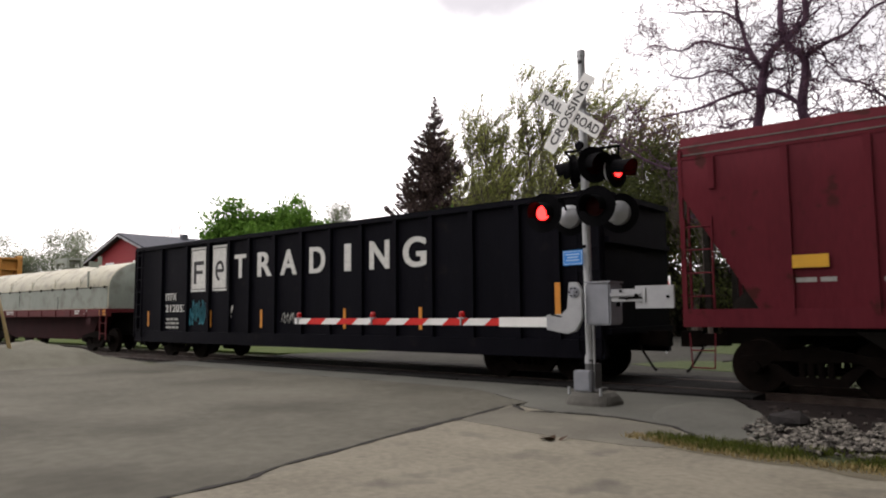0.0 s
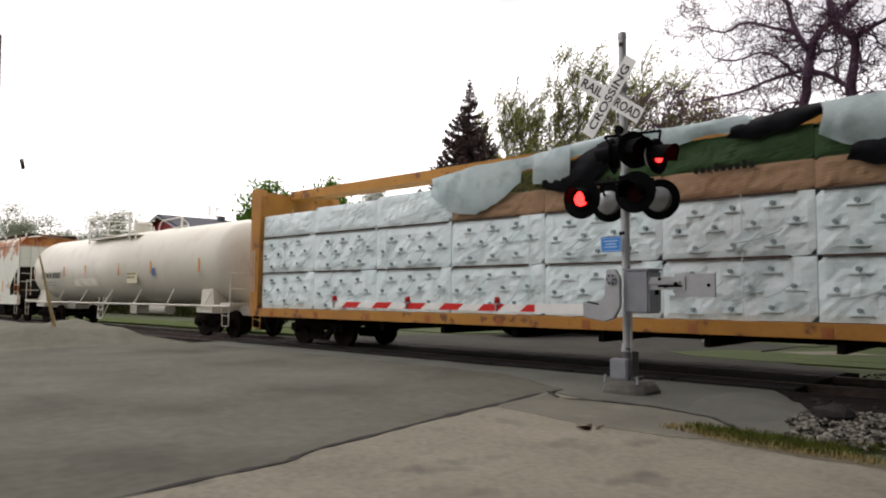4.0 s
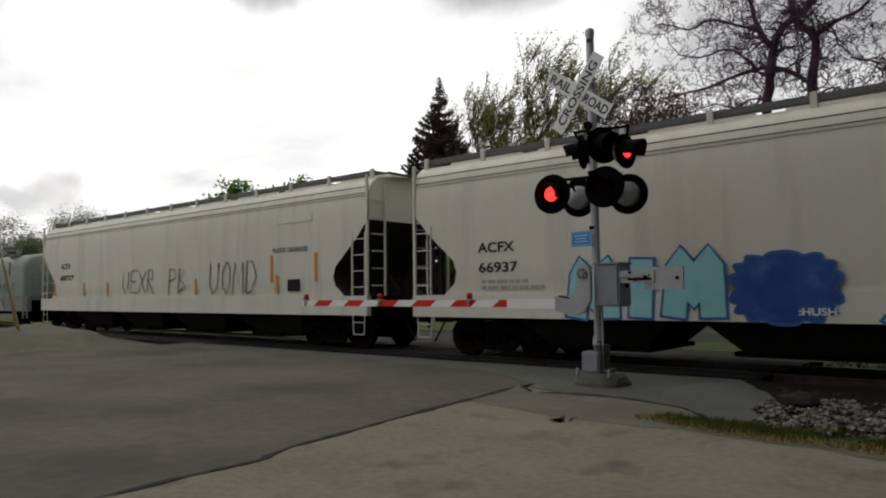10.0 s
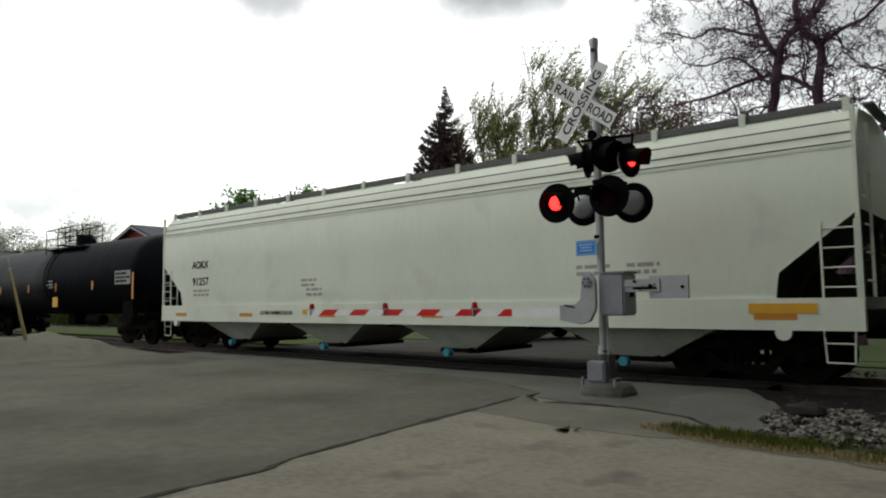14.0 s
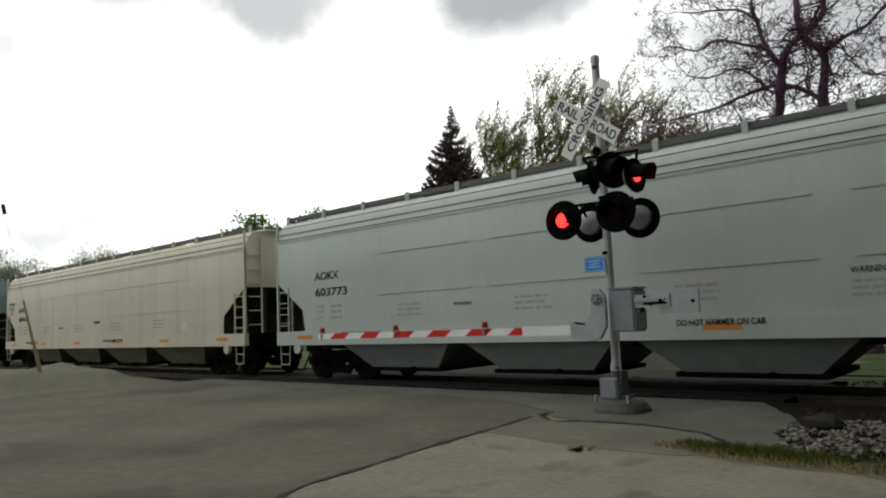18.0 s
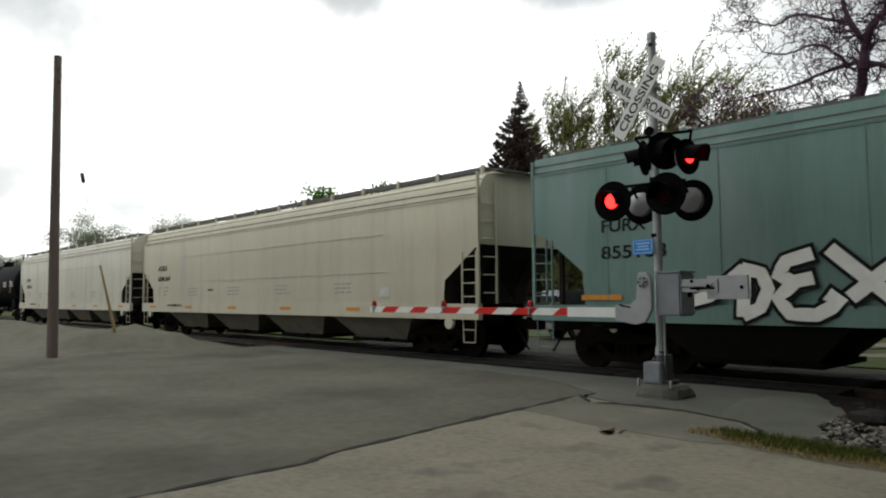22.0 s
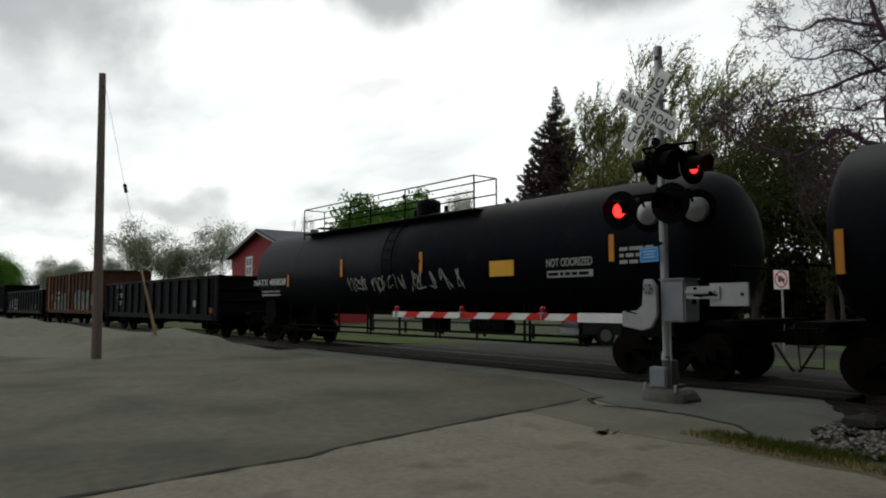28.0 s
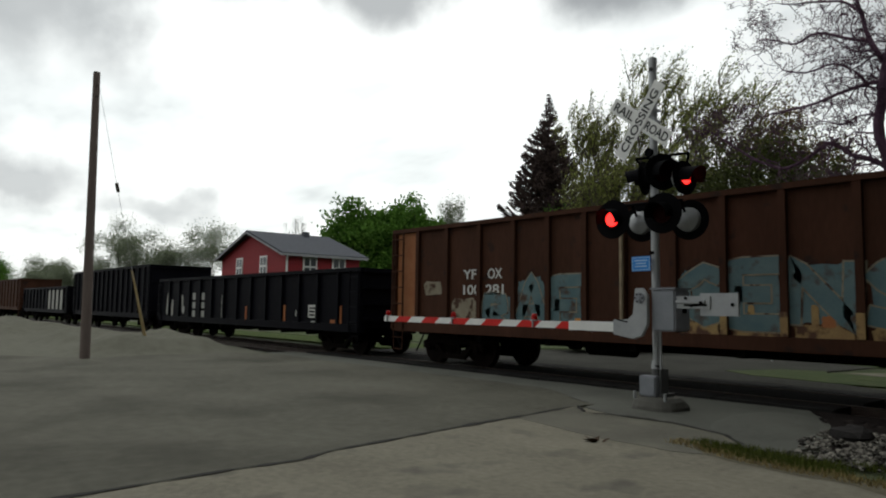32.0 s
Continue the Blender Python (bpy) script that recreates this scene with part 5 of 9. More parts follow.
def coil_car(u_front, u_back, label, hood, frame, barrel=False, hood_split=None, low_hood=None, z_deck=1.5, sill_z=(0.82, 1.42), over=0.5):
    """Coil car: rounded hoods that lift off, set on a deep frame."""
    car, L = car_root("coil_car", label, u_front, u_back)
    half = L / 2
    prof = [(-1.46, z_deck), (-1.46, 2.75), (-1.40, 3.0), (-1.22, 3.22), (-0.95, 3.36), (-0.5, 3.44), (0, 3.46), (0.5, 3.44), (0.95, 3.36), (1.22, 3.22), (1.40, 3.0), (1.46, 2.75), (1.46, z_deck)]
    if barrel:
        prof = [(-1.46, z_deck), (-1.46, 2.42)] + [(-1.46 * math.cos(math.pi * k / 16), 2.42 + 0.98 * math.sin(math.pi * k / 16)) for k in range(1, 16)] + [(1.46, 2.42), (1.46, z_deck)]
    hl = half - over
    spans = [(-hl, hl if barrel else hl - 0.35)] if not hood_split else [(-hl, -0.03), (0.03, hl)]
    for a, b in spans:
        bm = B()
        st = []
        for x, k in ((a, 0.975), (a + 0.03, 1.0), (b - 0.03, 1.0), (b, 0.975)) if barrel else ((a, 0.91), (a + 0.04, 0.955), (a + 0.13, 0.99), (a + 0.28, 1.0), (b - 0.28, 1.0), (b - 0.13, 0.99), (b - 0.04, 0.955), (b, 0.91)):
            st.append([bm.verts.new((x, y * (0.5 + 0.5 * k), z_deck + (z - z_deck) * k)) for y, z in prof])
        for p, q in zip(st, st[1:]):
            for k in range(len(prof) - 1):
                bm.faces.new((p[k], p[k + 1], q[k + 1], q[k]))
        bm.faces.new(st[0])
        bm.faces.new(st[-1][::-1])
        ob = part("hood", bm, hood, car, "rounded steel weather hood", smooth=True)
        if low_hood:
            ob.data.materials.append(low_hood)
            for p in ob.data.polygons:
                if abs(p.normal.x) > 0.8:
                    p.material_index = 1
        if low_hood:
            for s in (-1, 1):
                part("hood_skirt", boxes((a + 0.06, b - 0.06, *sorted((s * 1.462, s * 1.474)), z_deck + 0.03, 2.40)), low_hood, car)
                part("hood_flange", boxes((a + 0.04, b - 0.04, *sorted((s * 1.46, s * 1.482)), 2.40, 2.425)), M_iron, car)
        for k in range(1, 6):
            x = a + k * (b - a) / 6
            part("hood_seam", boxes((x - 0.012, x + 0.012, -1.472, -1.45, z_deck + 0.02, 2.8)), hood, car)
            if barrel:
                pts = [(-1.463 * math.cos(math.pi * q / 32), 2.42 + 0.983 * math.sin(math.pi * q / 32)) for q in range(0, 17)]
                bm = B()
                for p0, p1 in zip(pts, pts[1:]):
                    rod(bm, (x, *p0), (x, *p1), 0.009, n=4, caps=False)
                part("hood_weld", bm, low_hood, car)
        for x in (a + 1.6, b - 1.6):
            bm = boxes((x - 0.035, x + 0.035, -1.50, -1.45, 2.45, 3.05), (x - 0.035, x + 0.035, -1.45, -1.1, 3.2, 3.42), (x - 0.05, x + 0.05, -1.12, -1.0, 3.3, 3.62))
            part("lifting_guide", bm, low_hood or frame, car)
        x = (a + b) / 2
        bm = boxes((x - 0.3, x + 0.3, -0.3, 0.3, 3.44, 3.5))
        for y in (-0.3, 0.3):
            slab(bm, [(x - 0.62, 3.44), (x - 0.62, 3.78), (x - 0.5, 3.88), (x + 0.5, 3.88), (x + 0.62, 3.78), (x + 0.62, 3.44), (x + 0.45, 3.44), (x + 0.4, 3.66), (x - 0.4, 3.66), (x - 0.45, 3.44)], y - 0.05, y + 0.05)
        bx(bm, x - 0.6, x + 0.6, -0.3, 0.3, 3.8, 3.88)
        part("lifting_bracket", bm, low_hood or hood, car)
    for s in (-1, 1):
        y0, y1 = (-1.55, -1.42) if s < 0 else (1.42, 1.55)
        part("side_sill", boxes((-half, half, y0, y1, *sill_z)), frame, car)
        part("deck_edge", boxes((-half, half, y0 + (0.0 if barrel else 0.06 * (s < 0)), y1, sill_z[1] + (0.0 if barrel else 0.002), z_deck)), frame, car)
        for k in range(11):
            x = -half + 0.4 + k * (L - 0.8) / 10
            yy = (-1.58, -1.55) if s < 0 else (1.55, 1.58)
            part("sill_rib", boxes((x - 0.04, x + 0.04, *yy, sill_z[0], sill_z[1])), frame, car)
    part("deck", boxes((-half, half, -1.42, 1.42, sill_z[1] - 0.1, z_deck - 0.01)), frame, car)
    part("centre_sill", boxes((-half, half, -0.35, 0.35, 0.62, sill_z[1] - 0.1)), M_under, car)
    for e in (-1, 1):
        truck(car, e * (half - 1.9))
        if e > 0 or not barrel:
            ladder(car, min(e * (half - 0.05), e * (half - 0.5)), -1.57, 0.5, z_deck, 0.45, frame, rungs=3)
        if barrel:
            continue
        bm = B()
        x = e * (half - 0.08)
        for y in (-1.4, -0.5, 0.5, 1.4):
            rod(bm, (x, y, z_deck), (x, y, z_deck + 1.0), 0.022, n=6)
        rod(bm, (x, -1.4, z_deck + 1.0), (x, 1.4, z_deck + 1.0), 0.022, n=6)
        part("end_handrail", bm, frame, car)
    coupler_ends(car, half)
    cars.append(car)
    return car, half, (lambda z: -1.55)


M_grate = mat("roof_grating", (0.10, 0.10, 0.10), (0.17, 0.17, 0.165), scale=20, rough=0.7, metal=0.3)

# ---- the cars, from the head of what passes to its tail ----
M_maroon = mat("maroon_paint", (0.125, 0.016, 0.024), (0.088, 0.011, 0.017), scale=1.2, rough=0.6, spec=0.1, stretch=(1, 1, 0.25), spots=(0.058, 0.013, 0.012), sscale=2.5)
M_blackcar = mat("black_car_paint", (0.0022, 0.0022, 0.004), (0.005, 0.005, 0.008), scale=1.0, rough=0.6, spec=0.04, stretch=(1, 1, 0.2), spots=(0.012, 0.010, 0.010), sscale=2.0, sramp=(0.62, 0.8))
M_cream = mat("cream_hood_paint", (0.40, 0.38, 0.29), (0.30, 0.292, 0.228), scale=1.4, rough=0.6, stretch=(1, 1, 0.3), spots=(0.20, 0.19, 0.155), sscale=2.2, sramp=(0.5, 0.72))
M_amber = mat("orange_car_paint", (0.42, 0.20, 0.035), (0.30, 0.13, 0.03), scale=1.5, rough=0.65, spots=(0.16, 0.07, 0.03), sscale=3)
M_tankw = mat("cream_tank_paint", (0.60, 0.58, 0.50), (0.54, 0.52, 0.45), scale=0.8, rough=0.45, stretch=(1, 1, 0.3), spots=(0.46, 0.43, 0.35), sscale=1.3, sramp=(0.55, 0.8))
def rusting(name, c1, c2, rust1, rust2):
    """Pale paint that bleeds rust: dense along the roof edge, in ragged blotches lower down."""
    m = mat(name, c1, c2, scale=0.8, rough=0.6, stretch=(1, 1, 0.3))
    nt = m.node_tree
    N, L = nt.nodes.new, nt.links.new
    b = nt.nodes["Principled BSDF"]
    tc, sep = N("ShaderNodeTexCoord"), N("ShaderNodeSeparateXYZ")
    L(tc.outputs["Object"], sep.inputs[0])
    mp, blot, speck = N("ShaderNodeMapping"), N("ShaderNodeTexNoise"), N("ShaderNodeTexNoise")
    mp.inputs["Scale"].default_value = (0.85, 0.0, 1.0)
    L(tc.outputs["Object"], mp.inputs[0])
    blot.inputs["Scale"].default_value, blot.inputs["Detail"].default_value, blot.inputs["Roughness"].default_value = 1.0, 8, 0.62
    speck.inputs["Scale"].default_value, speck.inputs["Detail"].default_value = 3.0, 6
    L(mp.outputs[0], blot.inputs["Vector"])
    L(tc.outputs["Object"], speck.inputs["Vector"])
    up, add = N("ShaderNodeValToRGB"), N("ShaderNodeMath")
    e = up.color_ramp.elements
    e[0].position, e[1].position = 0.0, 1.0
    e[0].color = e[1].color = (0.45, 0.45, 0.45, 1)
    for pos, v in ((0.30, 0.43), (0.37, 0.56), (0.46, 0.46), (0.62, 0.40), (0.76, 0.53), (0.80, 0.58), (0.86, 0.64), (0.93, 0.60)):
        q = e.new(pos)
        q.color = (v, v, v, 1)
    sc = N("ShaderNodeMath")
    sc.operation = "DIVIDE"
    sc.inputs[1].default_value = 4.6
    L(sep.outputs["Z"], sc.inputs[0])
    L(sc.outputs[0], up.inputs[0])
    add.operation = "ADD"
    L(up.outputs[0], add.inputs[0])
    L(blot.outputs[0], add.inputs[1])
    edge, tone, mx, m2 = N("ShaderNodeMapRange"), N("ShaderNodeValToRGB"), N("ShaderNodeMix"), N("ShaderNodeMix")
    edge.interpolation_type = "SMOOTHSTEP"
    edge.inputs[1].default_value, edge.inputs[2].default_value = 1.0, 1.14
    L(add.outputs[0], edge.inputs[0])
    tone.color_ramp.elements[0].position, tone.color_ramp.elements[1].position = 0.36, 0.62
    tone.color_ramp.elements[0].color, tone.color_ramp.elements[1].color = (*rust1, 1), (*rust2, 1)
    L(speck.outputs[0], tone.inputs[0])
    mx.data_type = "RGBA"
    old = b.inputs["Base Color"].links[0].from_socket
    L(edge.outputs[0], mx.inputs[0])
    L(old, mx.inputs[6])
    L(tone.outputs[0], mx.inputs[7])
    L(mx.outputs[2], b.inputs["Base Color"])
    return m


M_rusty = rusting("rust_stained_white", (0.62, 0.64, 0.56), (0.54, 0.56, 0.49), (0.21, 0.05, 0.013), (0.43, 0.18, 0.05))
M_rust = mat("bleeding_rust", (0.26, 0.075, 0.022), (0.36, 0.15, 0.06), scale=2.2, rough=0.85, stretch=(1, 1, 0.5), bump=0.3)
M_greyw = mat("dirty_white_paint", (0.61, 0.60, 0.525), (0.55, 0.54, 0.465), scale=0.5, rough=0.55, stretch=(1, 1, 0.4), spots=(0.47, 0.455, 0.40), sscale=1.4, sramp=(0.5, 0.78), sstretch=(1.6, 1, 0.14))
M_creamw = mat("cream_white_paint", (0.56, 0.54, 0.45), (0.47, 0.45, 0.37), scale=0.7, rough=0.5, stretch=(1, 1, 0.25), spots=(0.40, 0.37, 0.30), sscale=1.4, sramp=(0.5, 0.78), sstretch=(1.6, 1, 0.14))
M_tanw = mat("tan_white_paint", (0.535, 0.505, 0.39), (0.46, 0.435, 0.33), scale=0.7, rough=0.55, stretch=(1, 1, 0.25), spots=(0.42, 0.38, 0.32), sscale=1.4, sramp=(0.5, 0.78), sstretch=(1.6, 1, 0.14))
M_greenw = mat("pale_green_white", (0.70, 0.74, 0.63), (0.62, 0.66, 0.56), scale=0.6, rough=0.5, stretch=(1, 1, 0.25), spots=(0.53, 0.555, 0.475), sscale=1.1, sramp=(0.58, 0.85))
M_coolw = mat("cool_grey_paint", (0.45, 0.485, 0.45), (0.385, 0.42, 0.395), scale=0.7, rough=0.55, stretch=(1, 1, 0.25))
M_grnhood = mat("grey_green_hood", (0.205, 0.238, 0.205), (0.15, 0.178, 0.153), scale=0.9, rough=0.6, stretch=(1, 1, 0.3), spots=(0.29, 0.26, 0.20), sscale=1.3, sramp=(0.55, 0.75))
M_teal = mat("blue_green_paint", (0.15, 0.245, 0.22), (0.105, 0.178, 0.163), scale=0.9, rough=0.55, stretch=(1.5, 1, 0.15), spots=(0.2, 0.27, 0.26), sscale=1.2, sramp=(0.45, 0.8), sstretch=(1.0, 1, 0.2))
M_tankb = mat("black_tank_paint", (0.0035, 0.0042, 0.007), (0.007, 0.008, 0.011), scale=1.0, rough=0.5, spec=0.035, stretch=(1, 1, 0.3), spots=(0.013, 0.013, 0.015), sscale=1.6, sramp=(0.6, 0.85))
M_brown = mat("rusty_brown_paint", (0.038, 0.016, 0.009), (0.068, 0.029, 0.017), scale=1.3, rough=0.75, spec=0.1, stretch=(1, 1, 0.25), spots=(0.03, 0.017, 0.013), sscale=2)
# the tan body colour again, darkened by the shade below the sill
M_hopbay = mat("shaded_tan_bay", (0.20, 0.18, 0.14), (0.12, 0.108, 0.085), scale=2, rough=0.7)
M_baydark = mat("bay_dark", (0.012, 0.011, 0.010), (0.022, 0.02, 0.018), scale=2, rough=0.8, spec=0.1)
M_cyan = mat("cyan_spray", (0.20, 0.50, 0.55), (0.28, 0.56, 0.58), scale=3, rough=0.6)
M_dblue = mat("dark_blue_spray", (0.03, 0.09, 0.28), (0.04, 0.12, 0.3), scale=3, rough=0.6)
M_pink = mat("pink_spray", (0.55, 0.05, 0.25), (0.5, 0.08, 0.25), scale=3, rough=0.6)
M_spray = mat("white_spray", (0.80, 0.80, 0.76), (0.68, 0.68, 0.64), scale=6, rough=0.6)
M_bspray = mat("black_spray", (0.005, 0.005, 0.006), (0.014, 0.014, 0.015), scale=6, rough=0.6, spec=0.1)
M_ochre = mat("ochre_stain", (0.42, 0.36, 0.16), (0.5, 0.44, 0.26), scale=5, rough=0.7)
M_faded = mat("faded_yellow", (0.50, 0.45, 0.24), (0.56, 0.52, 0.36), scale=5, rough=0.7)
M_rustorange = mat("rust_orange_plate", (0.24, 0.09, 0.02), (0.18, 0.07, 0.02), rough=0.7)

# maroon grain hopper
car, h, sy = covered_hopper(-197.6, -179.75, "dark maroon ribbed covered hopper with sloped ends and open end cage", M_maroon, M_maroon, M_baydark, bays=3, roof=4.24, cut=((3.42, 0.0), (1.3, 1.25)), ribs=16, sill=(1.1, 1.4), groove=4.0)
patch(car, "placard", -h + 1.72, 2.02, 0.5, 0.2, M_yellow, y=-1.61, label="yellow rectangular placard")
bars(car, -h + 1.75, 1.8, 0.7, 1, M_glet, y=-1.55, seed=1)
bars(car, -h + 2.9, 1.78, 0.4, 1, M_glet, y=-1.55, seed=2)

# black gondola with a row of tall white sign letters
car, h, sy = gondola(-178.3, -161.2, "black ribbed steel gondola with a row of white block marks", M_blackcar, 0.75, 3.66, 15, deep_sill=0.25, rib_at=(-8.47, -6.95, -5.45, -4.25, -3.2, -2.25, -1.1, 0.02, 1.12, 2.24, 3.36, 4.44, 5.55, 6.7, 7.6, 8.47))
for k, (x0, x1) in enumerate(((-5.28, -4.48), (-4.10, -3.36))):
    patch(car, "sign_block", x0, 2.08, x1 - x0, 1.37, M_wlet, y=-1.475, label="white painted sign block")
    bm = boxes((x0 + 0.03, x1 - (0.03 if k else 0), -1.486, -1.48, 3.36, 3.385), (x0 + (0 if k else 0.03), x1 - (0.03 if k else 0), -1.486, -1.48, 2.14, 2.165))
    x = x1 - 0.055 if k else x0 + 0.03
    bx(bm, x, x + 0.025, -1.486, -1.48, 2.14, 3.38)
    part("sign_border", bm, M_ink, car)
    if k == 0:
        bm = boxes((x0 + 0.17, x0 + 0.30, -1.488, -1.48, 2.32, 3.02), (x0 + 0.30, x1 - 0.1, -1.488, -1.48, 2.9, 3.02), (x0 + 0.30, x1 - 0.16, -1.488, -1.48, 2.62, 2.73))
    else:
        cx = (x0 + x1) / 2
        bm = ribbon(B(), [(cx - 0.16, 2.68), (cx + 0.17, 2.68)] + [(cx + 0.18 * math.cos(q), 2.68 + 0.26 * math.sin(q)) for q in [math.pi * k / 8 for k in range(13)]], 0.1, -1.486)
    part("sign_mark", bm, M_ink, car)
for ch, x0, x1 in (("T", -3.0, -2.48), ("R", -1.98, -1.36), ("A", -0.88, -0.22), ("D", 0.24, 0.82), ("I", 1.52, 1.72), ("N", 2.43, 3.05), ("G", 3.53, 4.2)):
    lettering(car, ch, x0, -1.478, 2.44, 0.66, M_wlet, width=x1 - x0)
    lettering(car, ch, x0 + 0.035, -1.4765, 2.44, 0.66, M_wlet, width=x1 - x0)
lettering(car, "ITFX", -6.75, -1.476, 1.84, 0.22, M_wlet)
lettering(car, "212053", -6.75, -1.476, 1.47, 0.22, M_wlet, width=1.2)
bars(car, -6.7, 1.2, 0.9, 3, M_glet, y=-1.47, seed=3)
for k in range(3):
    scrawl(car, -5.4 + 0.1 * k, 1.05 + 0.08 * k, 0.9, 0.62, mat("dull_cyan_spray", (0.03, 0.22, 0.28), rough=0.6), y=-1.473, seed=4 + 50 * k, letters=4, stroke=0.045)
scrawl(car, -0.85, 1.12, 0.75, 0.3, M_glet, y=-1.472, seed=5, letters=5, stroke=0.014)
scrawl(car, -3.35, 1.2, 0.3, 0.45, M_spray, y=-1.472, seed=6, letters=1, stroke=0.03)
for x in (-7.86, -4.23, -1.76, 1.58, 4.04):
    patch(car, "reflector", x, 1.0, 0.09, 0.5, M_orange, y=-1.475)
patch(car, "reflector", 7.55, 1.32, 0.12, 0.62, M_orange, y=-1.56)

# coil car, cream hood on a maroon frame
car, h, sy = coil_car(-159.22, -145.28, "coil car with a long cream hood on a maroon frame", M_cream, mat("maroon_frame", (0.10, 0.018, 0.02), (0.075, 0.016, 0.018), scale=2, rough=0.6, spec=0.1), z_deck=1.62, sill_z=(1.34, 1.58), over=0.16, barrel=True, low_hood=mat("green_grey_skirt", (0.225, 0.25, 0.212), (0.165, 0.19, 0.162), scale=1.0, rough=0.6, stretch=(1, 1, 0.3), spots=(0.13, 0.135, 0.11), sscale=2.2, sramp=(0.5, 0.72)))
lettering(car, "WRWK 164630", -6.15, -1.585, 1.38, 0.17, M_wlet, width=1.85)
patch(car, "placard_frame", -6.4, 1.7, 0.58, 0.14, M_ochre, y=-1.47)
M_dkmaroon = mat("dark_maroon_underframe", (0.035, 0.008, 0.010), (0.022, 0.006, 0.007), scale=2, rough=0.75, spec=0.08)
part("centre_sill", slab(B(), [(-5.0, 1.33), (5.0, 1.33), (4.6, 0.75), (3.2, 0.42), (-3.2, 0.42), (-4.6, 0.75)], -0.9, 0.9), M_dkmaroon, car)
for k in range(12):
    x = -5.7 + k * 1.115
    part("hood_clip", boxes((x - 0.035, x + 0.035, -1.505, -1.47, 2.36, 2.46)), M_iron, car)
patch(car, "stencil_panel", 6.36, 1.38, 0.46, 0.2, M_orange, y=-1.555)
patch(car, "box_marking", 5.33, 1.02, 0.36, 0.26, M_dkmaroon, y=-1.54)
patch(car, "reflector", -4.3, 1.43, 0.36, 0.1, M_orange, y=-1.555)
for x, w in ((-2.43, 0.9), (4.35, 0.45), (5.15, 0.3)):
    bars(car, x, 1.52, w, 2, M_wlet, y=-1.556, seed=int(x * 7) + 40, h=0.05, gapz=0.085)
for k in range(9):
    x = -5.6 + k * 1.4 + 0.2 * math.sin(k * 5)
    patch(car, "dirt_streak", x, 1.7 + 0.15 * math.sin(k * 3), 0.045, 0.55, M_iron if k % 3 == 0 else M_grnhood, y=-1.474, proud=0.002)

# lumber car
car, L = car_root("lumber_flat_car", "orange bulkhead flat car loaded with wrapped lumber", -142.9, -119.75)
h = L / 2
for s in (-1, 1):
    y0, y1 = (-1.5, -1.38) if s < 0 else (1.38, 1.5)
    part("side_sill", boxes((-h, h, y0, y1, 0.78, 1.02)), M_amber, car)
    for e in (-1, 1):
        y0, y1 = sorted((s * 1.52, s * 1.28))
        part("bulkhead_post", slab(B(), [(e * h, 0.78), (e * h, 4.58), (e * (h - 0.08), 4.64), (e * (h - 0.44), 4.6), (e * (h - 0.5), 4.4), (e * (h - 0.36), 1.0), (e * (h - 0.36), 0.78)][::e], y0, y1), M_amber, car)
        for q in (0.13, 0.25):
            part("post_grab_iron", rod(B(), (e * (h - q), s * 1.56, 1.5), (e * (h - q), s * 1.56, 2.75), 0.012, n=6), M_wlet, car)
part("deck", boxes((-h, h, -1.38, 1.38, 0.9, 1.0)), M_amber, car)
part("centre_sill", boxes((-h, h, -0.32, 0.32, 0.62, 0.9)), M_under, car)
part("centre_beam", boxes((-h + 0.3, h - 0.3, -0.32, 0.32, 4.4, 4.66)), M_amber, car)
for x in (-6, -4, -2, 0, 2, 4, 6):
    part("cross_bearer", boxes((x - 0.06, x + 0.06, -1.36, 1.36, 0.55, 0.8)), M_under, car)
for e in (-1, 1):
    x0, x1 = sorted((e * (h - 0.3), e * (h - 0.22)))
    part("bulkhead_sheet", boxes((x0, x1, -1.3, 1.3, 1.0, 4.55)), M_amber, car)
    x0, x1 = sorted((e * h, e * (h - 0.25)))
    for z in (1.0, 1.75, 2.5, 3.2, 3.85, 4.42):
        part("bulkhead_rib", boxes((x0, x1, -1.3, 1.3, z, z + 0.08)), M_amber, car)
    for y in (-0.45, 0.45):
        part("bulkhead_stile", boxes((x0, x1, y - 0.07, y + 0.07, 1.0, 4.48)), M_amber, car)
    stirrup(car, min(e * (h - 0.05), e * (h - 0.48)), M_amber, y=-1.45, z1=0.95)
    truck(car, e * (h - 2.6))
coupler_ends(car, h)
M_wrap = mat("white_lumber_wrap", (0.72, 0.81, 0.82), (0.54, 0.66, 0.67), scale=2.4, fine=0.35, rough=0.4, bump=0.9, bscale=4, spots=(0.46, 0.56, 0.56), sscale=2.2, sramp=(0.55, 0.7))
M_wrapfold = mat("crease_shade_grey", (0.30, 0.36, 0.36), (0.40, 0.46, 0.46), scale=4, rough=0.5)
M_wrapg = mat("green_printed_wrap", (0.42, 0.68, 0.56), (0.56, 0.73, 0.65), scale=3, rough=0.4, bump=0.5, bscale=6)
M_stripe = mat("green_printed_stripe", (0.10, 0.36, 0.24), (0.20, 0.46, 0.34), scale=6, rough=0.45)
M_kraft = mat("brown_wrap", (0.33, 0.205, 0.12), (0.26, 0.16, 0.09), scale=2, rough=0.7, bump=0.3, bscale=8)
M_dgreen = mat("dark_green_wrap", (0.045, 0.085, 0.034), (0.028, 0.058, 0.024), scale=2, rough=0.5, spec=0.1, bump=0.4, bscale=8)
M_tarp = mat("black_tarp", (0.010, 0.010, 0.014), (0.022, 0.022, 0.027), scale=4, rough=0.4, spec=0.15, bump=0.6, bscale=9)
rng = random.Random(8)


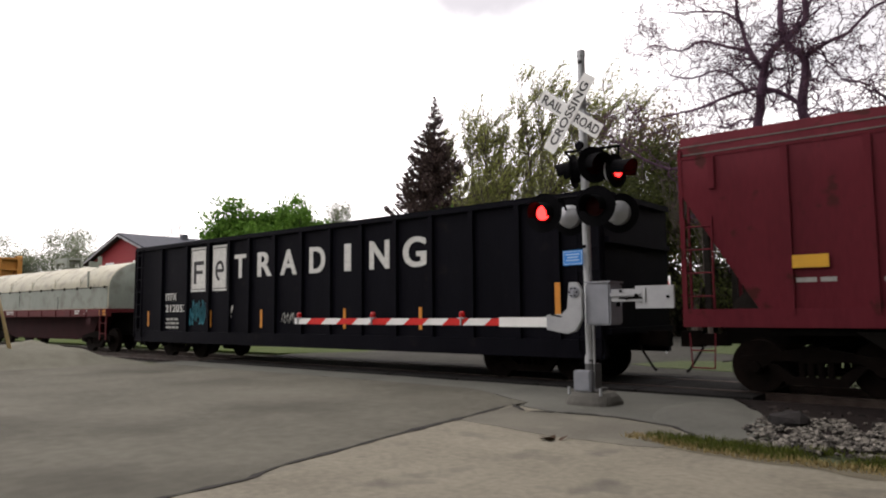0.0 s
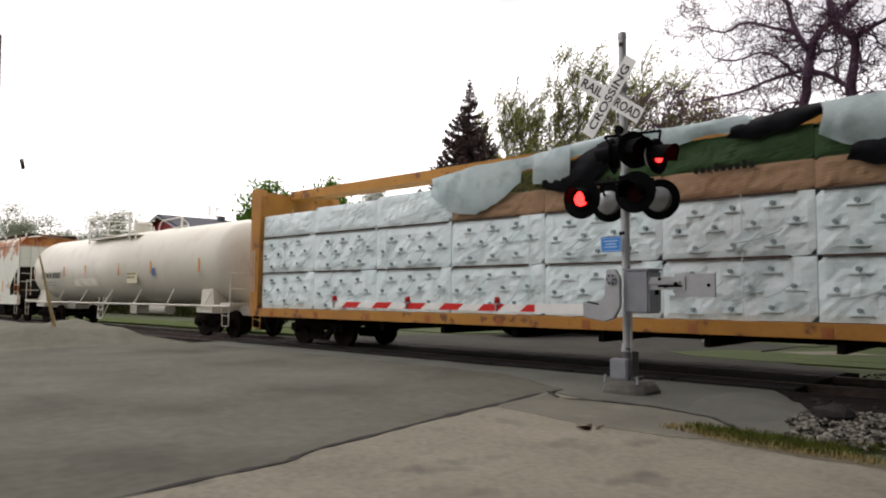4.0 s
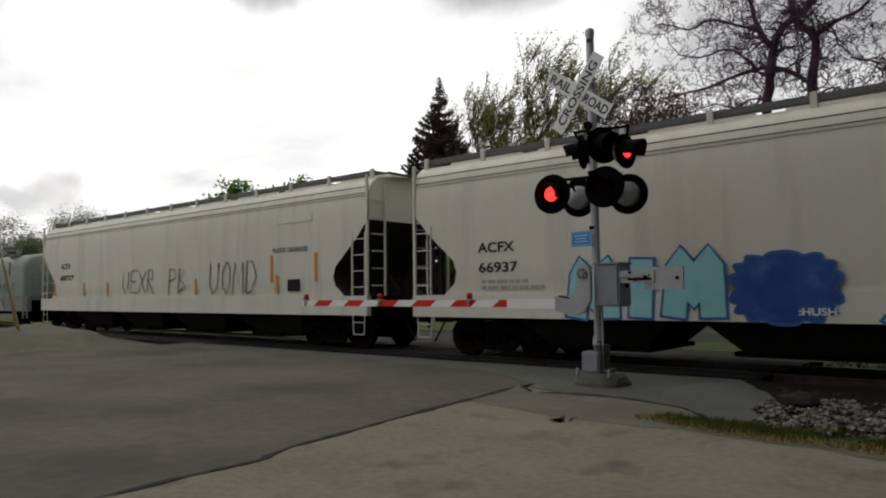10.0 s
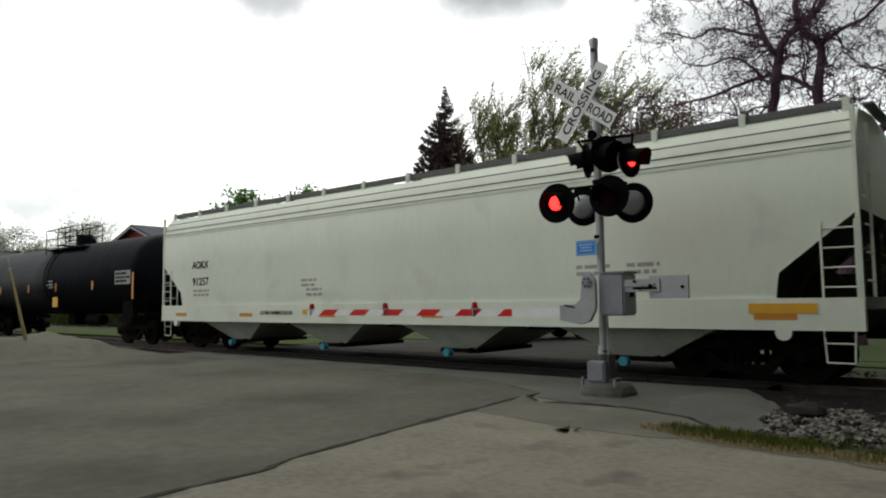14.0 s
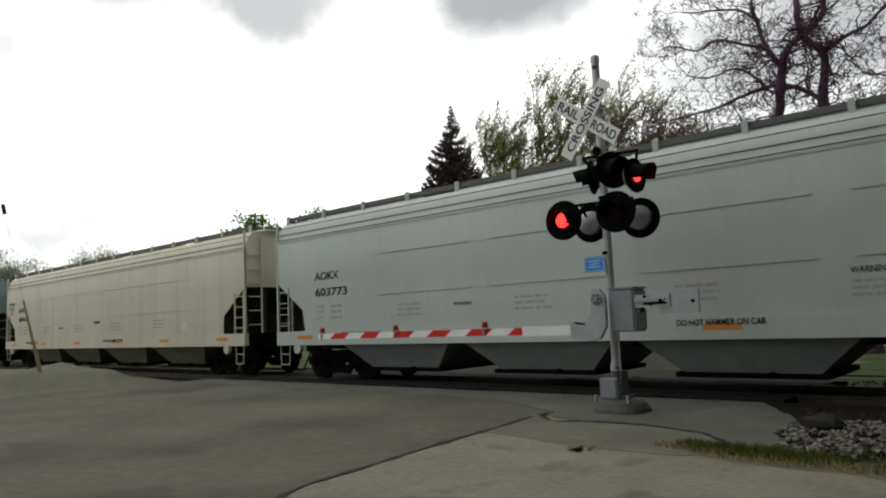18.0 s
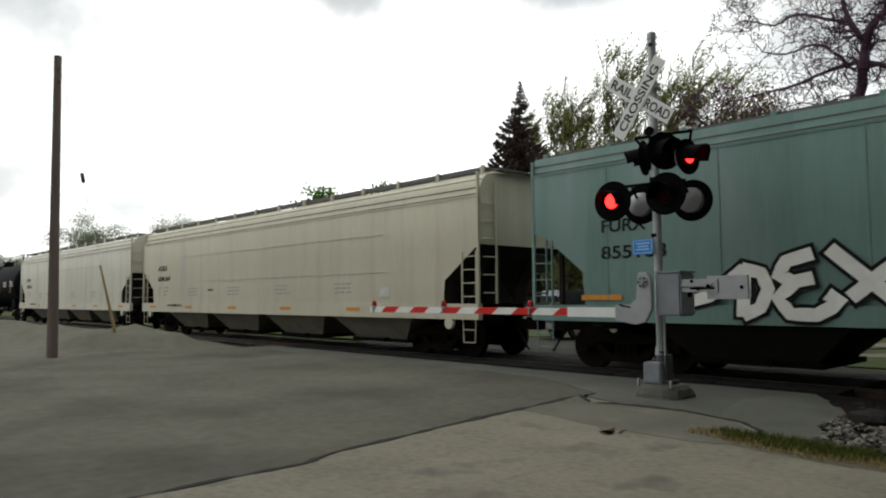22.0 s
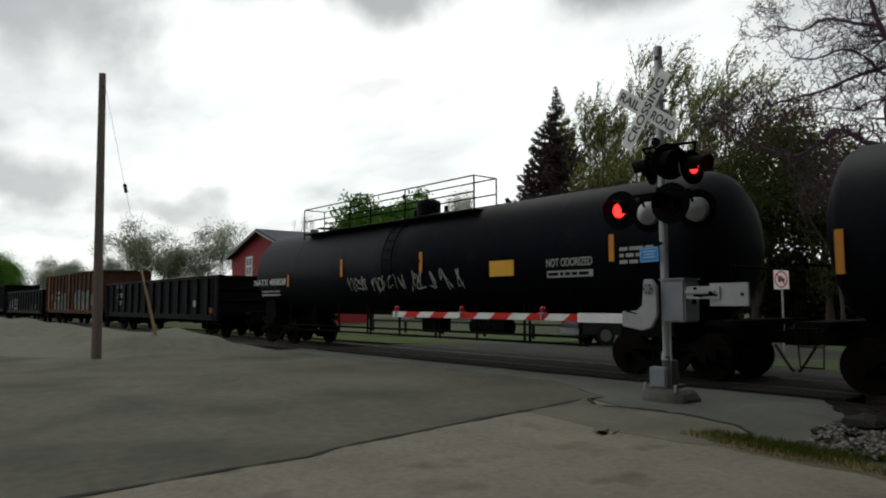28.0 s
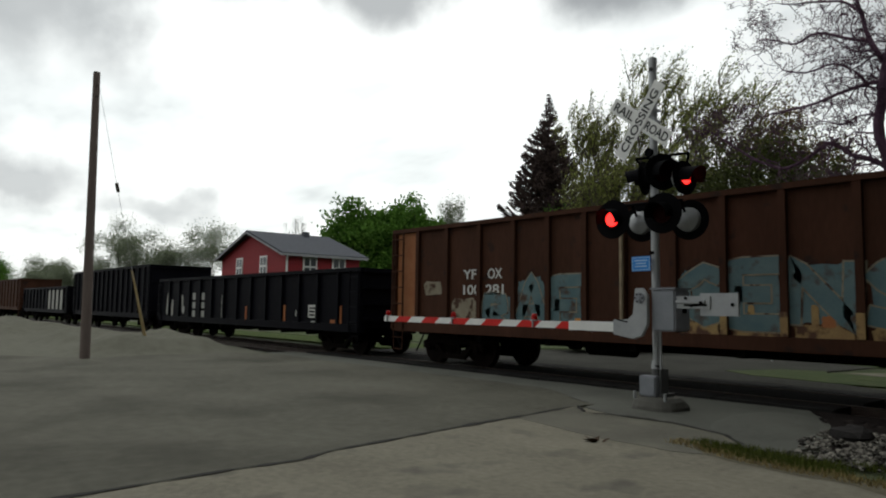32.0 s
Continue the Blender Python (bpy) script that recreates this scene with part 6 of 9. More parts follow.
def bundle(x, z, w, hh, material, name="wrapped_bundle", y0=-1.42, y1=1.42):
    """A sheeted pack of boards, its front crumpled and sagging a little, the sheet's hem uneven."""
    bm = boxes((x + 0.004, x + w - 0.004, y0 + 0.05, y1, z + 0.012, z + hh - 0.008))
    nx, nz = 22, 10
    g = []
    for i in range(nx + 1):
        col = []
        for k in range(nz + 1):
            u, v = i / nx, k / nz
            rim = min(1.0, 14 * min(u, 1 - u), 7 * min(v, 1 - v))
            p = Vector((x + 0.004 + u * (w - 0.008), 0, z + 0.012 + v * (hh - 0.02)))
            dent = 0.03 * noise.noise(p * 1.9) + 0.03 * noise.noise(Vector((p.x * 5 + p.z * 4, 2, p.z * 2.5 - p.x * 2))) + 0.016 * noise.noise(p * 9)
            hem = 0.035 * noise.noise(Vector((p.x * 2.1, 5, z))) * (1 - v) + 0.012 * noise.noise(Vector((p.x * 7, 5, z)))
            col.append(bm.verts.new((p.x, y0 + 0.05 - 0.03 * rim + dent * rim, p.z + hem)))
        g.append(col)
    for i in range(nx):
        for k in range(nz):
            bm.faces.new((g[i][k], g[i + 1][k], g[i + 1][k + 1], g[i][k + 1]))
    return part(name, bm, material, car)


n = 9
bw = (L - 0.84) / n
M_print = mat("printed_dot", (0.17, 0.22, 0.23), (0.26, 0.32, 0.32), scale=9, rough=0.6)
M_printline = mat("printed_line", (0.48, 0.56, 0.57), (0.58, 0.66, 0.66), scale=9, rough=0.6)
dots, lines = B(), B()
for j, v in enumerate((0.2, 0.52, 0.83)):
    for q in range(4 if j % 2 else 3):
        u = (0.10 if j % 2 else 0.22) + q * 0.255
        rod(dots, (u * bw, -1.444, v + 0.03 * q - 0.04), (u * bw, -1.36, v + 0.03 * q - 0.04), 0.04, n=10)
        bx(lines, u * bw - 0.14, u * bw + 0.16, -1.441, -1.36, v + 0.03 * q - 0.12, v + 0.03 * q - 0.102)
dots, lines = mesh_of("printed_dots", dots, M_print), mesh_of("printed_lines", lines, M_printline)
for k in range(n):
    x = -h + 0.42 + k * bw
    for row in range(3 if k < 3 else 2):
        z = 1.02 + row * 1.05
        bundle(x, z, bw, (0.66 + 0.07 * k) if row == 2 else 1.05, M_wrap)
        if row < 2:
            at = Matrix.Translation((x + rng.uniform(-0.06, 0.06), -0.004, z + rng.uniform(-0.05, 0.04)))
            tagged(part("printed_dots", dots, M_print, car, at=at), kind="stuff")
            tagged(part("printed_lines", lines, M_printline, car, at=at), kind="stuff")
        if k >= n - 2 and row < 2:
            patch(car, "green_band", x + bw * 0.80, z + 0.05, bw * 0.18, 0.96, M_wrapg, y=-1.446)
            for q in (0.805, 0.835, 0.87, 0.9, 0.945):
                patch(car, "green_stripe", x + bw * q, z + rng.uniform(0.1, 0.3), 0.022, rng.uniform(0.45, 0.65), M_stripe, y=-1.455)
        # flat grey ribbons draw the shade of creases in the wrap
        for q in range(4):
            fx, fz = x + bw * rng.uniform(0.03, 0.8), z + rng.uniform(0.06, 0.4)
            run, up = rng.uniform(0.25, 0.75), rng.uniform(0.15, 0.45)
            bm = ribbon(B(), [(fx + run * i / 5, fz + up * (i / 5) ** 1.6 + rng.uniform(-0.012, 0.012)) for i in range(6)], rng.uniform(0.012, 0.024), -1.458)
            part("wrap_fold", bm, M_wrapfold, car)
    if k >= 3:
        bundle(x, 3.12, bw, 0.5, M_kraft)
        if k > 3:
            bundle(x, 3.60, bw, 0.54 + 0.04 * (k % 2), M_dgreen)
            for q in range(9):
                patch(car, "wrap_mark", x + bw * 0.25 + q * 0.115, 3.56, 0.075, 0.1 if q not in (3, 7) else 0.15, M_baydark, y=-1.446)
# brown strips painted as the shadow in the gaps between pack rows
M_gap = mat("gap_shadow_brown", (0.05, 0.03, 0.025), (0.09, 0.06, 0.05), scale=5, rough=0.9)
for z in (2.06, 3.11):
    for k in range(n):
        x = -h + 0.42 + k * bw
        part("gap_shade_strip", boxes((x + 0.1, x + bw * rng.uniform(0.75, 0.98), -1.437, -1.37, z - 0.012, z + rng.uniform(0.016, 0.03))), M_gap, car)


def drape(x0, x1, top, low, material, out=0.06):
    """Torn sheet hung over the top edge of the load: heights of its top and of its hem, spread evenly along it."""
    bm, g, nx = B(), [], 18
    for i in range(nx + 1):
        u = i / nx
        x = h + x0 + (x1 - x0) * u
        zt = float(np.interp(u * (len(top) - 1), range(len(top)), top)) + 0.03 * noise.noise(Vector((x * 3, 1, 0)))
        zl = float(np.interp(u * (len(low) - 1), range(len(low)), low)) + 0.05 * noise.noise(Vector((x * 4, 2, 0)))
        col = [bm.verts.new((x, -0.9, zt - 0.02))]
        for k in range(8):
            q = k / 7
            fold = 0.05 * noise.noise(Vector((x * 4.5 + q, q * 2.0, x0))) + 0.025 * noise.noise(Vector((x * 11, q * 4, x0)))
            col.append(bm.verts.new((x + 0.05 * math.sin(q * 4 + u * 6), -1.45 - out * (0.5 + 0.8 * math.sin(q * math.pi)) - 0.8 * abs(fold), zt + (zl - zt) * q)))
        g.append(col)
    for i in range(nx):
        for k in range(8):
            bm.faces.new((g[i][k], g[i + 1][k], g[i + 1][k + 1], g[i][k + 1]))
    bmesh.ops.solidify(bm, geom=list(bm.faces), thickness=0.01)
    part("loose_tarp", bm, material, car, "torn black sheet hanging over the load" if material is M_tarp else "torn white sheet hanging over the load", smooth=True)


drape(-15.8, -13.3, (4.15, 4.3, 4.32), (3.75, 3.3, 3.2, 3.45, 3.8), M_wrap)
drape(-13.4, -10.7, (4.3, 4.45, 4.5), (4.0, 4.15, 4.2, 4.3), M_wrap, 0.05)
drape(-12.95, -12.1, (4.35, 4.42), (3.75, 3.62, 3.75), M_wrap, 0.14)
drape(-12.75, -10.8, (3.95, 4.1, 4.4, 4.5), (3.62, 3.48, 3.55, 4.0, 4.3), M_tarp, 0.09)
drape(-10.8, -8.8, (4.46, 4.44, 4.46), (4.2, 4.05, 4.22, 4.12), M_wrap, 0.06)
drape(-9.1, -7.6, (4.3, 4.42, 4.46), (4.1, 4.02, 4.12, 4.3), M_tarp, 0.08)
drape(-7.7, -6.45, (4.44, 4.48), (3.95, 3.7, 3.72, 4.05), M_wrap, 0.16)
drape(-7.35, -5.6, (3.8, 4.05, 4.42, 4.46), (3.5, 3.38, 3.4, 3.75, 4.2), M_tarp, 0.09)
drape(-5.65, -4.6, (4.44, 4.38), (4.1, 4.05, 4.18), M_wrap, 0.06)
drape(-4.75, -3.4, (4.34, 4.38), (4.12, 4.05, 4.2, 4.3), M_tarp, 0.06)
drape(-3.0, -2.1, (4.2, 4.36), (4.1, 3.92, 3.88, 3.9), M_wrap, 0.12)
drape(-2.45, -1.1, (4.28, 4.34, 4.28), (3.85, 3.6, 3.5, 3.48, 3.5), M_tarp, 0.1)
drape(-1.25, -0.75, (4.34, 4.38), (4.18, 4.22), M_wrap, 0.05)
for k in range(10):
    patch(car, "strap", -h + 1.6 + k * 2.1, 1.02, 0.015, 2.1, M_printline, y=-1.452)
for k in range(11):
    patch(car, "stake_pocket", -h + 1.0 + k * 2.05, 0.80, 0.16, 0.16, M_rust, y=-1.505)
cars.append(car)

# cream tank car
car, h, sy = tank_car(-118.6, -100.2, "long cream tank car with stencilled marks and orange reflectors", M_tankw, M_tankw, radius=1.47, zc=2.52, side_rail=True, walk_len=4.4, walk_off=-0.45)
lettering(car, "DOWX 49365", -7.03, sy(2.3) - 0.02, 2.14, 0.25, M_blet, width=2.2)
bars(car, -6.9, 1.92, 1.7, 2, M_glet, y=sy(2.1) - 0.01, seed=11)
for x in (-7.98, -4.42, -2.11, 1.09, 3.79, 7.2):
    patch(car, "reflector", x, 2.18, 0.10, 0.46, M_orange, y=sy(2.6) - 0.002)
patch(car, "notice_panel", 1.87, 1.85, 0.86, 0.48, mat("faint_yellow_panel", (0.57, 0.53, 0.36), (0.59, 0.56, 0.43), scale=4, rough=0.6), y=sy(2.2) - 0.002, label="faded yellow notice panel")
bars(car, 1.9, 2.17, 0.8, 2, mat("olive_stencil", (0.22, 0.20, 0.09), rough=0.8), y=sy(2.2) - 0.02, seed=12, h=0.07, gapz=0.14)
patch(car, "blue_plate", 3.95, 2.1, 0.2, 0.28, M_dblue, y=sy(2.4) - 0.002)
M_stain = mat("faint_yellow_stain", (0.57, 0.545, 0.43), (0.575, 0.55, 0.46), scale=3, rough=0.5, spots=(0.58, 0.56, 0.485), sscale=3.5, sramp=(0.42, 0.6))
bm = B()
for k in range(4):
    ribbon(bm, [(-3.6 + 0.1 * k + 0.25 * i, 1.8 + 0.08 * k + 0.03 * math.sin(i * 1.7 + k)) for i in range(11)], 0.07, lambda q: sy(q) - 0.006)
tagged(part("paint_stain", bm, M_stain, car), kind="stuff")
bm = B()
for x in (-0.55, -0.12):
    rod(bm, (x, -1.46, 1.3), (x - 0.05, -1.5, 0.42), 0.02, n=6)
    rod(bm, (x + 0.1, -1.2, 1.3), (x - 0.05, -1.5, 0.42), 0.02, n=6)
for z in (0.44, 0.8):
    rod(bm, (-0.6, -1.5, z), (-0.17, -1.5, z), 0.018, n=6)
part("hanging_step", bm, M_tankw, car)

# rust-stained white hopper
car, h, sy = covered_hopper(-99.38, -79.12, "white covered hopper with streaks of orange rust and a roof walk", M_rusty, M_rusty, M_baydark, bays=3, cut=((2.78, 0.0), (2.45, 0.45), (2.0, 1.05), (1.8, 1.22), (1.25, 1.3)), round_side=True, roof=4.4, groove=3.85, walk_mat=M_brown)
lettering(car, "ECUX", -8.13, sy(2.5) - 0.01, 2.46, 0.24, M_blet, width=0.85)
lettering(car, "881002", -8.12, sy(2.2) - 0.01, 2.05, 0.24, M_blet, width=1.15)
bars(car, -8.1, 1.75, 1.8, 2, M_glet, y=-1.545, seed=22)
for x in (-8.46, -5.79, 0.08, 3.9, h - 2.4):
    patch(car, "reflector", x, 1.5, 0.12, 0.62, M_orange, y=-1.55)

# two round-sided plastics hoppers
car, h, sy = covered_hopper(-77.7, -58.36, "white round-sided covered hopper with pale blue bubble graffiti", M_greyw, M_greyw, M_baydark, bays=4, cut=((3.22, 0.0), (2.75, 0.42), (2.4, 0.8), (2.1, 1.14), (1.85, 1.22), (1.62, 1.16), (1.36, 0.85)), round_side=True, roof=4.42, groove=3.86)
body = set(car.children)
lettering(car, "ACFX", -8.06, sy(2.3) - 0.01, 2.25, 0.2, M_blet, width=0.9)
lettering(car, "66937", -8.06, sy(1.9) - 0.01, 1.83, 0.2, M_blet, width=0.95)
bars(car, -8.0, 1.6, 1.6, 2, M_glet, y=-1.535, seed=31)
spray_word(car, "MIM", -5.8, 0.95, 2.75, 0.98, M_cyan, M_dblue, 0.40, 0.045, lambda z: -1.588, 32)
def cloud(x, z, rx, rz, material, y, name, seed):
    """A sprayed cloud with a scalloped edge."""
    rng = random.Random(seed)
    rim = []
    for k in range(96):
        a = math.tau * k / 96
        puff = 0.88 + 0.12 * abs(math.sin(7 * a + 0.6 * math.sin(2 * a))) + rng.uniform(-0.008, 0.008)
        rim.append((x + rx * puff * math.copysign(abs(math.cos(a)) ** 0.7, math.cos(a)), z + rz * puff * math.copysign(abs(math.sin(a)) ** 0.7, math.sin(a))))
    part(name, slab(B(), rim, y, y + 0.003), material, car)


M_deepblue = mat("deep_blue_spray", (0.012, 0.045, 0.21), (0.03, 0.09, 0.30), scale=2.2, rough=0.65, spots=(0.05, 0.14, 0.36), sscale=2.5, sramp=(0.55, 0.75))
cloud(-2.25, 1.42, 0.84, 0.60, M_dblue, -1.590, "graffiti_line", 33)
cloud(-2.25, 1.42, 0.79, 0.55, M_deepblue, -1.593, "graffiti_fill", 33)
lettering(car, ":HUSH:", -2.05, -1.598, 1.0, 0.11, M_spray, width=0.55)
spray_word(car, "JENCY", -0.85, 0.93, 4.5, 1.0, M_cyan, M_dblue, 0.38, 0.045, lambda z: -1.588, 34)
lettering(car, "POLYETHYLENE", 5.8, sy(2.4) - 0.01, 2.34, 0.17, M_blet, width=1.92)
bars(car, 6.2, 2.18, 1.55, 4, M_blet, y=-1.56, seed=35, h=0.05, gapz=0.1)
scrawl(car, 5.37, 1.6, 0.55, 0.6, M_pink, y=lambda z: -1.555, seed=36, letters=4, stroke=0.035)
patch(car, "graffiti_blot", 7.34, 1.02, 0.36, 0.17, M_pink, y=-1.58)
for x in (7.85, 4.37):
    patch(car, "reflector", x, 1.42, 0.11, 0.92 if x > 6 else 0.45, M_orange, y=-1.56)
bars(car, 8.1, 1.15, 0.5, 3, M_glet, y=-1.585, seed=37, h=0.05, gapz=0.09)
slide(car, body, 0.2)

car, h, sy = covered_hopper(-56.9, -37.85, "dirty white round-sided covered hopper with thin black tags", M_greyw, M_greyw, M_baydark, bays=4, cut=((3.22, 0.0), (2.75, 0.42), (2.4, 0.8), (2.1, 1.14), (1.85, 1.22), (1.62, 1.16), (1.36, 0.85)), round_side=True, roof=4.42, groove=3.86)
lettering(car, "ACFX", -7.69, sy(2.6) - 0.01, 2.53, 0.22, M_blet, width=0.85)
lettering(car, "68727", -7.76, sy(2.2) - 0.01, 2.08, 0.2, M_blet, width=1.2)
M_thinspray = mat("thin_grey_spray", (0.05, 0.05, 0.05), (0.16, 0.155, 0.14), scale=5, rough=0.7)
for word, x, w, z0, z1 in (("UEXR", -2.65, 2.25, 1.55, 2.3), ("PB", 0.38, 1.2, 1.5, 2.3), ("UOMD", 2.78, 2.4, 1.45, 2.4)):
    bm = B()
    for k, ch in enumerate(word):
        lw = w / len(word)
        for q in STROKES[ch]:
            pts = [(x + (k + u * 0.85) * lw + 0.08 * v, z0 + v * (z1 - z0) + 0.05 * math.sin(3 * k)) for u, v in q]
            ribbon(bm, pts, 0.035, -1.562)
            ribbon(bm, [(p + 0.05, r - 0.04) for p, r in pts], 0.014, -1.563)
    tagged(part("graffiti", bm, M_thinspray, car), kind="stuff")
for x in (-8.31, -5.69, -3.8, 2.0, 6.0):
    patch(car, "reflector", x, 1.45, 0.11, 0.5, M_orange, y=-1.556)
lettering(car, "PLASTIC GRANULES", 5.88, sy(2.6) - 0.01, 2.56, 0.13, M_thinspray, width=1.45)
patch(car, "pale_patch", 6.1, 3.35, 1.4, 0.2, mat("pale_repaint", (0.66, 0.655, 0.60), (0.60, 0.59, 0.53), scale=4, rough=0.6), y=sy(3.4) - 0.012)
patch(car, "placard", 6.52, 1.5, 0.5, 0.32, M_blet, y=-1.556)
for x in (5.78, 7.6):
    patch(car, "reflector", x, 1.75, 0.11, 0.75, M_orange, y=-1.556)

# coil car with grey-green hoods
car, h, sy = coil_car(-36.4, -22.3, "coil car with grey-green rounded hoods and a grey frame", M_grnhood, mat("grey_green_frame", (0.20, 0.21, 0.18), (0.14, 0.15, 0.13), scale=1.5, rough=0.65, spots=(0.14, 0.09, 0.06), sscale=2.5), z_deck=1.5, sill_z=(0.82, 1.4))
lettering(car, "NOKL 385648", -4.06, -1.585, 0.98, 0.24, M_blet, width=2.25)
patch(car, "placard", -5.72, 1.75, 1.0, 0.13, M_yellow, y=-1.465)
patch(car, "stencil_panel", -6.45, 0.95, 0.9, 0.26, M_faded, y=-1.553)
patch(car, "reflector", -0.04, 1.01, 0.5, 0.11, M_orange, y=-1.555)
patch(car, "reflector", 1.9, 1.02, 0.45, 0.12, M_orange, y=-1.555)
scrawl(car, 1.2, 0.84, 3.2, 0.5, M_spray, y=-1.555, seed=51, letters=6, stroke=0.05)
scrawl(car, 3.29, 1.7, 1.8, 0.4, mat("dark_green_spray", (0.03, 0.08, 0.055), rough=0.7), y=-1.462, seed=52, letters=5, stroke=0.03)
patch(car, "white_label", 0.8, 0.93, 0.25, 0.11, M_wlet, y=-1.555)

# clean pale hopper
car, h, sy = covered_hopper(-20.87, -1.12, "clean pale greenish-white covered hopper with four bays", M_greenw, M_greenw, mat("pale_green_bay", (0.50, 0.52, 0.45), (0.38, 0.39, 0.34), scale=2, rough=0.7), bays=4, cut=((2.72, 0.0), (1.8, 1.12), (1.4, 1.18)), roof=4.4, groove=3.70, sill=(0.9, 1.4), bay_w=0.9, bay_span=16.6, bay_foot=0.22)
lettering(car, "AOKX", -8.09, sy(2.5) - 0.008, 2.56, 0.22, M_blet, width=0.92)
lettering(car, "91257", -8.07, sy(2.1) - 0.008, 2.03, 0.23, M_blet, width=0.9)
bars(car, -8.02, 1.82, 1.0, 2, M_glet, y=-1.55, seed=61)
lettering(car, "DO NOT HAMMER ON CAR", -4.5, -1.588, 1.12, 0.1, M_blet, width=1.4)
for k, (x, z) in enumerate(((h - 4.6, 2.0), (h - 3.6, 2.0), (-h + 7.1, 2.0), (-h + 7.3, 1.75))):
    bars(car, x, z, 0.7, 2, M_glet, y=-1.55, seed=62 + k)
patch(car, "yellow_mark", -2.67, 1.13, 0.5, 0.13, M_yellow, y=-1.588)
patch(car, "yellow_mark", h - 1.57, 1.16, 0.97, 0.16, M_yellow, y=-1.588)
for x in (-h + 0.9, h - 1.08):
    part("jacking_eye", rod(B(), (x, -1.6, 0.86), (x, -1.5, 0.86), 0.12, n=14), M_greenw, car)
for k in range(4):
    x = -6.45 + k * 4.15
    part("gate_crank", rod(B(), (x, -1.25, 0.27), (x, -1.1, 0.27), 0.09, n=10), mat("blue_crank", (0.05, 0.3, 0.4), rough=0.5), car)

# black tank car
car, h, sy = tank_car(0.15, 17.55, "glossy black tank car with orange reflectors and a top platform", M_tankb, M_under, radius=1.52, zc=2.6, dome=0.45, walk_len=3.6, walk_off=0.5)
lettering(car, "CBTX 711009", -7.9, sy(2.1) - 0.03, 1.98, 0.2, M_glet, width=2.3)
for x in (-8.0, -5.08, -1.71, 1.2, 4.56):
    patch(car, "reflector", x, 2.05, 0.13, 0.45, M_orange, y=sy(2.3) - 0.002)
patch(car, "reflector", 7.82, 1.66, 0.13, 0.95, M_orange, y=sy(2.4) - 0.03)
patch(car, "placard", 0.7, 1.4, 0.5, 0.42, M_yellow, y=sy(1.9) - 0.03)
patch(car, "stencil_panel", 6.52, 2.2, 1.15, 0.5, M_glet, y=sy(2.6) - 0.004)
bars(car, 6.6, 2.55, 1.0, 3, M_tankb, y=sy(2.6) - 0.012, seed=71, h=0.09, gapz=0.14)
bars(car, 0.6, 2.45, 0.5, 3, M_glet, y=sy(2.6) - 0.012, seed=72)
bars(car, 0.4, 2.3, 0.6, 1, M_glet, y=sy(2.4) - 0.012, seed=73)


def long_hopper(u0, u1, label, body, number, bay, roof=4.5, seed=0):
    """Long four-bay hopper of the leased series, with its number at the rear end of the side."""
    car, h, sy = covered_hopper(u0, u1, label, body, body, bay, bays=4, cut=((2.7, 0.0), (1.88, 1.12), (1.28, 1.18)), roof=roof, groove=3.84, sill=(0.95, 1.32))
    if number:
        lettering(car, "AOKX", -h + 1.65, sy(2.6) - 0.008, 2.66, 0.2, M_blet, width=0.95)
        lettering(car, number, -h + 1.65, sy(2.2) - 0.008, 2.23, 0.2, M_blet, width=1.23)
    for k, line in enumerate(("LD LMT", "LT WT", "CU FT")):
        lettering(car, line, -h + 1.65, -1.553, 1.92 - 0.15 * k, 0.075, M_glet)
        bars(car, -h + 2.25, 1.92 - 0.15 * k, 0.5, 1, M_glet, y=-1.55, seed=seed + 1 + k)
    for k in range(4):
        x = -h + 4.6 + k * 3.3
        bars(car, x, 1.85, 0.9, 3, M_glet, y=-1.55, seed=seed + 5 + k, h=0.05, gapz=0.12)
        part("panel_seam", boxes((x - 0.6, x + 2.2, -1.566, -1.54, 2.15, 2.175)), body, car)
        part("panel_seam", boxes((x - 0.6, x + 2.2, -1.566, -1.54, 3.15, 3.175)), body, car)
    lettering(car, "WARNING", -h + 6.3, -1.553, 1.78, 0.07, M_blet, width=0.5)
    lettering(car, "DO NOT HAMMER ON CAR", -h + 2.7, -1.588, 1.18, 0.09, M_blet, width=1.4)
    for x in (-h + 0.9, h - 0.95):
        part("jacking_eye", rod(B(), (x, -1.6, 0.86), (x, -1.5, 0.86), 0.14, n=14), body, car)
    patch(car, "white_label", h - 3.6, 1.5, 0.4, 0.25, M_wlet, y=-1.552)
    return car, h, sy


car, h, sy = long_hopper(19.05, 39.32, "pale grey long covered hopper with four discharge bays", M_coolw, "603773", mat("pale_grey_bay", (0.30, 0.32, 0.31), (0.22, 0.235, 0.23), scale=2, rough=0.7), seed=80)
lettering(car, "WARNING", 3.67, -1.553, 1.9, 0.1, M_blet, width=0.52)
bars(car, 3.67, 1.76, 0.52, 3, M_glet, y=-1.55, seed=88, h=0.045, gapz=0.1)
lettering(car, "DO NOT HAMMER ON CAR", 1.05, -1.588, 1.19, 0.1, M_blet, width=1.42)
car, h, sy = long_hopper(40.87, 60.9, "tan-white long covered hopper with a dark roof walk", M_tanw, "604163", M_hopbay, seed=90)
lettering(car, "WARNING", -0.25, -1.553, 1.9, 0.1, M_blet, width=0.52)
lettering(car, "DO NOT HAMMER ON CAR", 0.7, -1.588, 1.17, 0.1, M_blet, width=1.6)
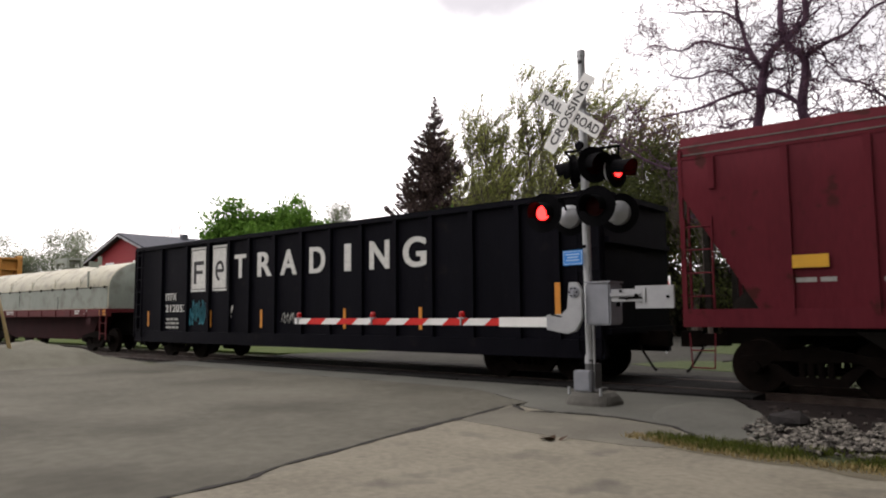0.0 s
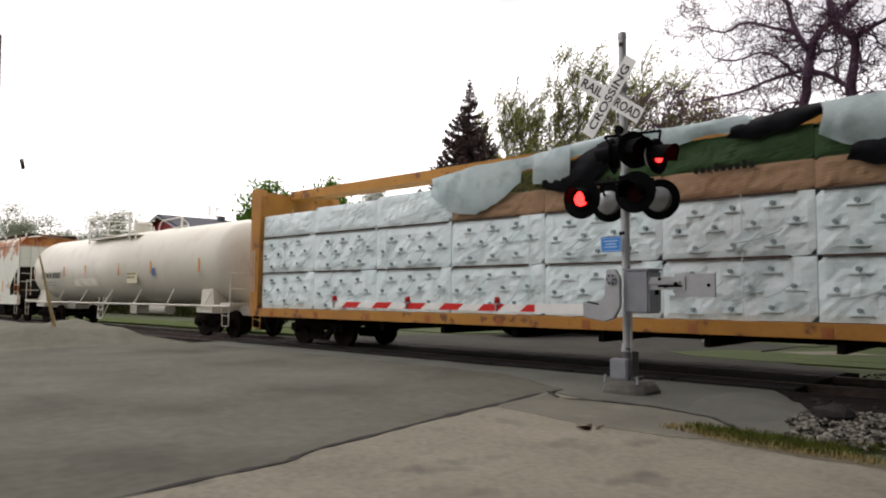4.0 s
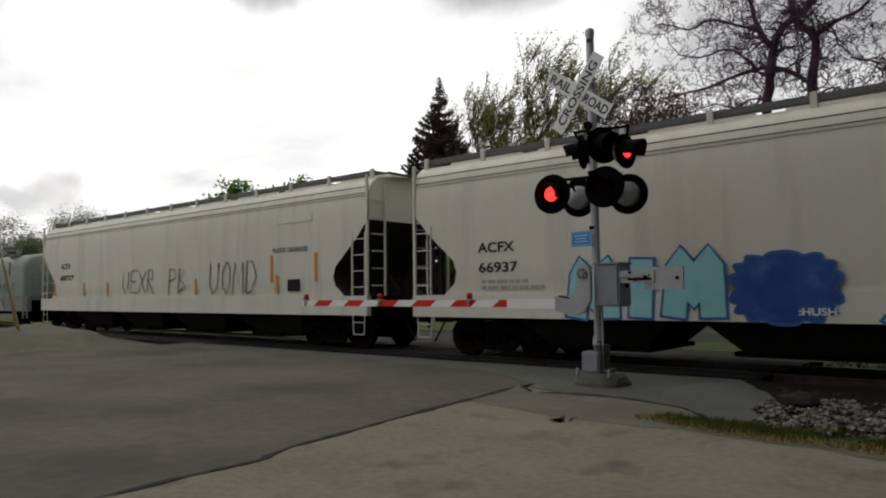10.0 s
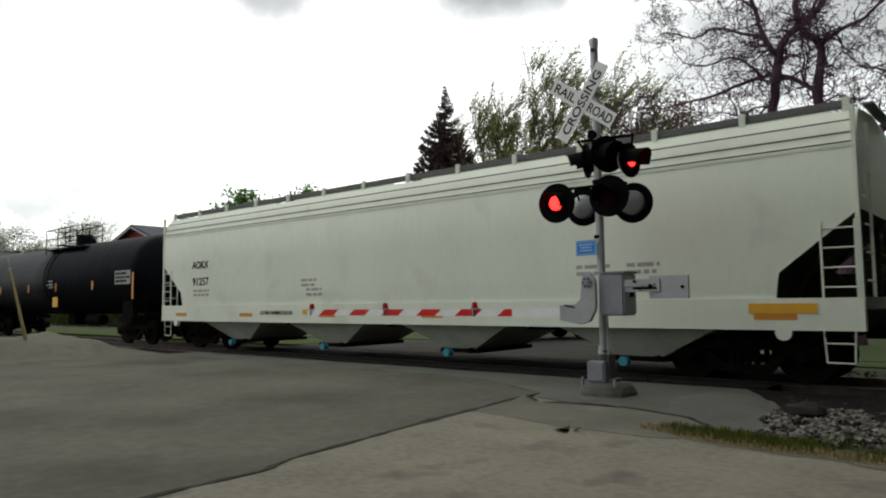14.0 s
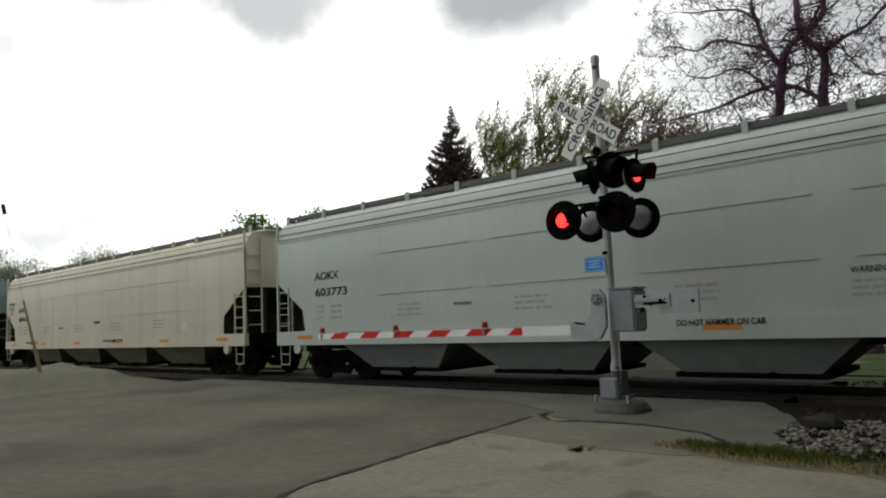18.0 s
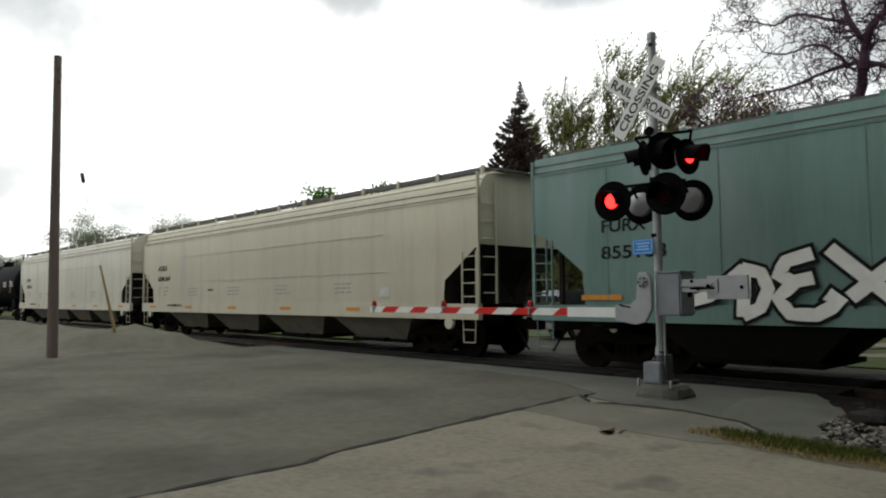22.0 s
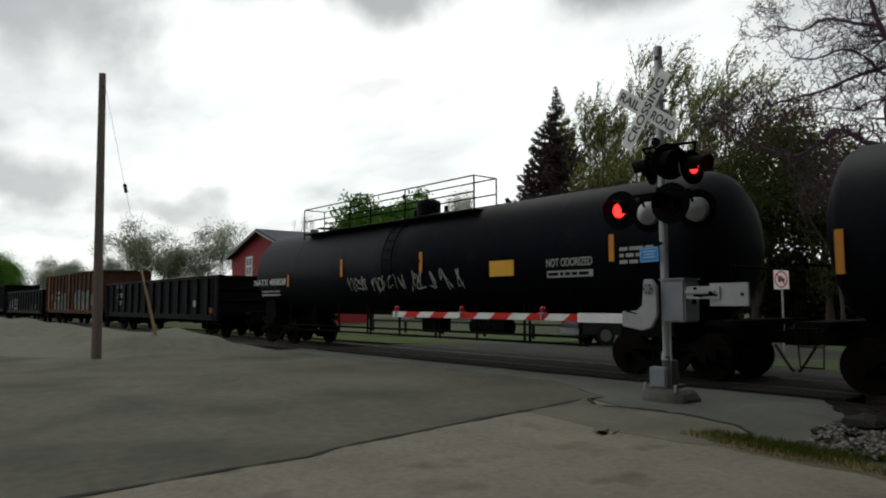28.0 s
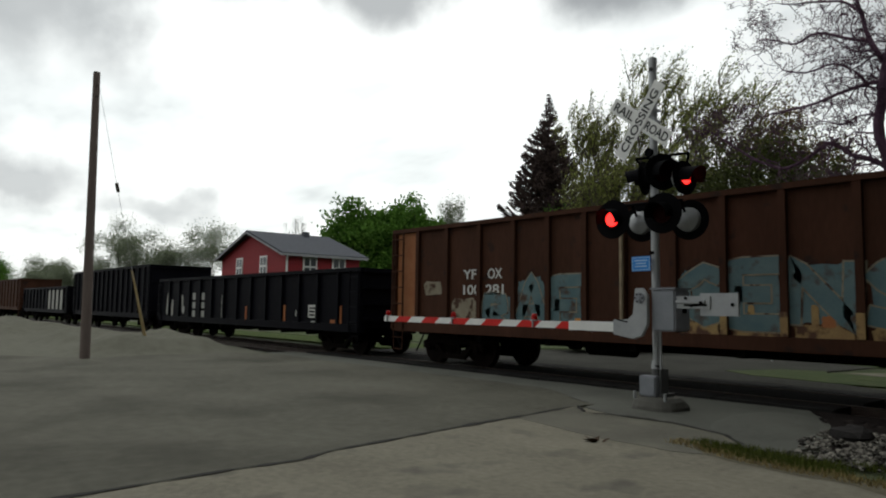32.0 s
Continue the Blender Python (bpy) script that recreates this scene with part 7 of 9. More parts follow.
for k, (dx, z, w, n) in enumerate(((0.32, 2.98, 0.78, 5), (0.30, 2.76, 0.72, 5), (0.42, 2.55, 0.42, 3))):
    scrawl(car, -h + dx, z, w, 0.2, M_bspray, y=-1.552, seed=94 + k, letters=n, stroke=0.022)

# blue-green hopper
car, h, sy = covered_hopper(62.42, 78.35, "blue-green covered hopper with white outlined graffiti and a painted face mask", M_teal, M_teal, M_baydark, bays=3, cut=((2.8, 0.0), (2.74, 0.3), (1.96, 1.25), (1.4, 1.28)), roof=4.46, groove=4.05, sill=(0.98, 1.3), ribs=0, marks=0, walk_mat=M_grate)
body = set(car.children)
lettering(car, "FURX", -5.9, sy(2.5) - 0.008, 2.72, 0.23, M_blet, width=0.95)
lettering(car, "855168", -5.9, sy(2.2) - 0.008, 2.2, 0.24, M_blet, width=1.35)
for k in range(6):
    x = -h + 2.2 + k * 2.2
    part("side_seam", boxes((x - 0.012, x + 0.012, -1.56, -1.54, 1.4, 4.05)), M_teal, car)
def dex(px, py):
    return -4.55 + (px - 640) / 380 * 4.9, 2.26 - (py - 245) / 110 * 1.2


sprayed(car, [[dex(*p) for p in q] for q in (
    ((650, 290), (657, 313), (677, 326), (702, 318), (725, 298), (748, 276)), ((748, 280), (744, 350)), ((744, 276), (768, 284), (776, 308), (766, 336), (744, 348)),
    ((828, 258), (798, 268), (788, 288), (806, 298), (828, 293)), ((806, 300), (787, 322), (801, 345), (830, 346), (856, 328), (842, 316)),
    ((846, 252), (872, 282), (908, 322)), ((934, 258), (902, 286), (866, 322)), ((924, 348), (960, 350), (992, 338), (1004, 315), (988, 298)))], M_spray, M_bspray, 0.21, 0.06, -1.592)
bm = B()
for k in range(4):
    c, s_ = math.cos(math.pi * k / 4), math.sin(math.pi * k / 4)
    ribbon(bm, [(0.72 - 0.24 * c, 1.45 - 0.2 * s_), (0.72 + 0.24 * c, 1.45 + 0.2 * s_)], 0.05, -1.596)
part("graffiti", bm, M_bspray, car)
M_lens = mat("turquoise_spray", (0.05, 0.25, 0.28), (0.08, 0.31, 0.33), scale=3, rough=0.6)
bm = ribbon(B(), [(3.27, 1.33), (3.28, 1.98), (3.32, 2.18), (3.57, 2.31), (3.86, 2.33), (4.14, 2.38), (4.5, 2.37), (4.8, 2.31), (4.98, 2.18), (5.02, 1.98)], 0.04, -1.561)
ribbon(bm, [(3.3, 2.1), (3.7, 2.07), (4.02, 2.1), (4.05, 2.2), (3.99, 2.22)], 0.02, -1.561)
ribbon(bm, [(4.02, 2.1), (4.45, 2.05), (4.52, 2.2), (4.46, 2.22), (4.6, 2.04), (4.98, 2.04)], 0.02, -1.561)
ribbon(bm, [(3.3, 1.72), (3.2, 1.78), (3.2, 1.9), (3.28, 1.9)], 0.03, -1.561)
for x in (4.2, 4.74):
    ribbon(bm, [(x, 1.5), (x - 0.02, 1.29)], 0.025, -1.561)
part("graffiti_line", bm, M_bspray, car)
for lens in (((3.36, 1.97), (3.4, 1.72), (3.58, 1.58), (3.9, 1.58), (4.04, 1.76), (4.07, 1.95)), ((4.22, 1.94), (4.25, 1.65), (4.46, 1.5), (4.77, 1.53), (4.98, 1.74), (5.02, 1.93))):
    for grow_by, y0, material, name in ((1.16, -1.558, M_bspray, "graffiti_frame"), (0.86, -1.562, M_lens, "graffiti_fill")):
        cx, cz = sum(p[0] for p in lens) / 6, sum(p[1] for p in lens) / 6
        part(name, slab(B(), [(cx + (px - cx) * grow_by, cz + (pz - cz) * grow_by) for px, pz in lens], y0, y0 + 0.004), material, car)
    part("graffiti_fill", slab(B(), [(cx - 0.12, cz + 0.17), (cx - 0.1, cz - 0.02), (cx, cz - 0.06), (cx + 0.1, cz + 0.0), (cx + 0.15, cz + 0.16)], -1.566, -1.562), M_bspray, car)
part("graffiti_frame", slab(B(), [(3.28, 1.93), (3.28, 2.04), (5.06, 2.02), (5.06, 1.9), (4.3, 1.9), (4.16, 1.74), (4.02, 1.9)], -1.564, -1.5605), M_bspray, car)
bm = B()
for x, z, r in ((5.4, 2.09, 0.06), (5.57, 2.06, 0.05), (5.72, 2.08, 0.05), (5.86, 2.12, 0.05), (5.9, 2.03, 0.06)):
    ribbon(bm, [(x + r * math.cos(k), z + r * 1.2 * math.sin(k)) for k in (0, 1, 2, 3, 4, 5, 6)], 0.03, -1.558)
ribbon(bm, [(5.85, 2.08), (6.1, 2.16), (6.44, 2.15)], 0.02, -1.558)
part("graffiti", bm, M_bspray, car)
patch(car, "data_plate", 5.4, 1.69, 0.4, 0.24, M_wlet, y=-1.552)
patch(car, "data_plate", 5.43, 1.71, 0.24, 0.2, M_blet, y=-1.557)
patch(car, "data_plate", 5.69, 1.71, 0.07, 0.2, M_blet, y=-1.557)
patch(car, "reflector", 5.76, 1.45, 0.9, 0.1, M_rustorange, y=-1.552)
patch(car, "reflector", 3.38, 1.45, 0.52, 0.1, M_orange, y=-1.5655)
patch(car, "reflector", -h + 1.6, 1.4, 0.9, 0.1, M_orange, y=-1.552)
bars(car, h - 2.0, 2.1, 0.6, 5, M_glet, y=-1.552, seed=103)
slide(car, body, -0.38)

long_hopper(79.9, 100.07, "tan-white long covered hopper with faint brown streaks", M_tanw, "604164", M_hopbay, seed=110)
long_hopper(101.6, 121.78, "dirty cream-white long covered hopper with four discharge bays", M_creamw, "604166", M_hopbay, seed=120)

# two black tank cars
car, h, sy = tank_car(123.3, 142.45, "black tank car with white graffiti and a railing along its top", M_tankb, M_under, radius=1.52, zc=2.6, dome=0.0, walk_len=3.4, long_walk=True, tip=0.35, cap=0.4)
spray_word(car, "LAST", -1.67, 1.9, 3.5, 1.1, M_spray, M_tankb, 0.2, 0.04, lambda z: sy(z) - 0.004, 131)
scrawl(car, 2.17, 1.77, 1.7, 0.5, M_glet, y=sy, seed=132, letters=3, stroke=0.1)
patch(car, "placard", 3.87, 2.1, 0.8, 0.34, M_yellow, y=sy(2.3) - 0.01)
lettering(car, "SHPX 221239", -7.5, sy(2.25) - 0.02, 2.14, 0.2, M_wlet, width=1.9)
for x, z in ((-8.87, 1.9), (-5.0, 2.1)):
    patch(car, "reflector", x, z, 0.13, 0.7, M_orange, y=sy(2.4) - 0.02)
for x in (5.95, 7.88):
    bars(car, x, 2.7, 1.0, 3, M_wlet, y=sy(2.6) - 0.012, seed=133)
patch(car, "reflector", h - 1.57, 2.0, 0.14, 0.9, M_orange, y=sy(2.4) - 0.02)
car, h, sy = tank_car(143.4, 163.2, "dark grey-black tank car with a wavy white tag", M_tankb, M_under, radius=1.5, zc=2.6, dome=-0.35, walk_len=8.8, walk_off=-1.2)
for z in (0.58, 0.74):
    part("side_pipe", rod(B(), (-6.6, -1.36, z), (6.6, -1.36, z), 0.03, n=8), M_under, car, smooth=True)
for k in range(9):
    x = -6.4 + 1.6 * k
    for dx in (0.0, 0.16) if k % 2 else (0.0,):
        part("pipe_hanger", boxes((x + dx - 0.025, x + dx + 0.025, -1.37, -1.33, 0.54, 1.45)), M_under, car)
lettering(car, "NATX 400838", -9.1, sy(2.25) - 0.02, 2.14, 0.22, M_wlet, width=2.5)
bars(car, -8.7, 1.88, 1.6, 2, M_glet, y=sy(1.9) - 0.012, seed=141)
patch(car, "reflector", -6.42, 2.06, 0.1, 0.42, M_orange, y=sy(2.4) - 0.004)
for x in (-2.9, 1.1, 7.3):
    patch(car, "reflector", x, 2.3, 0.12, 0.55, M_orange, y=sy(2.55) - 0.004)
scrawl(car, -2.6, 1.8, 2.9, 0.5, M_glet, y=lambda z: sy(z) - 0.022, seed=142, letters=7, stroke=0.03)
scrawl(car, 0.35, 1.8, 2.4, 0.58, M_glet, y=lambda z: sy(z) - 0.022, seed=145, letters=5, stroke=0.03)
patch(car, "placard", 3.82, 2.1, 0.8, 0.37, M_yellow, y=sy(2.4) - 0.01)
lettering(car, "NOT ODORIZED", 5.6, sy(2.35) - 0.012, 2.26, 0.17, M_glet, width=1.25)
patch(car, "stencil_panel", 5.58, 2.02, 1.25, 0.15, M_glet, y=sy(2.1) - 0.012)
bars(car, 5.62, 2.06, 1.15, 1, M_tankb, y=sy(2.1) - 0.022, seed=143)
bars(car, 7.56, 2.5, 0.9, 3, M_glet, y=sy(2.7) - 0.02, seed=144)

# tail: gondolas and the brown high-side car
car, h, sy = gondola(165.6, 182.36, "low black ribbed gondola with white stencils", M_blackcar, 0.9, 2.68, 14)
lettering(car, "OFOX", -6.44, -1.476, 2.36, 0.2, M_wlet, width=0.92)
lettering(car, "35727", -6.42, -1.476, 1.84, 0.22, M_wlet, width=1.05)
bars(car, -6.28, 1.55, 0.8, 2, M_wlet, y=-1.472, seed=151)
patch(car, "stencil_panel", 5.38, 1.33, 0.5, 0.28, M_glet, y=-1.475)
patch(car, "placard", 7.13, 1.08, 0.54, 0.22, M_rustorange, y=-1.475)
car, h, sy = gondola(183.95, 198.8, "tall rusty brown ribbed gondola with worn teal and cream graffiti", M_brown, 0.98, 3.62, 10, rim=0.1, rib_at=(-7.36, -6.4, -5.26, -4.1, -3.0, -2.0, -1.03, -0.1, 0.96, 1.9, 2.9, 4.0, 5.08, 6.22, 6.95, 7.36))
M_peach = mat("peach_painted_panel", (0.24, 0.085, 0.03), (0.32, 0.14, 0.06), scale=2, rough=0.75)
M_buff = mat("buff_worn_paint", (0.36, 0.25, 0.10), (0.22, 0.13, 0.06), scale=3, rough=0.8, spots=(0.09, 0.045, 0.027), sscale=4, sramp=(0.5, 0.62))
M_wornteal = mat("worn_blue_spray", (0.075, 0.135, 0.15), (0.13, 0.185, 0.185), scale=2.5, rough=0.8, spots=(0.07, 0.038, 0.024), sscale=3.2, sramp=(0.56, 0.7))
M_worncream = mat("worn_cream_spray", (0.26, 0.235, 0.17), (0.17, 0.14, 0.10), scale=3, rough=0.85, spots=(0.06, 0.03, 0.018), sscale=4.5, sramp=(0.52, 0.62))
patch(car, "painted_panel", -h + 0.14, 1.05, 0.78, 2.45, M_peach, y=-1.474)
blot(-6.2, 1.8, 0.72, 0.38, M_worncream, -1.474, 1)
for word, x, z, w in (("YF", -4.67, 2.2, 0.46), ("OX", -3.85, 2.2, 0.46), ("100", -4.76, 1.82, 0.57), ("281", -3.91, 1.82, 0.57)):
    lettering(car, word, x, -1.486, z, 0.23, M_wlet, width=w)
for k, (x, w, z0, top, m) in enumerate(((-5.15, 0.95, 1.0, 1.75, M_worncream), (-4.0, 0.92, 1.0, 1.8, M_wornteal), (-2.92, 0.85, 1.0, 2.22, M_wornteal), (-1.92, 0.8, 1.0, 2.15, M_wornteal))):
    blot(x, z0, w, top - z0, m, -1.4755, 3 + k)
    if k:
        sprayed(car, [[(x + u * w, z0 + 0.05 + v * (top - z0 - 0.1)) for u, v in q] for q in STROKES["RAE"[k - 1]]], M_wornteal, M_worncream, 0.26, 0.03, -1.478)
for k, (x, w, z0, top, m) in enumerate(((1.05, 0.78, 1.3, 2.26, M_wornteal), (1.98, 0.86, 1.25, 2.32, M_wornteal), (2.98, 0.94, 1.25, 2.32, M_wornteal), (4.08, 0.9, 1.3, 2.3, M_wornteal), (5.2, 0.8, 1.35, 2.1, M_worncream))):
    blot(x, z0, w, top - z0, m, -1.4755, 13 + k)
    if k < 4:
        sprayed(car, [[(x + u * w, z0 + 0.05 + v * (top - z0 - 0.1)) for u, v in q] for q in STROKES["CENS"[k]]], M_wornteal, M_worncream, 0.28, 0.03, -1.478)
for k, (a, b) in enumerate(((1.04, 1.82), (1.98, 2.82), (2.98, 3.92), (4.08, 4.9))):
    blot(a, 0.96, b - a, 0.34, M_buff, -1.484, 23 + k, "worn_paint")
    blot(a + 0.3, 1.2, 0.12, 0.42, M_buff, -1.486, 40 + k, "worn_paint")
    blot(a + 0.45, 1.24, 0.22, 0.2, M_rust, -1.4855, 50 + k, "rust_mark")
for x in (1.9, 2.9, 4.0):
    patch(car, "worn_paint", x - 0.06, 1.09, 0.12, 0.4, M_buff, y=-1.566)
patch(car, "reflector", -1.3, 1.0, 0.14, 0.3, M_orange, y=-1.49)
patch(car, "reflector", 6.4, 1.3, 0.12, 0.75, M_orange, y=-1.49)
patch(car, "white_label", 6.62, 1.45, 0.14, 0.34, M_wlet, y=-1.478)
part("brace_pipe", rod(B(), (-0.1, -1.6, 1.0), (-0.1, -1.6, 3.6), 0.04, n=8), mat("pale_pipe_paint", (0.33, 0.27, 0.17), (0.2, 0.15, 0.1), scale=4, rough=0.7), car)
car, h, sy = gondola(200.35, 216.84, "low black gondola with white painted letters and rusty marks", M_blackcar, 0.85, 2.66, 14)
for x, w, z0, z1 in ((-7.5, 0.32, 0.9, 2.0), (-6.95, 0.3, 0.9, 1.75), (-5.6, 0.28, 0.9, 2.0), (-1.47, 0.24, 0.9, 2.16)):
    scrawl(car, x, z0, w, z1 - z0, M_glet, y=-1.472, seed=int(x * -10), letters=1, stroke=0.16, lean=0.0)
for x in (-4.4, -3.45):
    for z, hh in ((0.92, 0.3), (1.32, 0.26), (1.68, 0.3)):
        patch(car, "faded_letter_block", x, z, 0.3, hh, M_glet, y=-1.472)
patch(car, "stencil_panel", 5.22, 1.1, 0.6, 0.42, M_wlet, y=-1.473)
bars(car, 5.3, 1.38, 0.44, 3, M_blackcar, y=-1.481, seed=172, h=0.06, gapz=0.11)
patch(car, "stencil_panel", 4.4, 1.14, 0.24, 0.2, M_glet, y=-1.473)
patch(car, "stencil_panel", 5.4, 0.9, 0.3, 0.1, M_glet, y=-1.473)
for x, z, w, hh in ((0.66, 0.92, 0.13, 0.52), (3.58, 0.9, 0.14, 0.6), (7.02, 0.9, 0.15, 0.6), (6.55, 0.92, 0.4, 0.14)):
    patch(car, "rust_mark", x, z, w, hh, M_rust, y=-1.473)
gondola(218.22, 232.3, "tall black ribbed gondola", M_blackcar, 0.9, 3.45, 16)
car, h, sy = gondola(233.9, 248.2, "low grey gondola with a pale painted end", M_blackcar, 0.9, 2.6, 12)
patch(car, "painted_panel", h - 6.2, 1.0, 4.6, 1.35, M_glet, y=-1.475)
gondola(249.8, 264.5, "tall brown ribbed gondola far down the train", M_brown, 0.95, 3.5, 10)
gondola(266.0, 281.5, "black gondola far down the train", M_blackcar, 0.9, 3.1, 12)
gondola(283.0, 299.0, "black gondola at the far end of the train", M_blackcar, 0.9, 3.1, 12)

# ---- plants ----
def raw_mesh(name, verts, faces, material):
    me = bpy.data.meshes.new(name)
    me.from_pydata(verts, [], faces)
    me.materials.append(material)
    return me


class Wood:
    """Collects round limbs cheaply into one mesh."""

    def __init__(self):
        self.v, self.f = [], []

    def limb(self, pts, radii, n=6):
        base = None
        for k, (p, r) in enumerate(zip(pts, radii)):
            d = (pts[min(k + 1, len(pts) - 1)] - pts[max(k - 1, 0)]).normalized()
            u = d.orthogonal().normalized()
            w = d.cross(u)
            start = len(self.v)
            for i in range(n):
                a = math.tau * i / n
                self.v.append(p + (u * math.cos(a) + w * math.sin(a)) * r)
            if base is not None:
                for i in range(n):
                    j = (i + 1) % n
                    self.f.append((base + i, base + j, start + j, start + i))
            base = start

    def mesh(self, material):
        return raw_mesh("trunk", [tuple(v) for v in self.v], self.f, material)


def grow(wood, tips, p, d, length, radius, depth, rng, spread=0.75, curl=0.25, lift=0.1, split=(2, 3), shrink=0.72, wind=(0, 0, 0), thin=0.62):
    """One limb, bent as it goes, and the limbs that leave it."""
    steps = 5 if depth > 2 else 3
    pts, radii = [p.copy()], [radius]
    for k in range(steps):
        d = (d + Vector((rng.uniform(-curl, curl), rng.uniform(-curl, curl), rng.uniform(-curl, curl) + lift)) + Vector(wind)).normalized()
        p = p + d * length / steps
        pts.append(p.copy())
        radii.append(max(0.0085, radius * (1 - (1 - thin) * (k + 1) / steps)))
        if depth > 0 and k >= 1 and k < steps - 1 and rng.random() < 0.45:
            side = Vector((rng.uniform(-1, 1), rng.uniform(-1, 1), rng.uniform(-0.2, 0.7))).normalized()
            grow(wood, tips, p.copy(), (d * 0.4 + side).normalized(), length * shrink * rng.uniform(0.6, 0.9), radii[-1] * 0.55, depth - 1, rng, spread, curl, lift, split, shrink, wind, thin)
    wood.limb(pts, radii, 7 if radius > 0.1 else (5 if radius > 0.03 else 3))
    if depth == 0:
        tips.append((p.copy(), d.copy()))
        tips.append((pts[1].copy(), d.copy()))
        return
    for k in range(rng.randint(*split)):
        side = Vector((rng.uniform(-1, 1), rng.uniform(-1, 1), rng.uniform(-0.5, 0.6)))
        side = (side - d * side.dot(d)).normalized()
        nd = (d + side * rng.uniform(spread * 0.6, spread * 1.3)).normalized()
        grow(wood, tips, p.copy(), nd, length * shrink * rng.uniform(0.8, 1.15), radii[-1] * rng.uniform(0.6, 0.8), depth - 1, rng, spread, curl, lift, split, shrink, wind, thin)


def leaves(tips, per, size, reach, rng, material, sweep=(0, 0, 0), long=1.6):
    """Many small leaf sprays about the twig ends, as loose kite-shaped blades."""
    v, f = [], []
    sw = Vector(sweep)
    for p, d in tips:
        for _ in range(per):
            c = p + Vector((rng.gauss(0, reach), rng.gauss(0, reach), rng.gauss(0, reach * 0.8)))
            a = (Vector((rng.uniform(-1, 1), rng.uniform(-1, 1), rng.uniform(-1, 1))) + sw + d * 0.5).normalized() * size * rng.uniform(0.6, 1.3) * long
            b = a.orthogonal().normalized()
            b = (b * math.cos(rng.uniform(0, 6.3)) + a.normalized().cross(b) * rng.uniform(-1, 1)).normalized() * size * rng.uniform(0.3, 0.5)
            k = len(v)
            v += [tuple(c - a * 0.5), tuple(c + b), tuple(c + a * 0.5), tuple(c - b)]
            f.append((k, k + 1, k + 2, k + 3))
    return raw_mesh("crown", v, f, material)


M_bark = mat("grey_bark", (0.055, 0.045, 0.038), (0.09, 0.075, 0.062), scale=6, rough=0.95, stretch=(1, 1, 0.3), bump=0.8, bscale=30)
# dark bark tinted with the purple fringe bright sky gives thin twigs
M_darkbark = mat("purple_tinged_bark", (0.052, 0.026, 0.046), (0.115, 0.062, 0.098), scale=6, rough=0.9, stretch=(1, 1, 0.3), bump=0.8, bscale=30)
M_spring = island_mat("spring_leaves", (0.085, 0.10, 0.025), (0.30, 0.32, 0.10), translucent=0.5)
M_deep = island_mat("deep_green_leaves", (0.045, 0.11, 0.014), (0.11, 0.22, 0.035), translucent=0.4)
M_needle = island_mat("spruce_needles", (0.03, 0.021, 0.02), (0.10, 0.070, 0.062))
M_bronze = island_mat("bronze_leaves", (0.10, 0.085, 0.026), (0.23, 0.185, 0.07), translucent=0.45)
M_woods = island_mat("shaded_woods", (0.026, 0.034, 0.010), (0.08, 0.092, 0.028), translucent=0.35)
# pale greyish leaf tones with the haze of distance put in
M_dusk = island_mat("hazed_far_leaves", (0.13, 0.155, 0.10), (0.24, 0.27, 0.19), translucent=0.4)
M_bud = island_mat("brown_buds", (0.06, 0.026, 0.036), (0.13, 0.06, 0.072))


def tree(name, label, x, y, seed, height, girth, leaf=None, per=8, size=0.2, reach=0.35, depth=4, trunk=0.3, spread=0.75, curl=0.25, lift=0.1, split=(2, 3), shrink=0.74, wind=(0, 0, 0), sweep=(0, 0, 0), bark=None, stems=1, lean=0.1, z=-0.05, long=1.6, crown=None, most=26000):
    rng = random.Random(seed)
    ob = thing(name, label, "tree", at=Matrix.Translation((x, y, z)))
    wood, tips = Wood(), []
    for s in range(stems):
        d = Vector((rng.uniform(-lean, lean), rng.uniform(-lean, lean), 1)).normalized()
        top = d * height * trunk
        wood.limb([Vector((s * 0.3, 0, -0.3)), Vector((s * 0.3, 0, 0)) + d * 0.25, Vector((s * 0.3, 0, 0)) + top * 0.5 + Vector((rng.uniform(-0.1, 0.1), 0, 0)), Vector((s * 0.3, 0, 0)) + top], [girth * 1.5, girth * 1.12, girth, girth * 0.9], 10)
        for k in range(rng.randint(3, 4)):
            a = math.tau * (k + rng.random() * 0.6) / 3.5
            nd = Vector((math.cos(a) * spread, math.sin(a) * spread, 1)).normalized()
            grow(wood, tips, Vector((s * 0.3, 0, 0)) + top * rng.uniform(0.85, 1.0), nd, height * (1 - trunk) * 0.36, girth * 0.62, depth, rng, spread, curl, lift, split, shrink, wind)
    top = max(v.z for v in wood.v)
    wide = sorted(math.hypot(v.x, v.y) for v in wood.v)[int(len(wood.v) * 0.97)]
    sz, sx = height / top, (crown / wide if crown else height / top)
    for v in wood.v:
        k = min(1.0, max(0.0, v.z / (height * 0.2)))
        q = 1 + (sx - 1) * k
        v.x, v.y, v.z = v.x * q, v.y * q, v.z * sz
    tips = [(Vector((p.x * sx, p.y * sx, p.z * sz)), d) for p, d in tips]
    part("trunk", wood.mesh(bark or M_bark), None, ob)
    if leaf:
        cap = max(1, min(per, int(most / max(1, len(tips)))))
        part("crown", leaves(tips, cap, size, reach, rng, leaf, sweep, long), None, ob)
    return ob


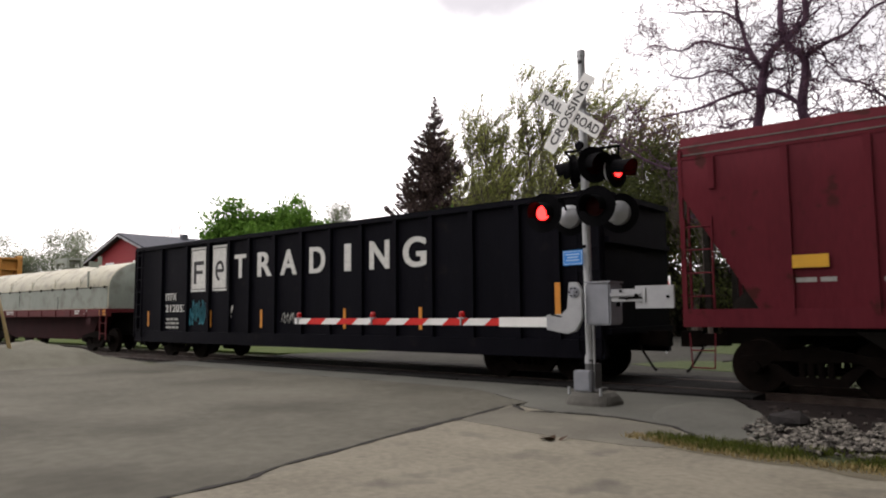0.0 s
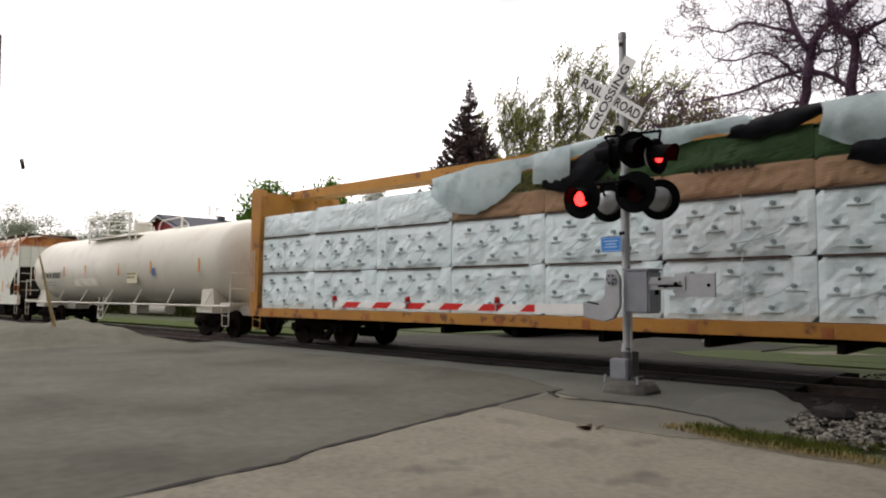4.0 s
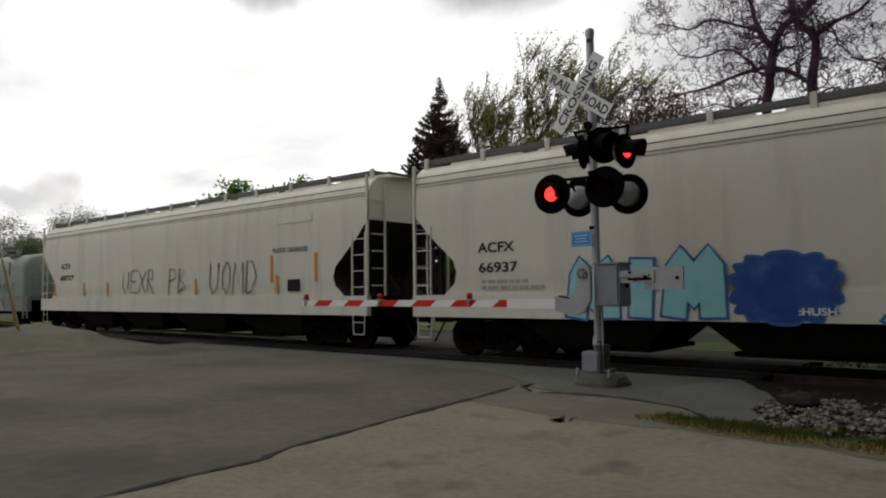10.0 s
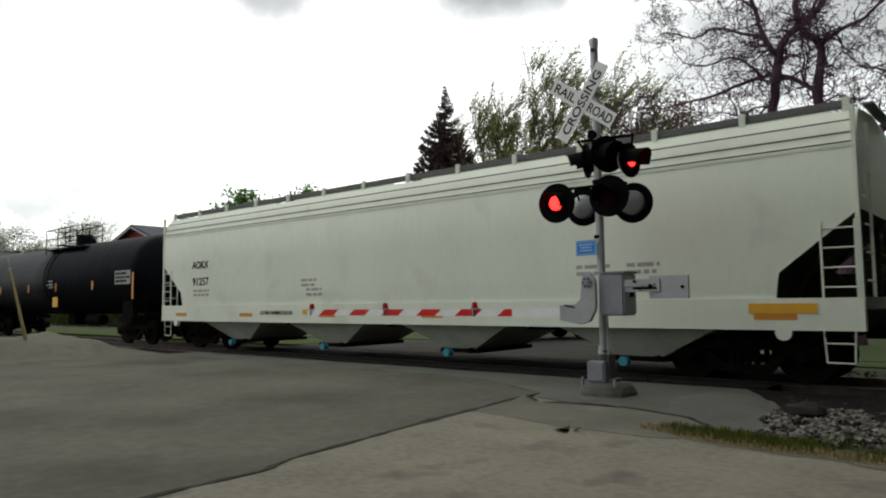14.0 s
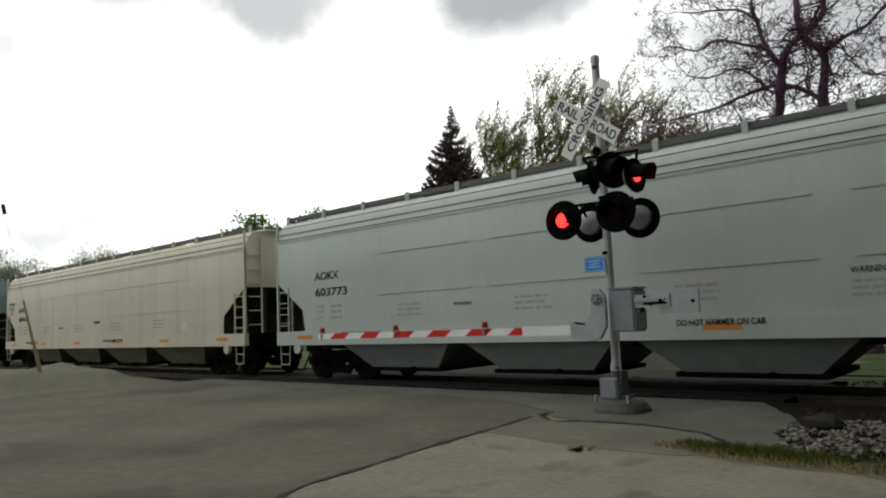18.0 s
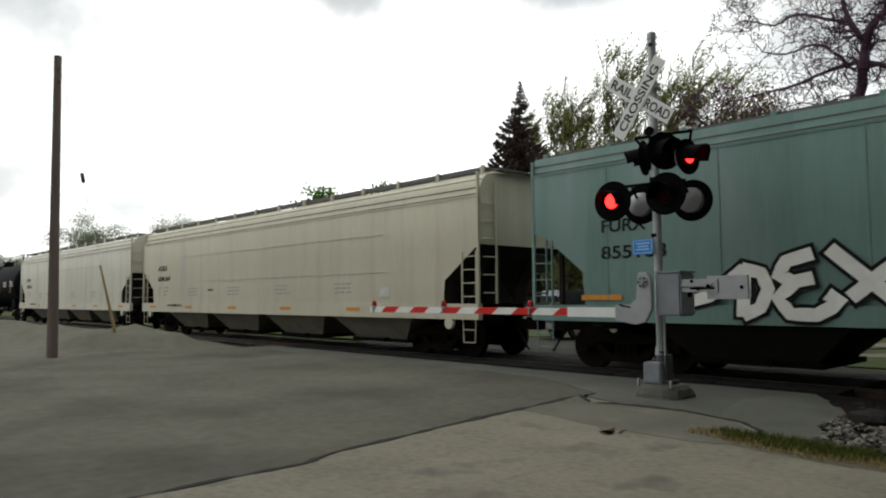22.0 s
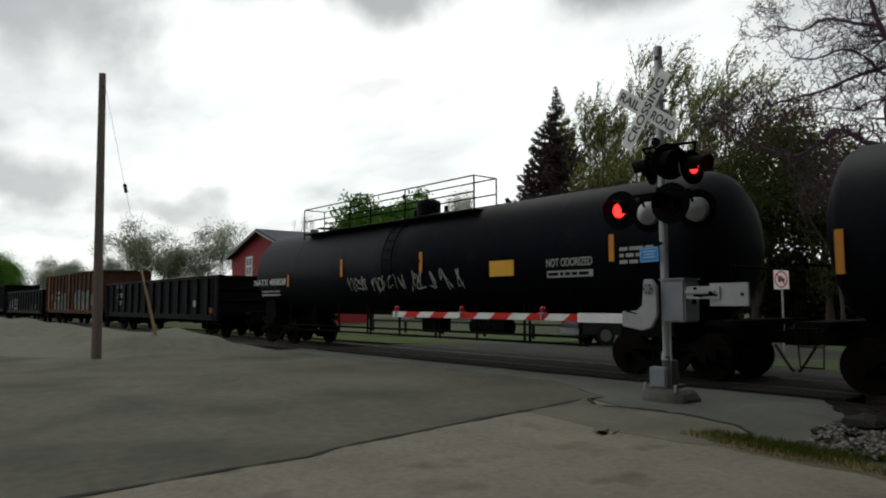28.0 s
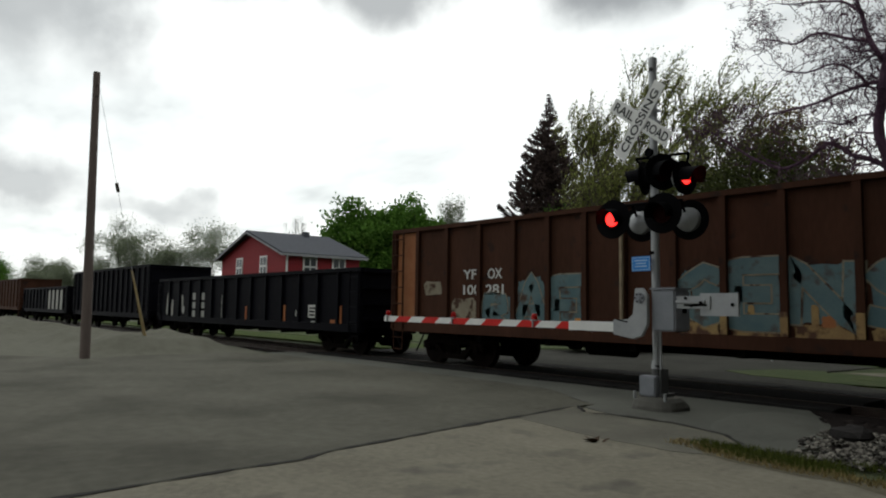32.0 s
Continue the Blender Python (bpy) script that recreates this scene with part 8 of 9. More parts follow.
def spruce(x, y, height, seed, width=0.43):
    """Open spruce: whorls of drooping boughs with upturned ends, hung with short needle sprays, gaps between them."""
    rng = random.Random(seed)
    ob = thing("spruce_tree", "tall dark brownish spruce with open upturned branches", "tree", at=Matrix.Translation((x, y, -0.05)))
    wood, v, f = Wood(), [], []
    wood.limb([Vector((0, 0, -0.3)), Vector((0, 0, height * 0.5)), Vector((0, 0, height))], [height * 0.014, height * 0.008, 0.02], 8)

    def spray(p, d, size):
        a = (d + Vector((rng.uniform(-0.5, 0.5), rng.uniform(-0.5, 0.5), rng.uniform(-0.6, 0.4)))).normalized() * size * rng.uniform(0.7, 1.3)
        b = a.orthogonal().normalized()
        b = (b * math.cos(rng.uniform(0, 6.3)) + a.normalized().cross(b) * rng.uniform(-1, 1)).normalized() * size * rng.uniform(0.16, 0.28)
        k = len(v)
        v.extend((tuple(p - a * 0.3), tuple(p + b), tuple(p + a), tuple(p - b)))
        f.append((k, k + 1, k + 2, k + 3))

    d0 = 0.15
    while d0 < height * 0.95:
        z = height - d0
        big = min(1.0, 0.3 + 0.14 * d0)
        full = width * d0 + 0.05
        for k in range(8 if d0 < 6 else 12):
            a = rng.uniform(0, math.tau)
            r = full * rng.choice((0.55, 0.78, 0.9, 1.0, 1.05)) * rng.uniform(0.9, 1.08)
            c = Vector((math.cos(a), math.sin(a), 0))
            side = Vector((-c.y, c.x, 0))
            pts = [Vector((0, 0, z - r * 0.3)), c * r * 0.4 + Vector((0, 0, z - r * 0.36)), c * r * 0.8 + Vector((0, 0, z - r * 0.26)), c * r + Vector((0, 0, z + 0.1 - r * 0.06))]
            wood.limb(pts, [0.03 + 0.004 * d0, 0.03, 0.018, 0.008], 3)
            n = max(4, int(r / 0.16))
            for i in range(n):
                q = 0.12 + 0.88 * i / n
                m = q * 3
                g = min(2, int(m))
                p = pts[g].lerp(pts[g + 1], m - g)
                w = (0.16 + 0.34 * math.sin(math.pi * min(1, q * 0.85 + 0.1))) * min(1.0, r * 0.5 + 0.2)
                for sgn in (-1, 1):
                    e = p + side * sgn * w * rng.uniform(0.3, 1.0)
                    spray(e, c * 0.5 + side * sgn * 0.6 + Vector((0, 0, 0.55)), 0.36 * big)
                for _ in range(2):
                    spray(p + Vector((rng.gauss(0, 0.08), rng.gauss(0, 0.08), -0.08)), c * 0.6 + Vector((0, 0, 0.3)), 0.36 * big)
        d0 += 0.3 + 0.006 * d0
    part("trunk", wood.mesh(M_darkbark), None, ob)
    part("crown", raw_mesh("crown", v, f, M_needle), None, ob)
    return ob


# ---- scenery beyond the track ----
spruce(-47.5, 56.3, 24.4, 3, 0.42)
spruce(-54.2, 56.5, 11.5, 4, 0.36)
def willow(label, x, y, seed, height, half, leaf, fans=4, dense=1.0):
    """Wind-blown tree: limbs that fan up, long thin shoots swept one way, narrow leaves strung along them."""
    rng = random.Random(seed)
    ob = thing("budding_tree", label, "tree", at=Matrix.Translation((x, y, -0.05)))
    wood, v, f = Wood(), [], []
    for s in range(fans):
        ox = half * (-1 + 2 * (s + rng.uniform(0.2, 0.8)) / fans)
        oy = rng.uniform(-half, half) * 0.8
        hh = height * rng.uniform(0.76, 0.95) * (1 - 0.12 * abs(ox / half))
        pts = [Vector((ox * q ** 1.3 + rng.uniform(-0.2, 0.2) * q, oy * q ** 1.3, hh * q)) for q in (0, 0.08, 0.2, 0.36, 0.52, 0.68, 0.84, 1.0)]
        pts[0].z = -0.3
        wood.limb(pts, [0.2, 0.17, 0.13, 0.10, 0.075, 0.05, 0.03, 0.012], 7)
        for k in range(int(24 * dense)):
            q = 0.16 + 0.84 * rng.random() ** 0.8
            u = q * 7
            n = min(6, int(u))
            p = pts[n].lerp(pts[n + 1], u - n)
            a = rng.uniform(0, math.tau)
            d = Vector((math.cos(a) * 0.75, math.sin(a) * 0.75, rng.uniform(0.35, 1.1))).normalized()
            ln = half * rng.uniform(0.5, 1.15) * (1.25 - 0.7 * q)
            mid = p + d * ln * 0.5
            end = mid + (d + Vector((0.3, 0, 0.55))).normalized() * ln * 0.7
            wood.limb([p, mid, end], [0.045 * (1.3 - q), 0.028, 0.01], 4)
            for _ in range(9):
                s0 = p.lerp(mid, rng.uniform(0.3, 1)) if rng.random() < 0.4 else mid.lerp(end, rng.random())
                w = (d * 0.5 + Vector((0.75 + rng.uniform(-0.45, 0.4), rng.uniform(-0.5, 0.5), 0.7 + rng.uniform(-0.5, 0.3)))).normalized()
                wl = rng.uniform(0.6, 1.7)
                wood.limb([s0, s0 + w * wl], [0.016, 0.006], 3)
                for i in range(int(wl / 0.12)):
                    c = s0 + w * (0.12 + i * 0.12) + Vector((rng.gauss(0, 0.11), rng.gauss(0, 0.11), rng.gauss(0, 0.11)))
                    t = (w + Vector((rng.uniform(-0.8, 0.9), rng.uniform(-0.8, 0.8), rng.uniform(-0.8, 0.6)))).normalized() * rng.uniform(0.05, 0.115)
                    b = t.orthogonal().normalized()
                    b = (b * math.cos(i * 2.1) + t.normalized().cross(b) * math.sin(i * 2.1)) * rng.uniform(0.024, 0.046)
                    m = len(v)
                    v += [tuple(c - t), tuple(c + b), tuple(c + t), tuple(c - b)]
                    f.append((m, m + 1, m + 2, m + 3))
    part("trunk", wood.mesh(M_bark), None, ob)
    part("crown", raw_mesh("crown", v, f, leaf), None, ob)
    return ob


willow("slender wind-blown tree with sparse fresh green leaves", -26.8, 36.0, 111, 14.9, 2.2, M_spring, 8, 0.56)
willow("slender wind-blown tree with sparse fresh green leaves", -24.5, 36.3, 114, 16.4, 2.2, M_spring, 8, 0.56)
willow("tall wind-blown tree with sparse fresh green leaves", -22.2, 36.0, 112, 17.2, 2.4, M_spring, 8, 0.6)
willow("tall wind-blown tree with sparse fresh green leaves", -19.9, 36.4, 13, 16.8, 2.4, M_spring, 8, 0.6)
willow("wind-blown tree with fresh olive-green leaves", -17.3, 35.4, 24, 15.6, 2.3, M_spring, 8, 0.6)
willow("low wind-blown tree with fresh green leaves", -25.2, 33.8, 25, 10.4, 2.4, M_spring, 8, 0.6)
willow("low wind-blown tree with fresh green leaves", -21.2, 33.4, 26, 10.6, 2.6, M_spring, 8, 0.6)
tree("bronze_tree", "broad tree with bronze-green young leaves", -14.9, 37.4, 14, 13.0, 0.28, M_bronze, 12, 0.11, 0.4, 4, 0.2, 0.6, 0.22, 0.1, (2, 3), 0.77, (0.03, 0, 0), (0.6, 0, 0.5), crown=2.9)
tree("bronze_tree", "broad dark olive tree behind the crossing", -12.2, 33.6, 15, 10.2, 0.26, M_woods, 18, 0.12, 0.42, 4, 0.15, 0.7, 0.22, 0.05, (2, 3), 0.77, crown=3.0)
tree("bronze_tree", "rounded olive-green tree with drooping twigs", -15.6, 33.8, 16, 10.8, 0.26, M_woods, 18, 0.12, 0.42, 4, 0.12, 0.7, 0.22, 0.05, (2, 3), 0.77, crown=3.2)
tree("leafy_tree", "bushy dark green tree beside the spruce", -41.0, 53.6, 17, 11.0, 0.25, M_deep, 18, 0.17, 0.5, 4, 0.12, 0.7, 0.2, 0.05, (2, 3), 0.78, crown=3.4)
def dome_tree(label, x, y, seed, height, rx, ry, material, count=26000, size=0.26, base=0.22):
    """Broad dense crown: leaf clumps fill an uneven dome round real limbs."""
    rng = random.Random(seed)
    ob = thing("leafy_tree", label, "tree", at=Matrix.Translation((x, y, -0.05)))
    wood, tips = Wood(), []
    wood.limb([Vector((0, 0, -0.3)), Vector((0, 0, height * 0.15)), Vector((0.1, 0, height * 0.4)), Vector((0, 0, height * 0.8))], [0.45, 0.36, 0.28, 0.08], 9)
    for k in range(150):
        a, e = rng.uniform(0, math.tau), rng.random() ** 0.7
        c = Vector((math.cos(a) * math.sqrt(1 - e * e), math.sin(a) * math.sqrt(1 - e * e), e))
        r = rng.uniform(0.62, 0.97) * (1 + 0.22 * noise.noise(c * 2.1 + Vector((seed, 0, 0))))
        p = Vector((c.x * rx * r, c.y * ry * r, height * base + c.z * height * (1 - base) * r))
        q = Vector((0, 0, height * rng.uniform(0.15, 0.55)))
        wood.limb([q, q.lerp(p, 0.5) + Vector((0, 0, 0.3)), p], [0.1, 0.06, 0.015], 4)
        for _ in range(4):
            tips.append((p + Vector((rng.gauss(0, 0.55), rng.gauss(0, 0.55), rng.gauss(0, 0.4))), c))
    part("trunk", wood.mesh(M_bark), None, ob)
    part("crown", leaves(tips, count // len(tips), size, 0.42, rng, material), None, ob)
    return ob


dome_tree("broad dense green tree behind the red house", -54.6, 37.6, 18, 11.6, 4.2, 4.2, M_deep)
dome_tree("rounded dense green tree behind the red house", -52.0, 41.4, 19, 12.2, 4.2, 4.0, M_deep, 24000)
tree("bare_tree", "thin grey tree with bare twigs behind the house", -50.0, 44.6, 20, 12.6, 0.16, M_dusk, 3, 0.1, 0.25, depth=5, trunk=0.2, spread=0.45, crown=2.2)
tree("bare_tree", "thin grey tree with bare twigs behind the house", -57.6, 32.6, 22, 10.4, 0.14, None, depth=5, trunk=0.2, spread=0.45, crown=1.8)
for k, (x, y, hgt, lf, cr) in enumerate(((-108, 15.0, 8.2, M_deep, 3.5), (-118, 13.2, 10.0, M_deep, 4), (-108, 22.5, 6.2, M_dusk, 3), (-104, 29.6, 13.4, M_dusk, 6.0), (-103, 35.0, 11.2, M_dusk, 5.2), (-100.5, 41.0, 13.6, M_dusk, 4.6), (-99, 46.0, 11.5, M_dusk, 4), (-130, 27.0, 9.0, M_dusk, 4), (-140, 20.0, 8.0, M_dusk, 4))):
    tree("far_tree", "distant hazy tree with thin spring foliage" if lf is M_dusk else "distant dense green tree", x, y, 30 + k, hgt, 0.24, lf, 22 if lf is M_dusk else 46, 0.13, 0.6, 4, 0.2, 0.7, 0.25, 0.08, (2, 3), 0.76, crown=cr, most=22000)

# big bare tree close behind the track, its trunk forked low
rng = random.Random(77)
bare = thing("bare_tree", "large dark bare tree with a forked trunk and twisted limbs", "tree", at=Matrix.Translation((-4.3, 23.6, -0.05)))
wood, tips = Wood(), []
V = Vector
wood.limb([V((-0.2, 0, -0.4)), V((-0.16, 0, 0.3)), V((-0.14, 0, 1.8)), V((-0.08, 0, 3.3)), V((-0.05, 0, 4.5))], [0.6, 0.42, 0.33, 0.3, 0.2], 14)
# main limbs in the tree's own x and z: points, base radius, twigs a step
main = (
    (((-0.1, 2.9), (-0.49, 3.4), (-1.08, 4.0), (-1.49, 4.8), (-1.76, 5.9), (-2.02, 7.2), (-1.82, 8.1), (-1.7, 9.1), (-1.45, 9.5), (-1.2, 9.8), (-0.84, 10.05), (-0.48, 10.4), (-0.4, 10.9), (-0.3, 11.9)), 0.27),
    (((-0.06, 4.2), (-0.1, 5.4), (-0.28, 6.24), (-0.57, 7.24), (-0.68, 7.7), (-0.54, 8.5), (-0.58, 9.25), (-1.0, 9.72), (-1.12, 10.5), (-1.14, 11.3), (-1.0, 12.3)), 0.26),
    (((-1.7, 8.95), (-1.9, 9.4), (-2.2, 10.06), (-2.38, 10.75), (-2.5, 11.4), (-2.3, 12.3)), 0.13),
    (((0.0, 4.3), (0.4, 5.3), (0.9, 6.27), (1.32, 6.75), (1.65, 7.3), (2.1, 8.3), (2.4, 9.6), (2.6, 11.2)), 0.21),
    (((-0.65, 7.7), (-1.05, 8.05), (-1.6, 8.4), (-2.3, 8.55), (-2.9, 8.45), (-3.5, 8.3), (-4.2, 8.2), (-5.2, 8.2)), 0.115),
    (((-1.74, 5.85), (-2.3, 6.2), (-2.75, 6.4), (-3.1, 6.7), (-3.35, 6.85), (-3.9, 6.6), (-4.6, 6.25), (-5.3, 6.45), (-6.3, 7.1), (-6.9, 7.6)), 0.12),
    (((-0.55, 9.2), (0.1, 9.45), (0.7, 9.68), (1.3, 10.2), (1.9, 10.4)), 0.1),
    (((-1.3, 4.3), (-1.8, 4.1), (-2.15, 4.13), (-2.9, 4.5), (-3.4, 4.6)), 0.06),
    (((-0.15, 4.9), (-0.8, 5.0), (-1.34, 5.04), (-2.2, 5.5)), 0.06),
    (((-2.1, 9.8), (-2.8, 10.1), (-3.6, 10.5), (-4.4, 10.4), (-5.2, 10.8)), 0.08),
    (((-2.3, 8.5), (-2.6, 9.0), (-3.2, 9.4), (-4.0, 9.3), (-4.8, 9.6)), 0.07),
    (((-2.4, 10.9), (-3.0, 11.4), (-3.9, 11.6), (-4.8, 11.9)), 0.07),
    (((-0.9, 10.0), (-0.3, 10.9), (0.3, 11.4), (0.7, 12.1)), 0.07),
    (((1.65, 7.3), (1.1, 8.0), (0.5, 8.3), (0.1, 8.8)), 0.06),
    (((0.9, 6.3), (2.0, 6.5), (3.2, 7.0), (4.6, 7.6)), 0.11),
    (((2.1, 8.3), (3.0, 9.0), (4.2, 10.0)), 0.1),
    (((-1.95, 7.5), (-2.5, 7.6), (-3.0, 7.4), (-3.6, 7.6), (-4.4, 7.5)), 0.045),
    (((-0.6, 7.3), (-0.1, 7.5), (0.4, 7.3), (0.9, 7.6)), 0.05),
)
for flat, r in main:
    pts = []
    for k in range(len(flat) - 1):
        p0, p1, p2, p3 = (Vector(flat[max(0, min(len(flat) - 1, k + o))]) for o in (-1, 0, 1, 2))
        for q in (0.0, 0.33, 0.66):
            c = 0.5 * (2 * p1 + (p2 - p0) * q + (2 * p0 - 5 * p1 + 4 * p2 - p3) * q * q + (3 * p1 - p0 - 3 * p2 + p3) * q ** 3)
            pts.append(V((c.x + rng.uniform(-0.03, 0.03), 0.35 * noise.noise(V((c.x, c.y, 3.0))), c.y)))
    pts.append(V((flat[-1][0], pts[-1].y, flat[-1][1])))
    radii = [r * 0.72 * (1 - 0.6 * k / (len(pts) - 1)) for k in range(len(pts))]
    wood.limb(pts, radii, 9)
    for k in range(6 if r > 0.15 else 1, len(pts)):
        for _ in range(2 if k % 2 and pts[k].z > 6.5 else 1):
            d = (pts[k] - pts[k - 1]).normalized()
            side = V((rng.uniform(-1.0, 0.9), rng.uniform(-0.9, 0.9), rng.uniform(-0.5, 0.8))).normalized()
            grow(wood, tips, pts[k - 1].lerp(pts[k], rng.random()), (d * 0.35 + side).normalized(), rng.uniform(0.5, 1.15), min(0.034, max(0.018, radii[k] * 0.5)), 3 if k % 4 == 0 else 2, rng, 1.0, 0.9, 0.02, (2, 3), 0.66, thin=0.5)
    grow(wood, tips, pts[-1], (pts[-1] - pts[-2]).normalized(), 0.9, radii[-1] * 0.9, 4, rng, 0.9, 0.6, 0.03, (2, 3), 0.72)
part("trunk", wood.mesh(M_darkbark), None, bare)
part("bud_sprays", leaves(tips, 1, 0.045, 0.08, rng, M_bud), None, bare)
tree("bare_tree", "pale thin tree trunk with fine bare twigs", -10.6, 31.0, 21, 8.6, 0.12, None, depth=5, trunk=0.35, spread=0.5, lift=0.12, crown=1.9)
for k, (x, y, hh) in enumerate(((-1.0, 33, 7), (4.0, 36, 8), (9, 34, 8), (-6.2, 38, 6.5), (14, 38, 9), (-9, 44, 7))):
    tree("woodland_tree", "thin spring woodland tree beyond the street", x, y, 50 + k, hh, 0.14, M_woods, 2, 0.16, 0.45, 5, 0.2, 0.5)

# hedge of distant woods that closes the view
rng = random.Random(9)
tips = []
for k in range(420):
    a = rng.uniform(-75, 62)
    r = rng.uniform(120, 170)
    base = 2.0 + 3.2 * noise.noise(Vector((a * 0.09, 3, 0))) + rng.uniform(0, 2.2)
    for q in range(9):
        tips.append((Vector((r * math.sin(radians(a)) + rng.uniform(-2, 2), r * math.cos(radians(a)) + rng.uniform(-2, 2), max(0.3, base * rng.random()))), Vector((0, 0, 1))))
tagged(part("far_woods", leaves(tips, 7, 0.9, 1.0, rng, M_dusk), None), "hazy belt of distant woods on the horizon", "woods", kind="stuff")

# unseen woods added beside and behind the camera to block low sky light
rng = random.Random(29)
tips = []
for k in range(900):
    if k % 3 == 0:
        x, y = rng.uniform(2.5, 30), rng.uniform(17.4, 34)
    elif k % 3 == 1:
        x, y = rng.uniform(3.6, 15), rng.uniform(-16, 9.0)
    else:
        a, r = radians(rng.uniform(95, 262)), rng.uniform(38, 56)
        x, y = r * math.sin(a), r * math.cos(a)
    hh = rng.uniform(11, 17) if k % 3 < 2 else rng.uniform(8, 12)
    for q in range(14):
        tips.append((Vector((x + rng.gauss(0, 0.8), y + rng.gauss(0, 0.8), rng.uniform(0.03, 1) * hh)), Vector((0, 0, 1))))
wood = Wood()
for k in range(90):
    x, y = (rng.uniform(4.6, 15), rng.uniform(-16, 8.6)) if k % 2 else (rng.uniform(3, 30), rng.uniform(18, 34))
    hh = rng.uniform(8, 14)
    lean = Vector((rng.uniform(-0.5, 0.5), rng.uniform(-0.5, 0.5), 0))
    p = Vector((x, y, 0))
    wood.limb([p + Vector((0, 0, -0.3)), p + lean * 0.2 + Vector((0, 0, hh * 0.3)), p + lean + Vector((0, 0, hh * 0.7)), p + lean * 1.4 + Vector((0, 0, hh))], [0.2, 0.15, 0.1, 0.03], 7)
    for q in range(5):
        a, z = rng.uniform(0, math.tau), hh * rng.uniform(0.35, 0.85)
        b = p + lean + Vector((0, 0, z))
        wood.limb([b, b + Vector((math.cos(a) * 1.0, math.sin(a) * 1.0, 0.7)), b + Vector((math.cos(a) * 2.2, math.sin(a) * 2.2, 1.2))], [0.07, 0.045, 0.012], 5)
tagged(part("unseen_woods_trunks", wood.mesh(M_bark), None), "grey trunks and limbs of the added unseen woods", "woods", kind="stuff")
# unseen boughs added over the rails, well above the train, to darken car ends
for k in range(240):
    x, y, z = rng.uniform(3.5, 32), rng.uniform(8.5, 18.5), rng.uniform(7.2, 14)
    if k % 7 == 0:
        x, y, z = rng.uniform(-0.5, 6), rng.uniform(-2, 10.5), rng.uniform(10.5, 14.5)
    for q in range(12):
        tips.append((Vector((x + rng.gauss(0, 0.8), y + rng.gauss(0, 0.8), z + rng.gauss(0, 0.5))), Vector((0, 0, 1))))
tagged(part("unseen_shade_woods", leaves(tips, 15, 0.34, 0.6, rng, M_woods), None), "added unseen woods and boughs that shade the train and lot", "woods", kind="stuff")

# thicket at the edge of the woods beyond the street
rng = random.Random(19)
tips = []
for k in range(1000):
    x, y = rng.uniform(-17, 24), rng.uniform(36.5, 43)
    hh = 2.3 + 2.2 * rng.random() + 0.9 * noise.noise(Vector((x * 0.3, 1, 0)))
    for q in range(13):
        tips.append((Vector((x + rng.gauss(0, 0.5), y + rng.gauss(0, 0.5), rng.uniform(0.1, 1) * hh)), Vector((0, 0, 1))))
tagged(part("thicket", leaves(tips, 8, 0.26, 0.35, rng, island_mat("thicket_leaves", (0.010, 0.010, 0.005), (0.032, 0.031, 0.016), translucent=0.2)), None), "dark thicket of bushes at the edge of the woods", "bushes", kind="stuff")

# shrubs along the foot of the house
tips = []
for k in range(260):
    x, y = rng.uniform(-62, -40), rng.uniform(22.2, 24.0)
    hh = 1.3 + 0.7 * rng.random()
    for q in range(6):
        tips.append((Vector((x + rng.gauss(0, 0.3), y + rng.gauss(0, 0.2), rng.uniform(0.05, 1) * hh)), Vector((0, 0, 1))))
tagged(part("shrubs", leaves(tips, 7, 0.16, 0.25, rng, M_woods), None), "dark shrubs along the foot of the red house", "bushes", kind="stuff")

# red house
M_redsiding = mat("red_siding", (0.25, 0.016, 0.022), (0.19, 0.013, 0.018), scale=2, rough=0.7, stretch=(0.3, 0.3, 6), bump=0.2)
M_shingle = mat("grey_shingles", (0.085, 0.09, 0.105), (0.06, 0.063, 0.072), scale=5, rough=0.95, spec=0.1, stretch=(1, 1, 3))
M_trim = mat("white_trim", (0.75, 0.75, 0.73), rough=0.5)
M_fascia = mat("weathered_fascia_paint", (0.30, 0.30, 0.31), (0.22, 0.22, 0.23), scale=4, rough=0.6)
M_pane = mat("dark_window_glass", (0.03, 0.035, 0.04), (0.05, 0.055, 0.06), rough=0.08)
house = thing("house", "two-storey red house with white trim and a grey gable roof", "house", at=Matrix.Translation((-44.95, 24.6, -0.05)))
HW, HL, HE, HR = 11.0, 6.4, 5.35, 7.2
part("wall", boxes((-HW, 0, 0, 0.2, 0, HE), (-0.2, 0, 0.2, HL, 0, HE), (-HW, -HW + 0.2, 0.2, HL, 0, HE), (-HW + 0.2, -0.2, HL - 0.2, HL, 0, HE)), M_redsiding, house)
part("gable", slab(B(), [(-HW, HE), (0, HE), (-HW / 2, HR)], 0.0, 0.2), M_redsiding, house)
bm = B()
for s in (-1, 1):
    x0, x1 = -HW / 2, -HW / 2 + s * (HW / 2 + 0.45)
    z1 = HE - 0.45 * (HR - HE) / (HW / 2)
    v = [(x0, -0.5, HR + 0.16), (x1, -0.5, z1 + 0.16), (x1, HL + 0.5, z1 + 0.16), (x0, HL + 0.5, HR + 0.16)]
    lo = [(a, b, c - 0.14) for a, b, c in v]
    vs, ls = [bm.verts.new(p) for p in v], [bm.verts.new(p) for p in lo]
    bm.faces.new(vs)
    bm.faces.new(ls[::-1])
    for k in range(4):
        bm.faces.new((vs[k], ls[k], ls[(k + 1) % 4], vs[(k + 1) % 4]))
part("roof", bm, M_shingle, house)
bm = B()
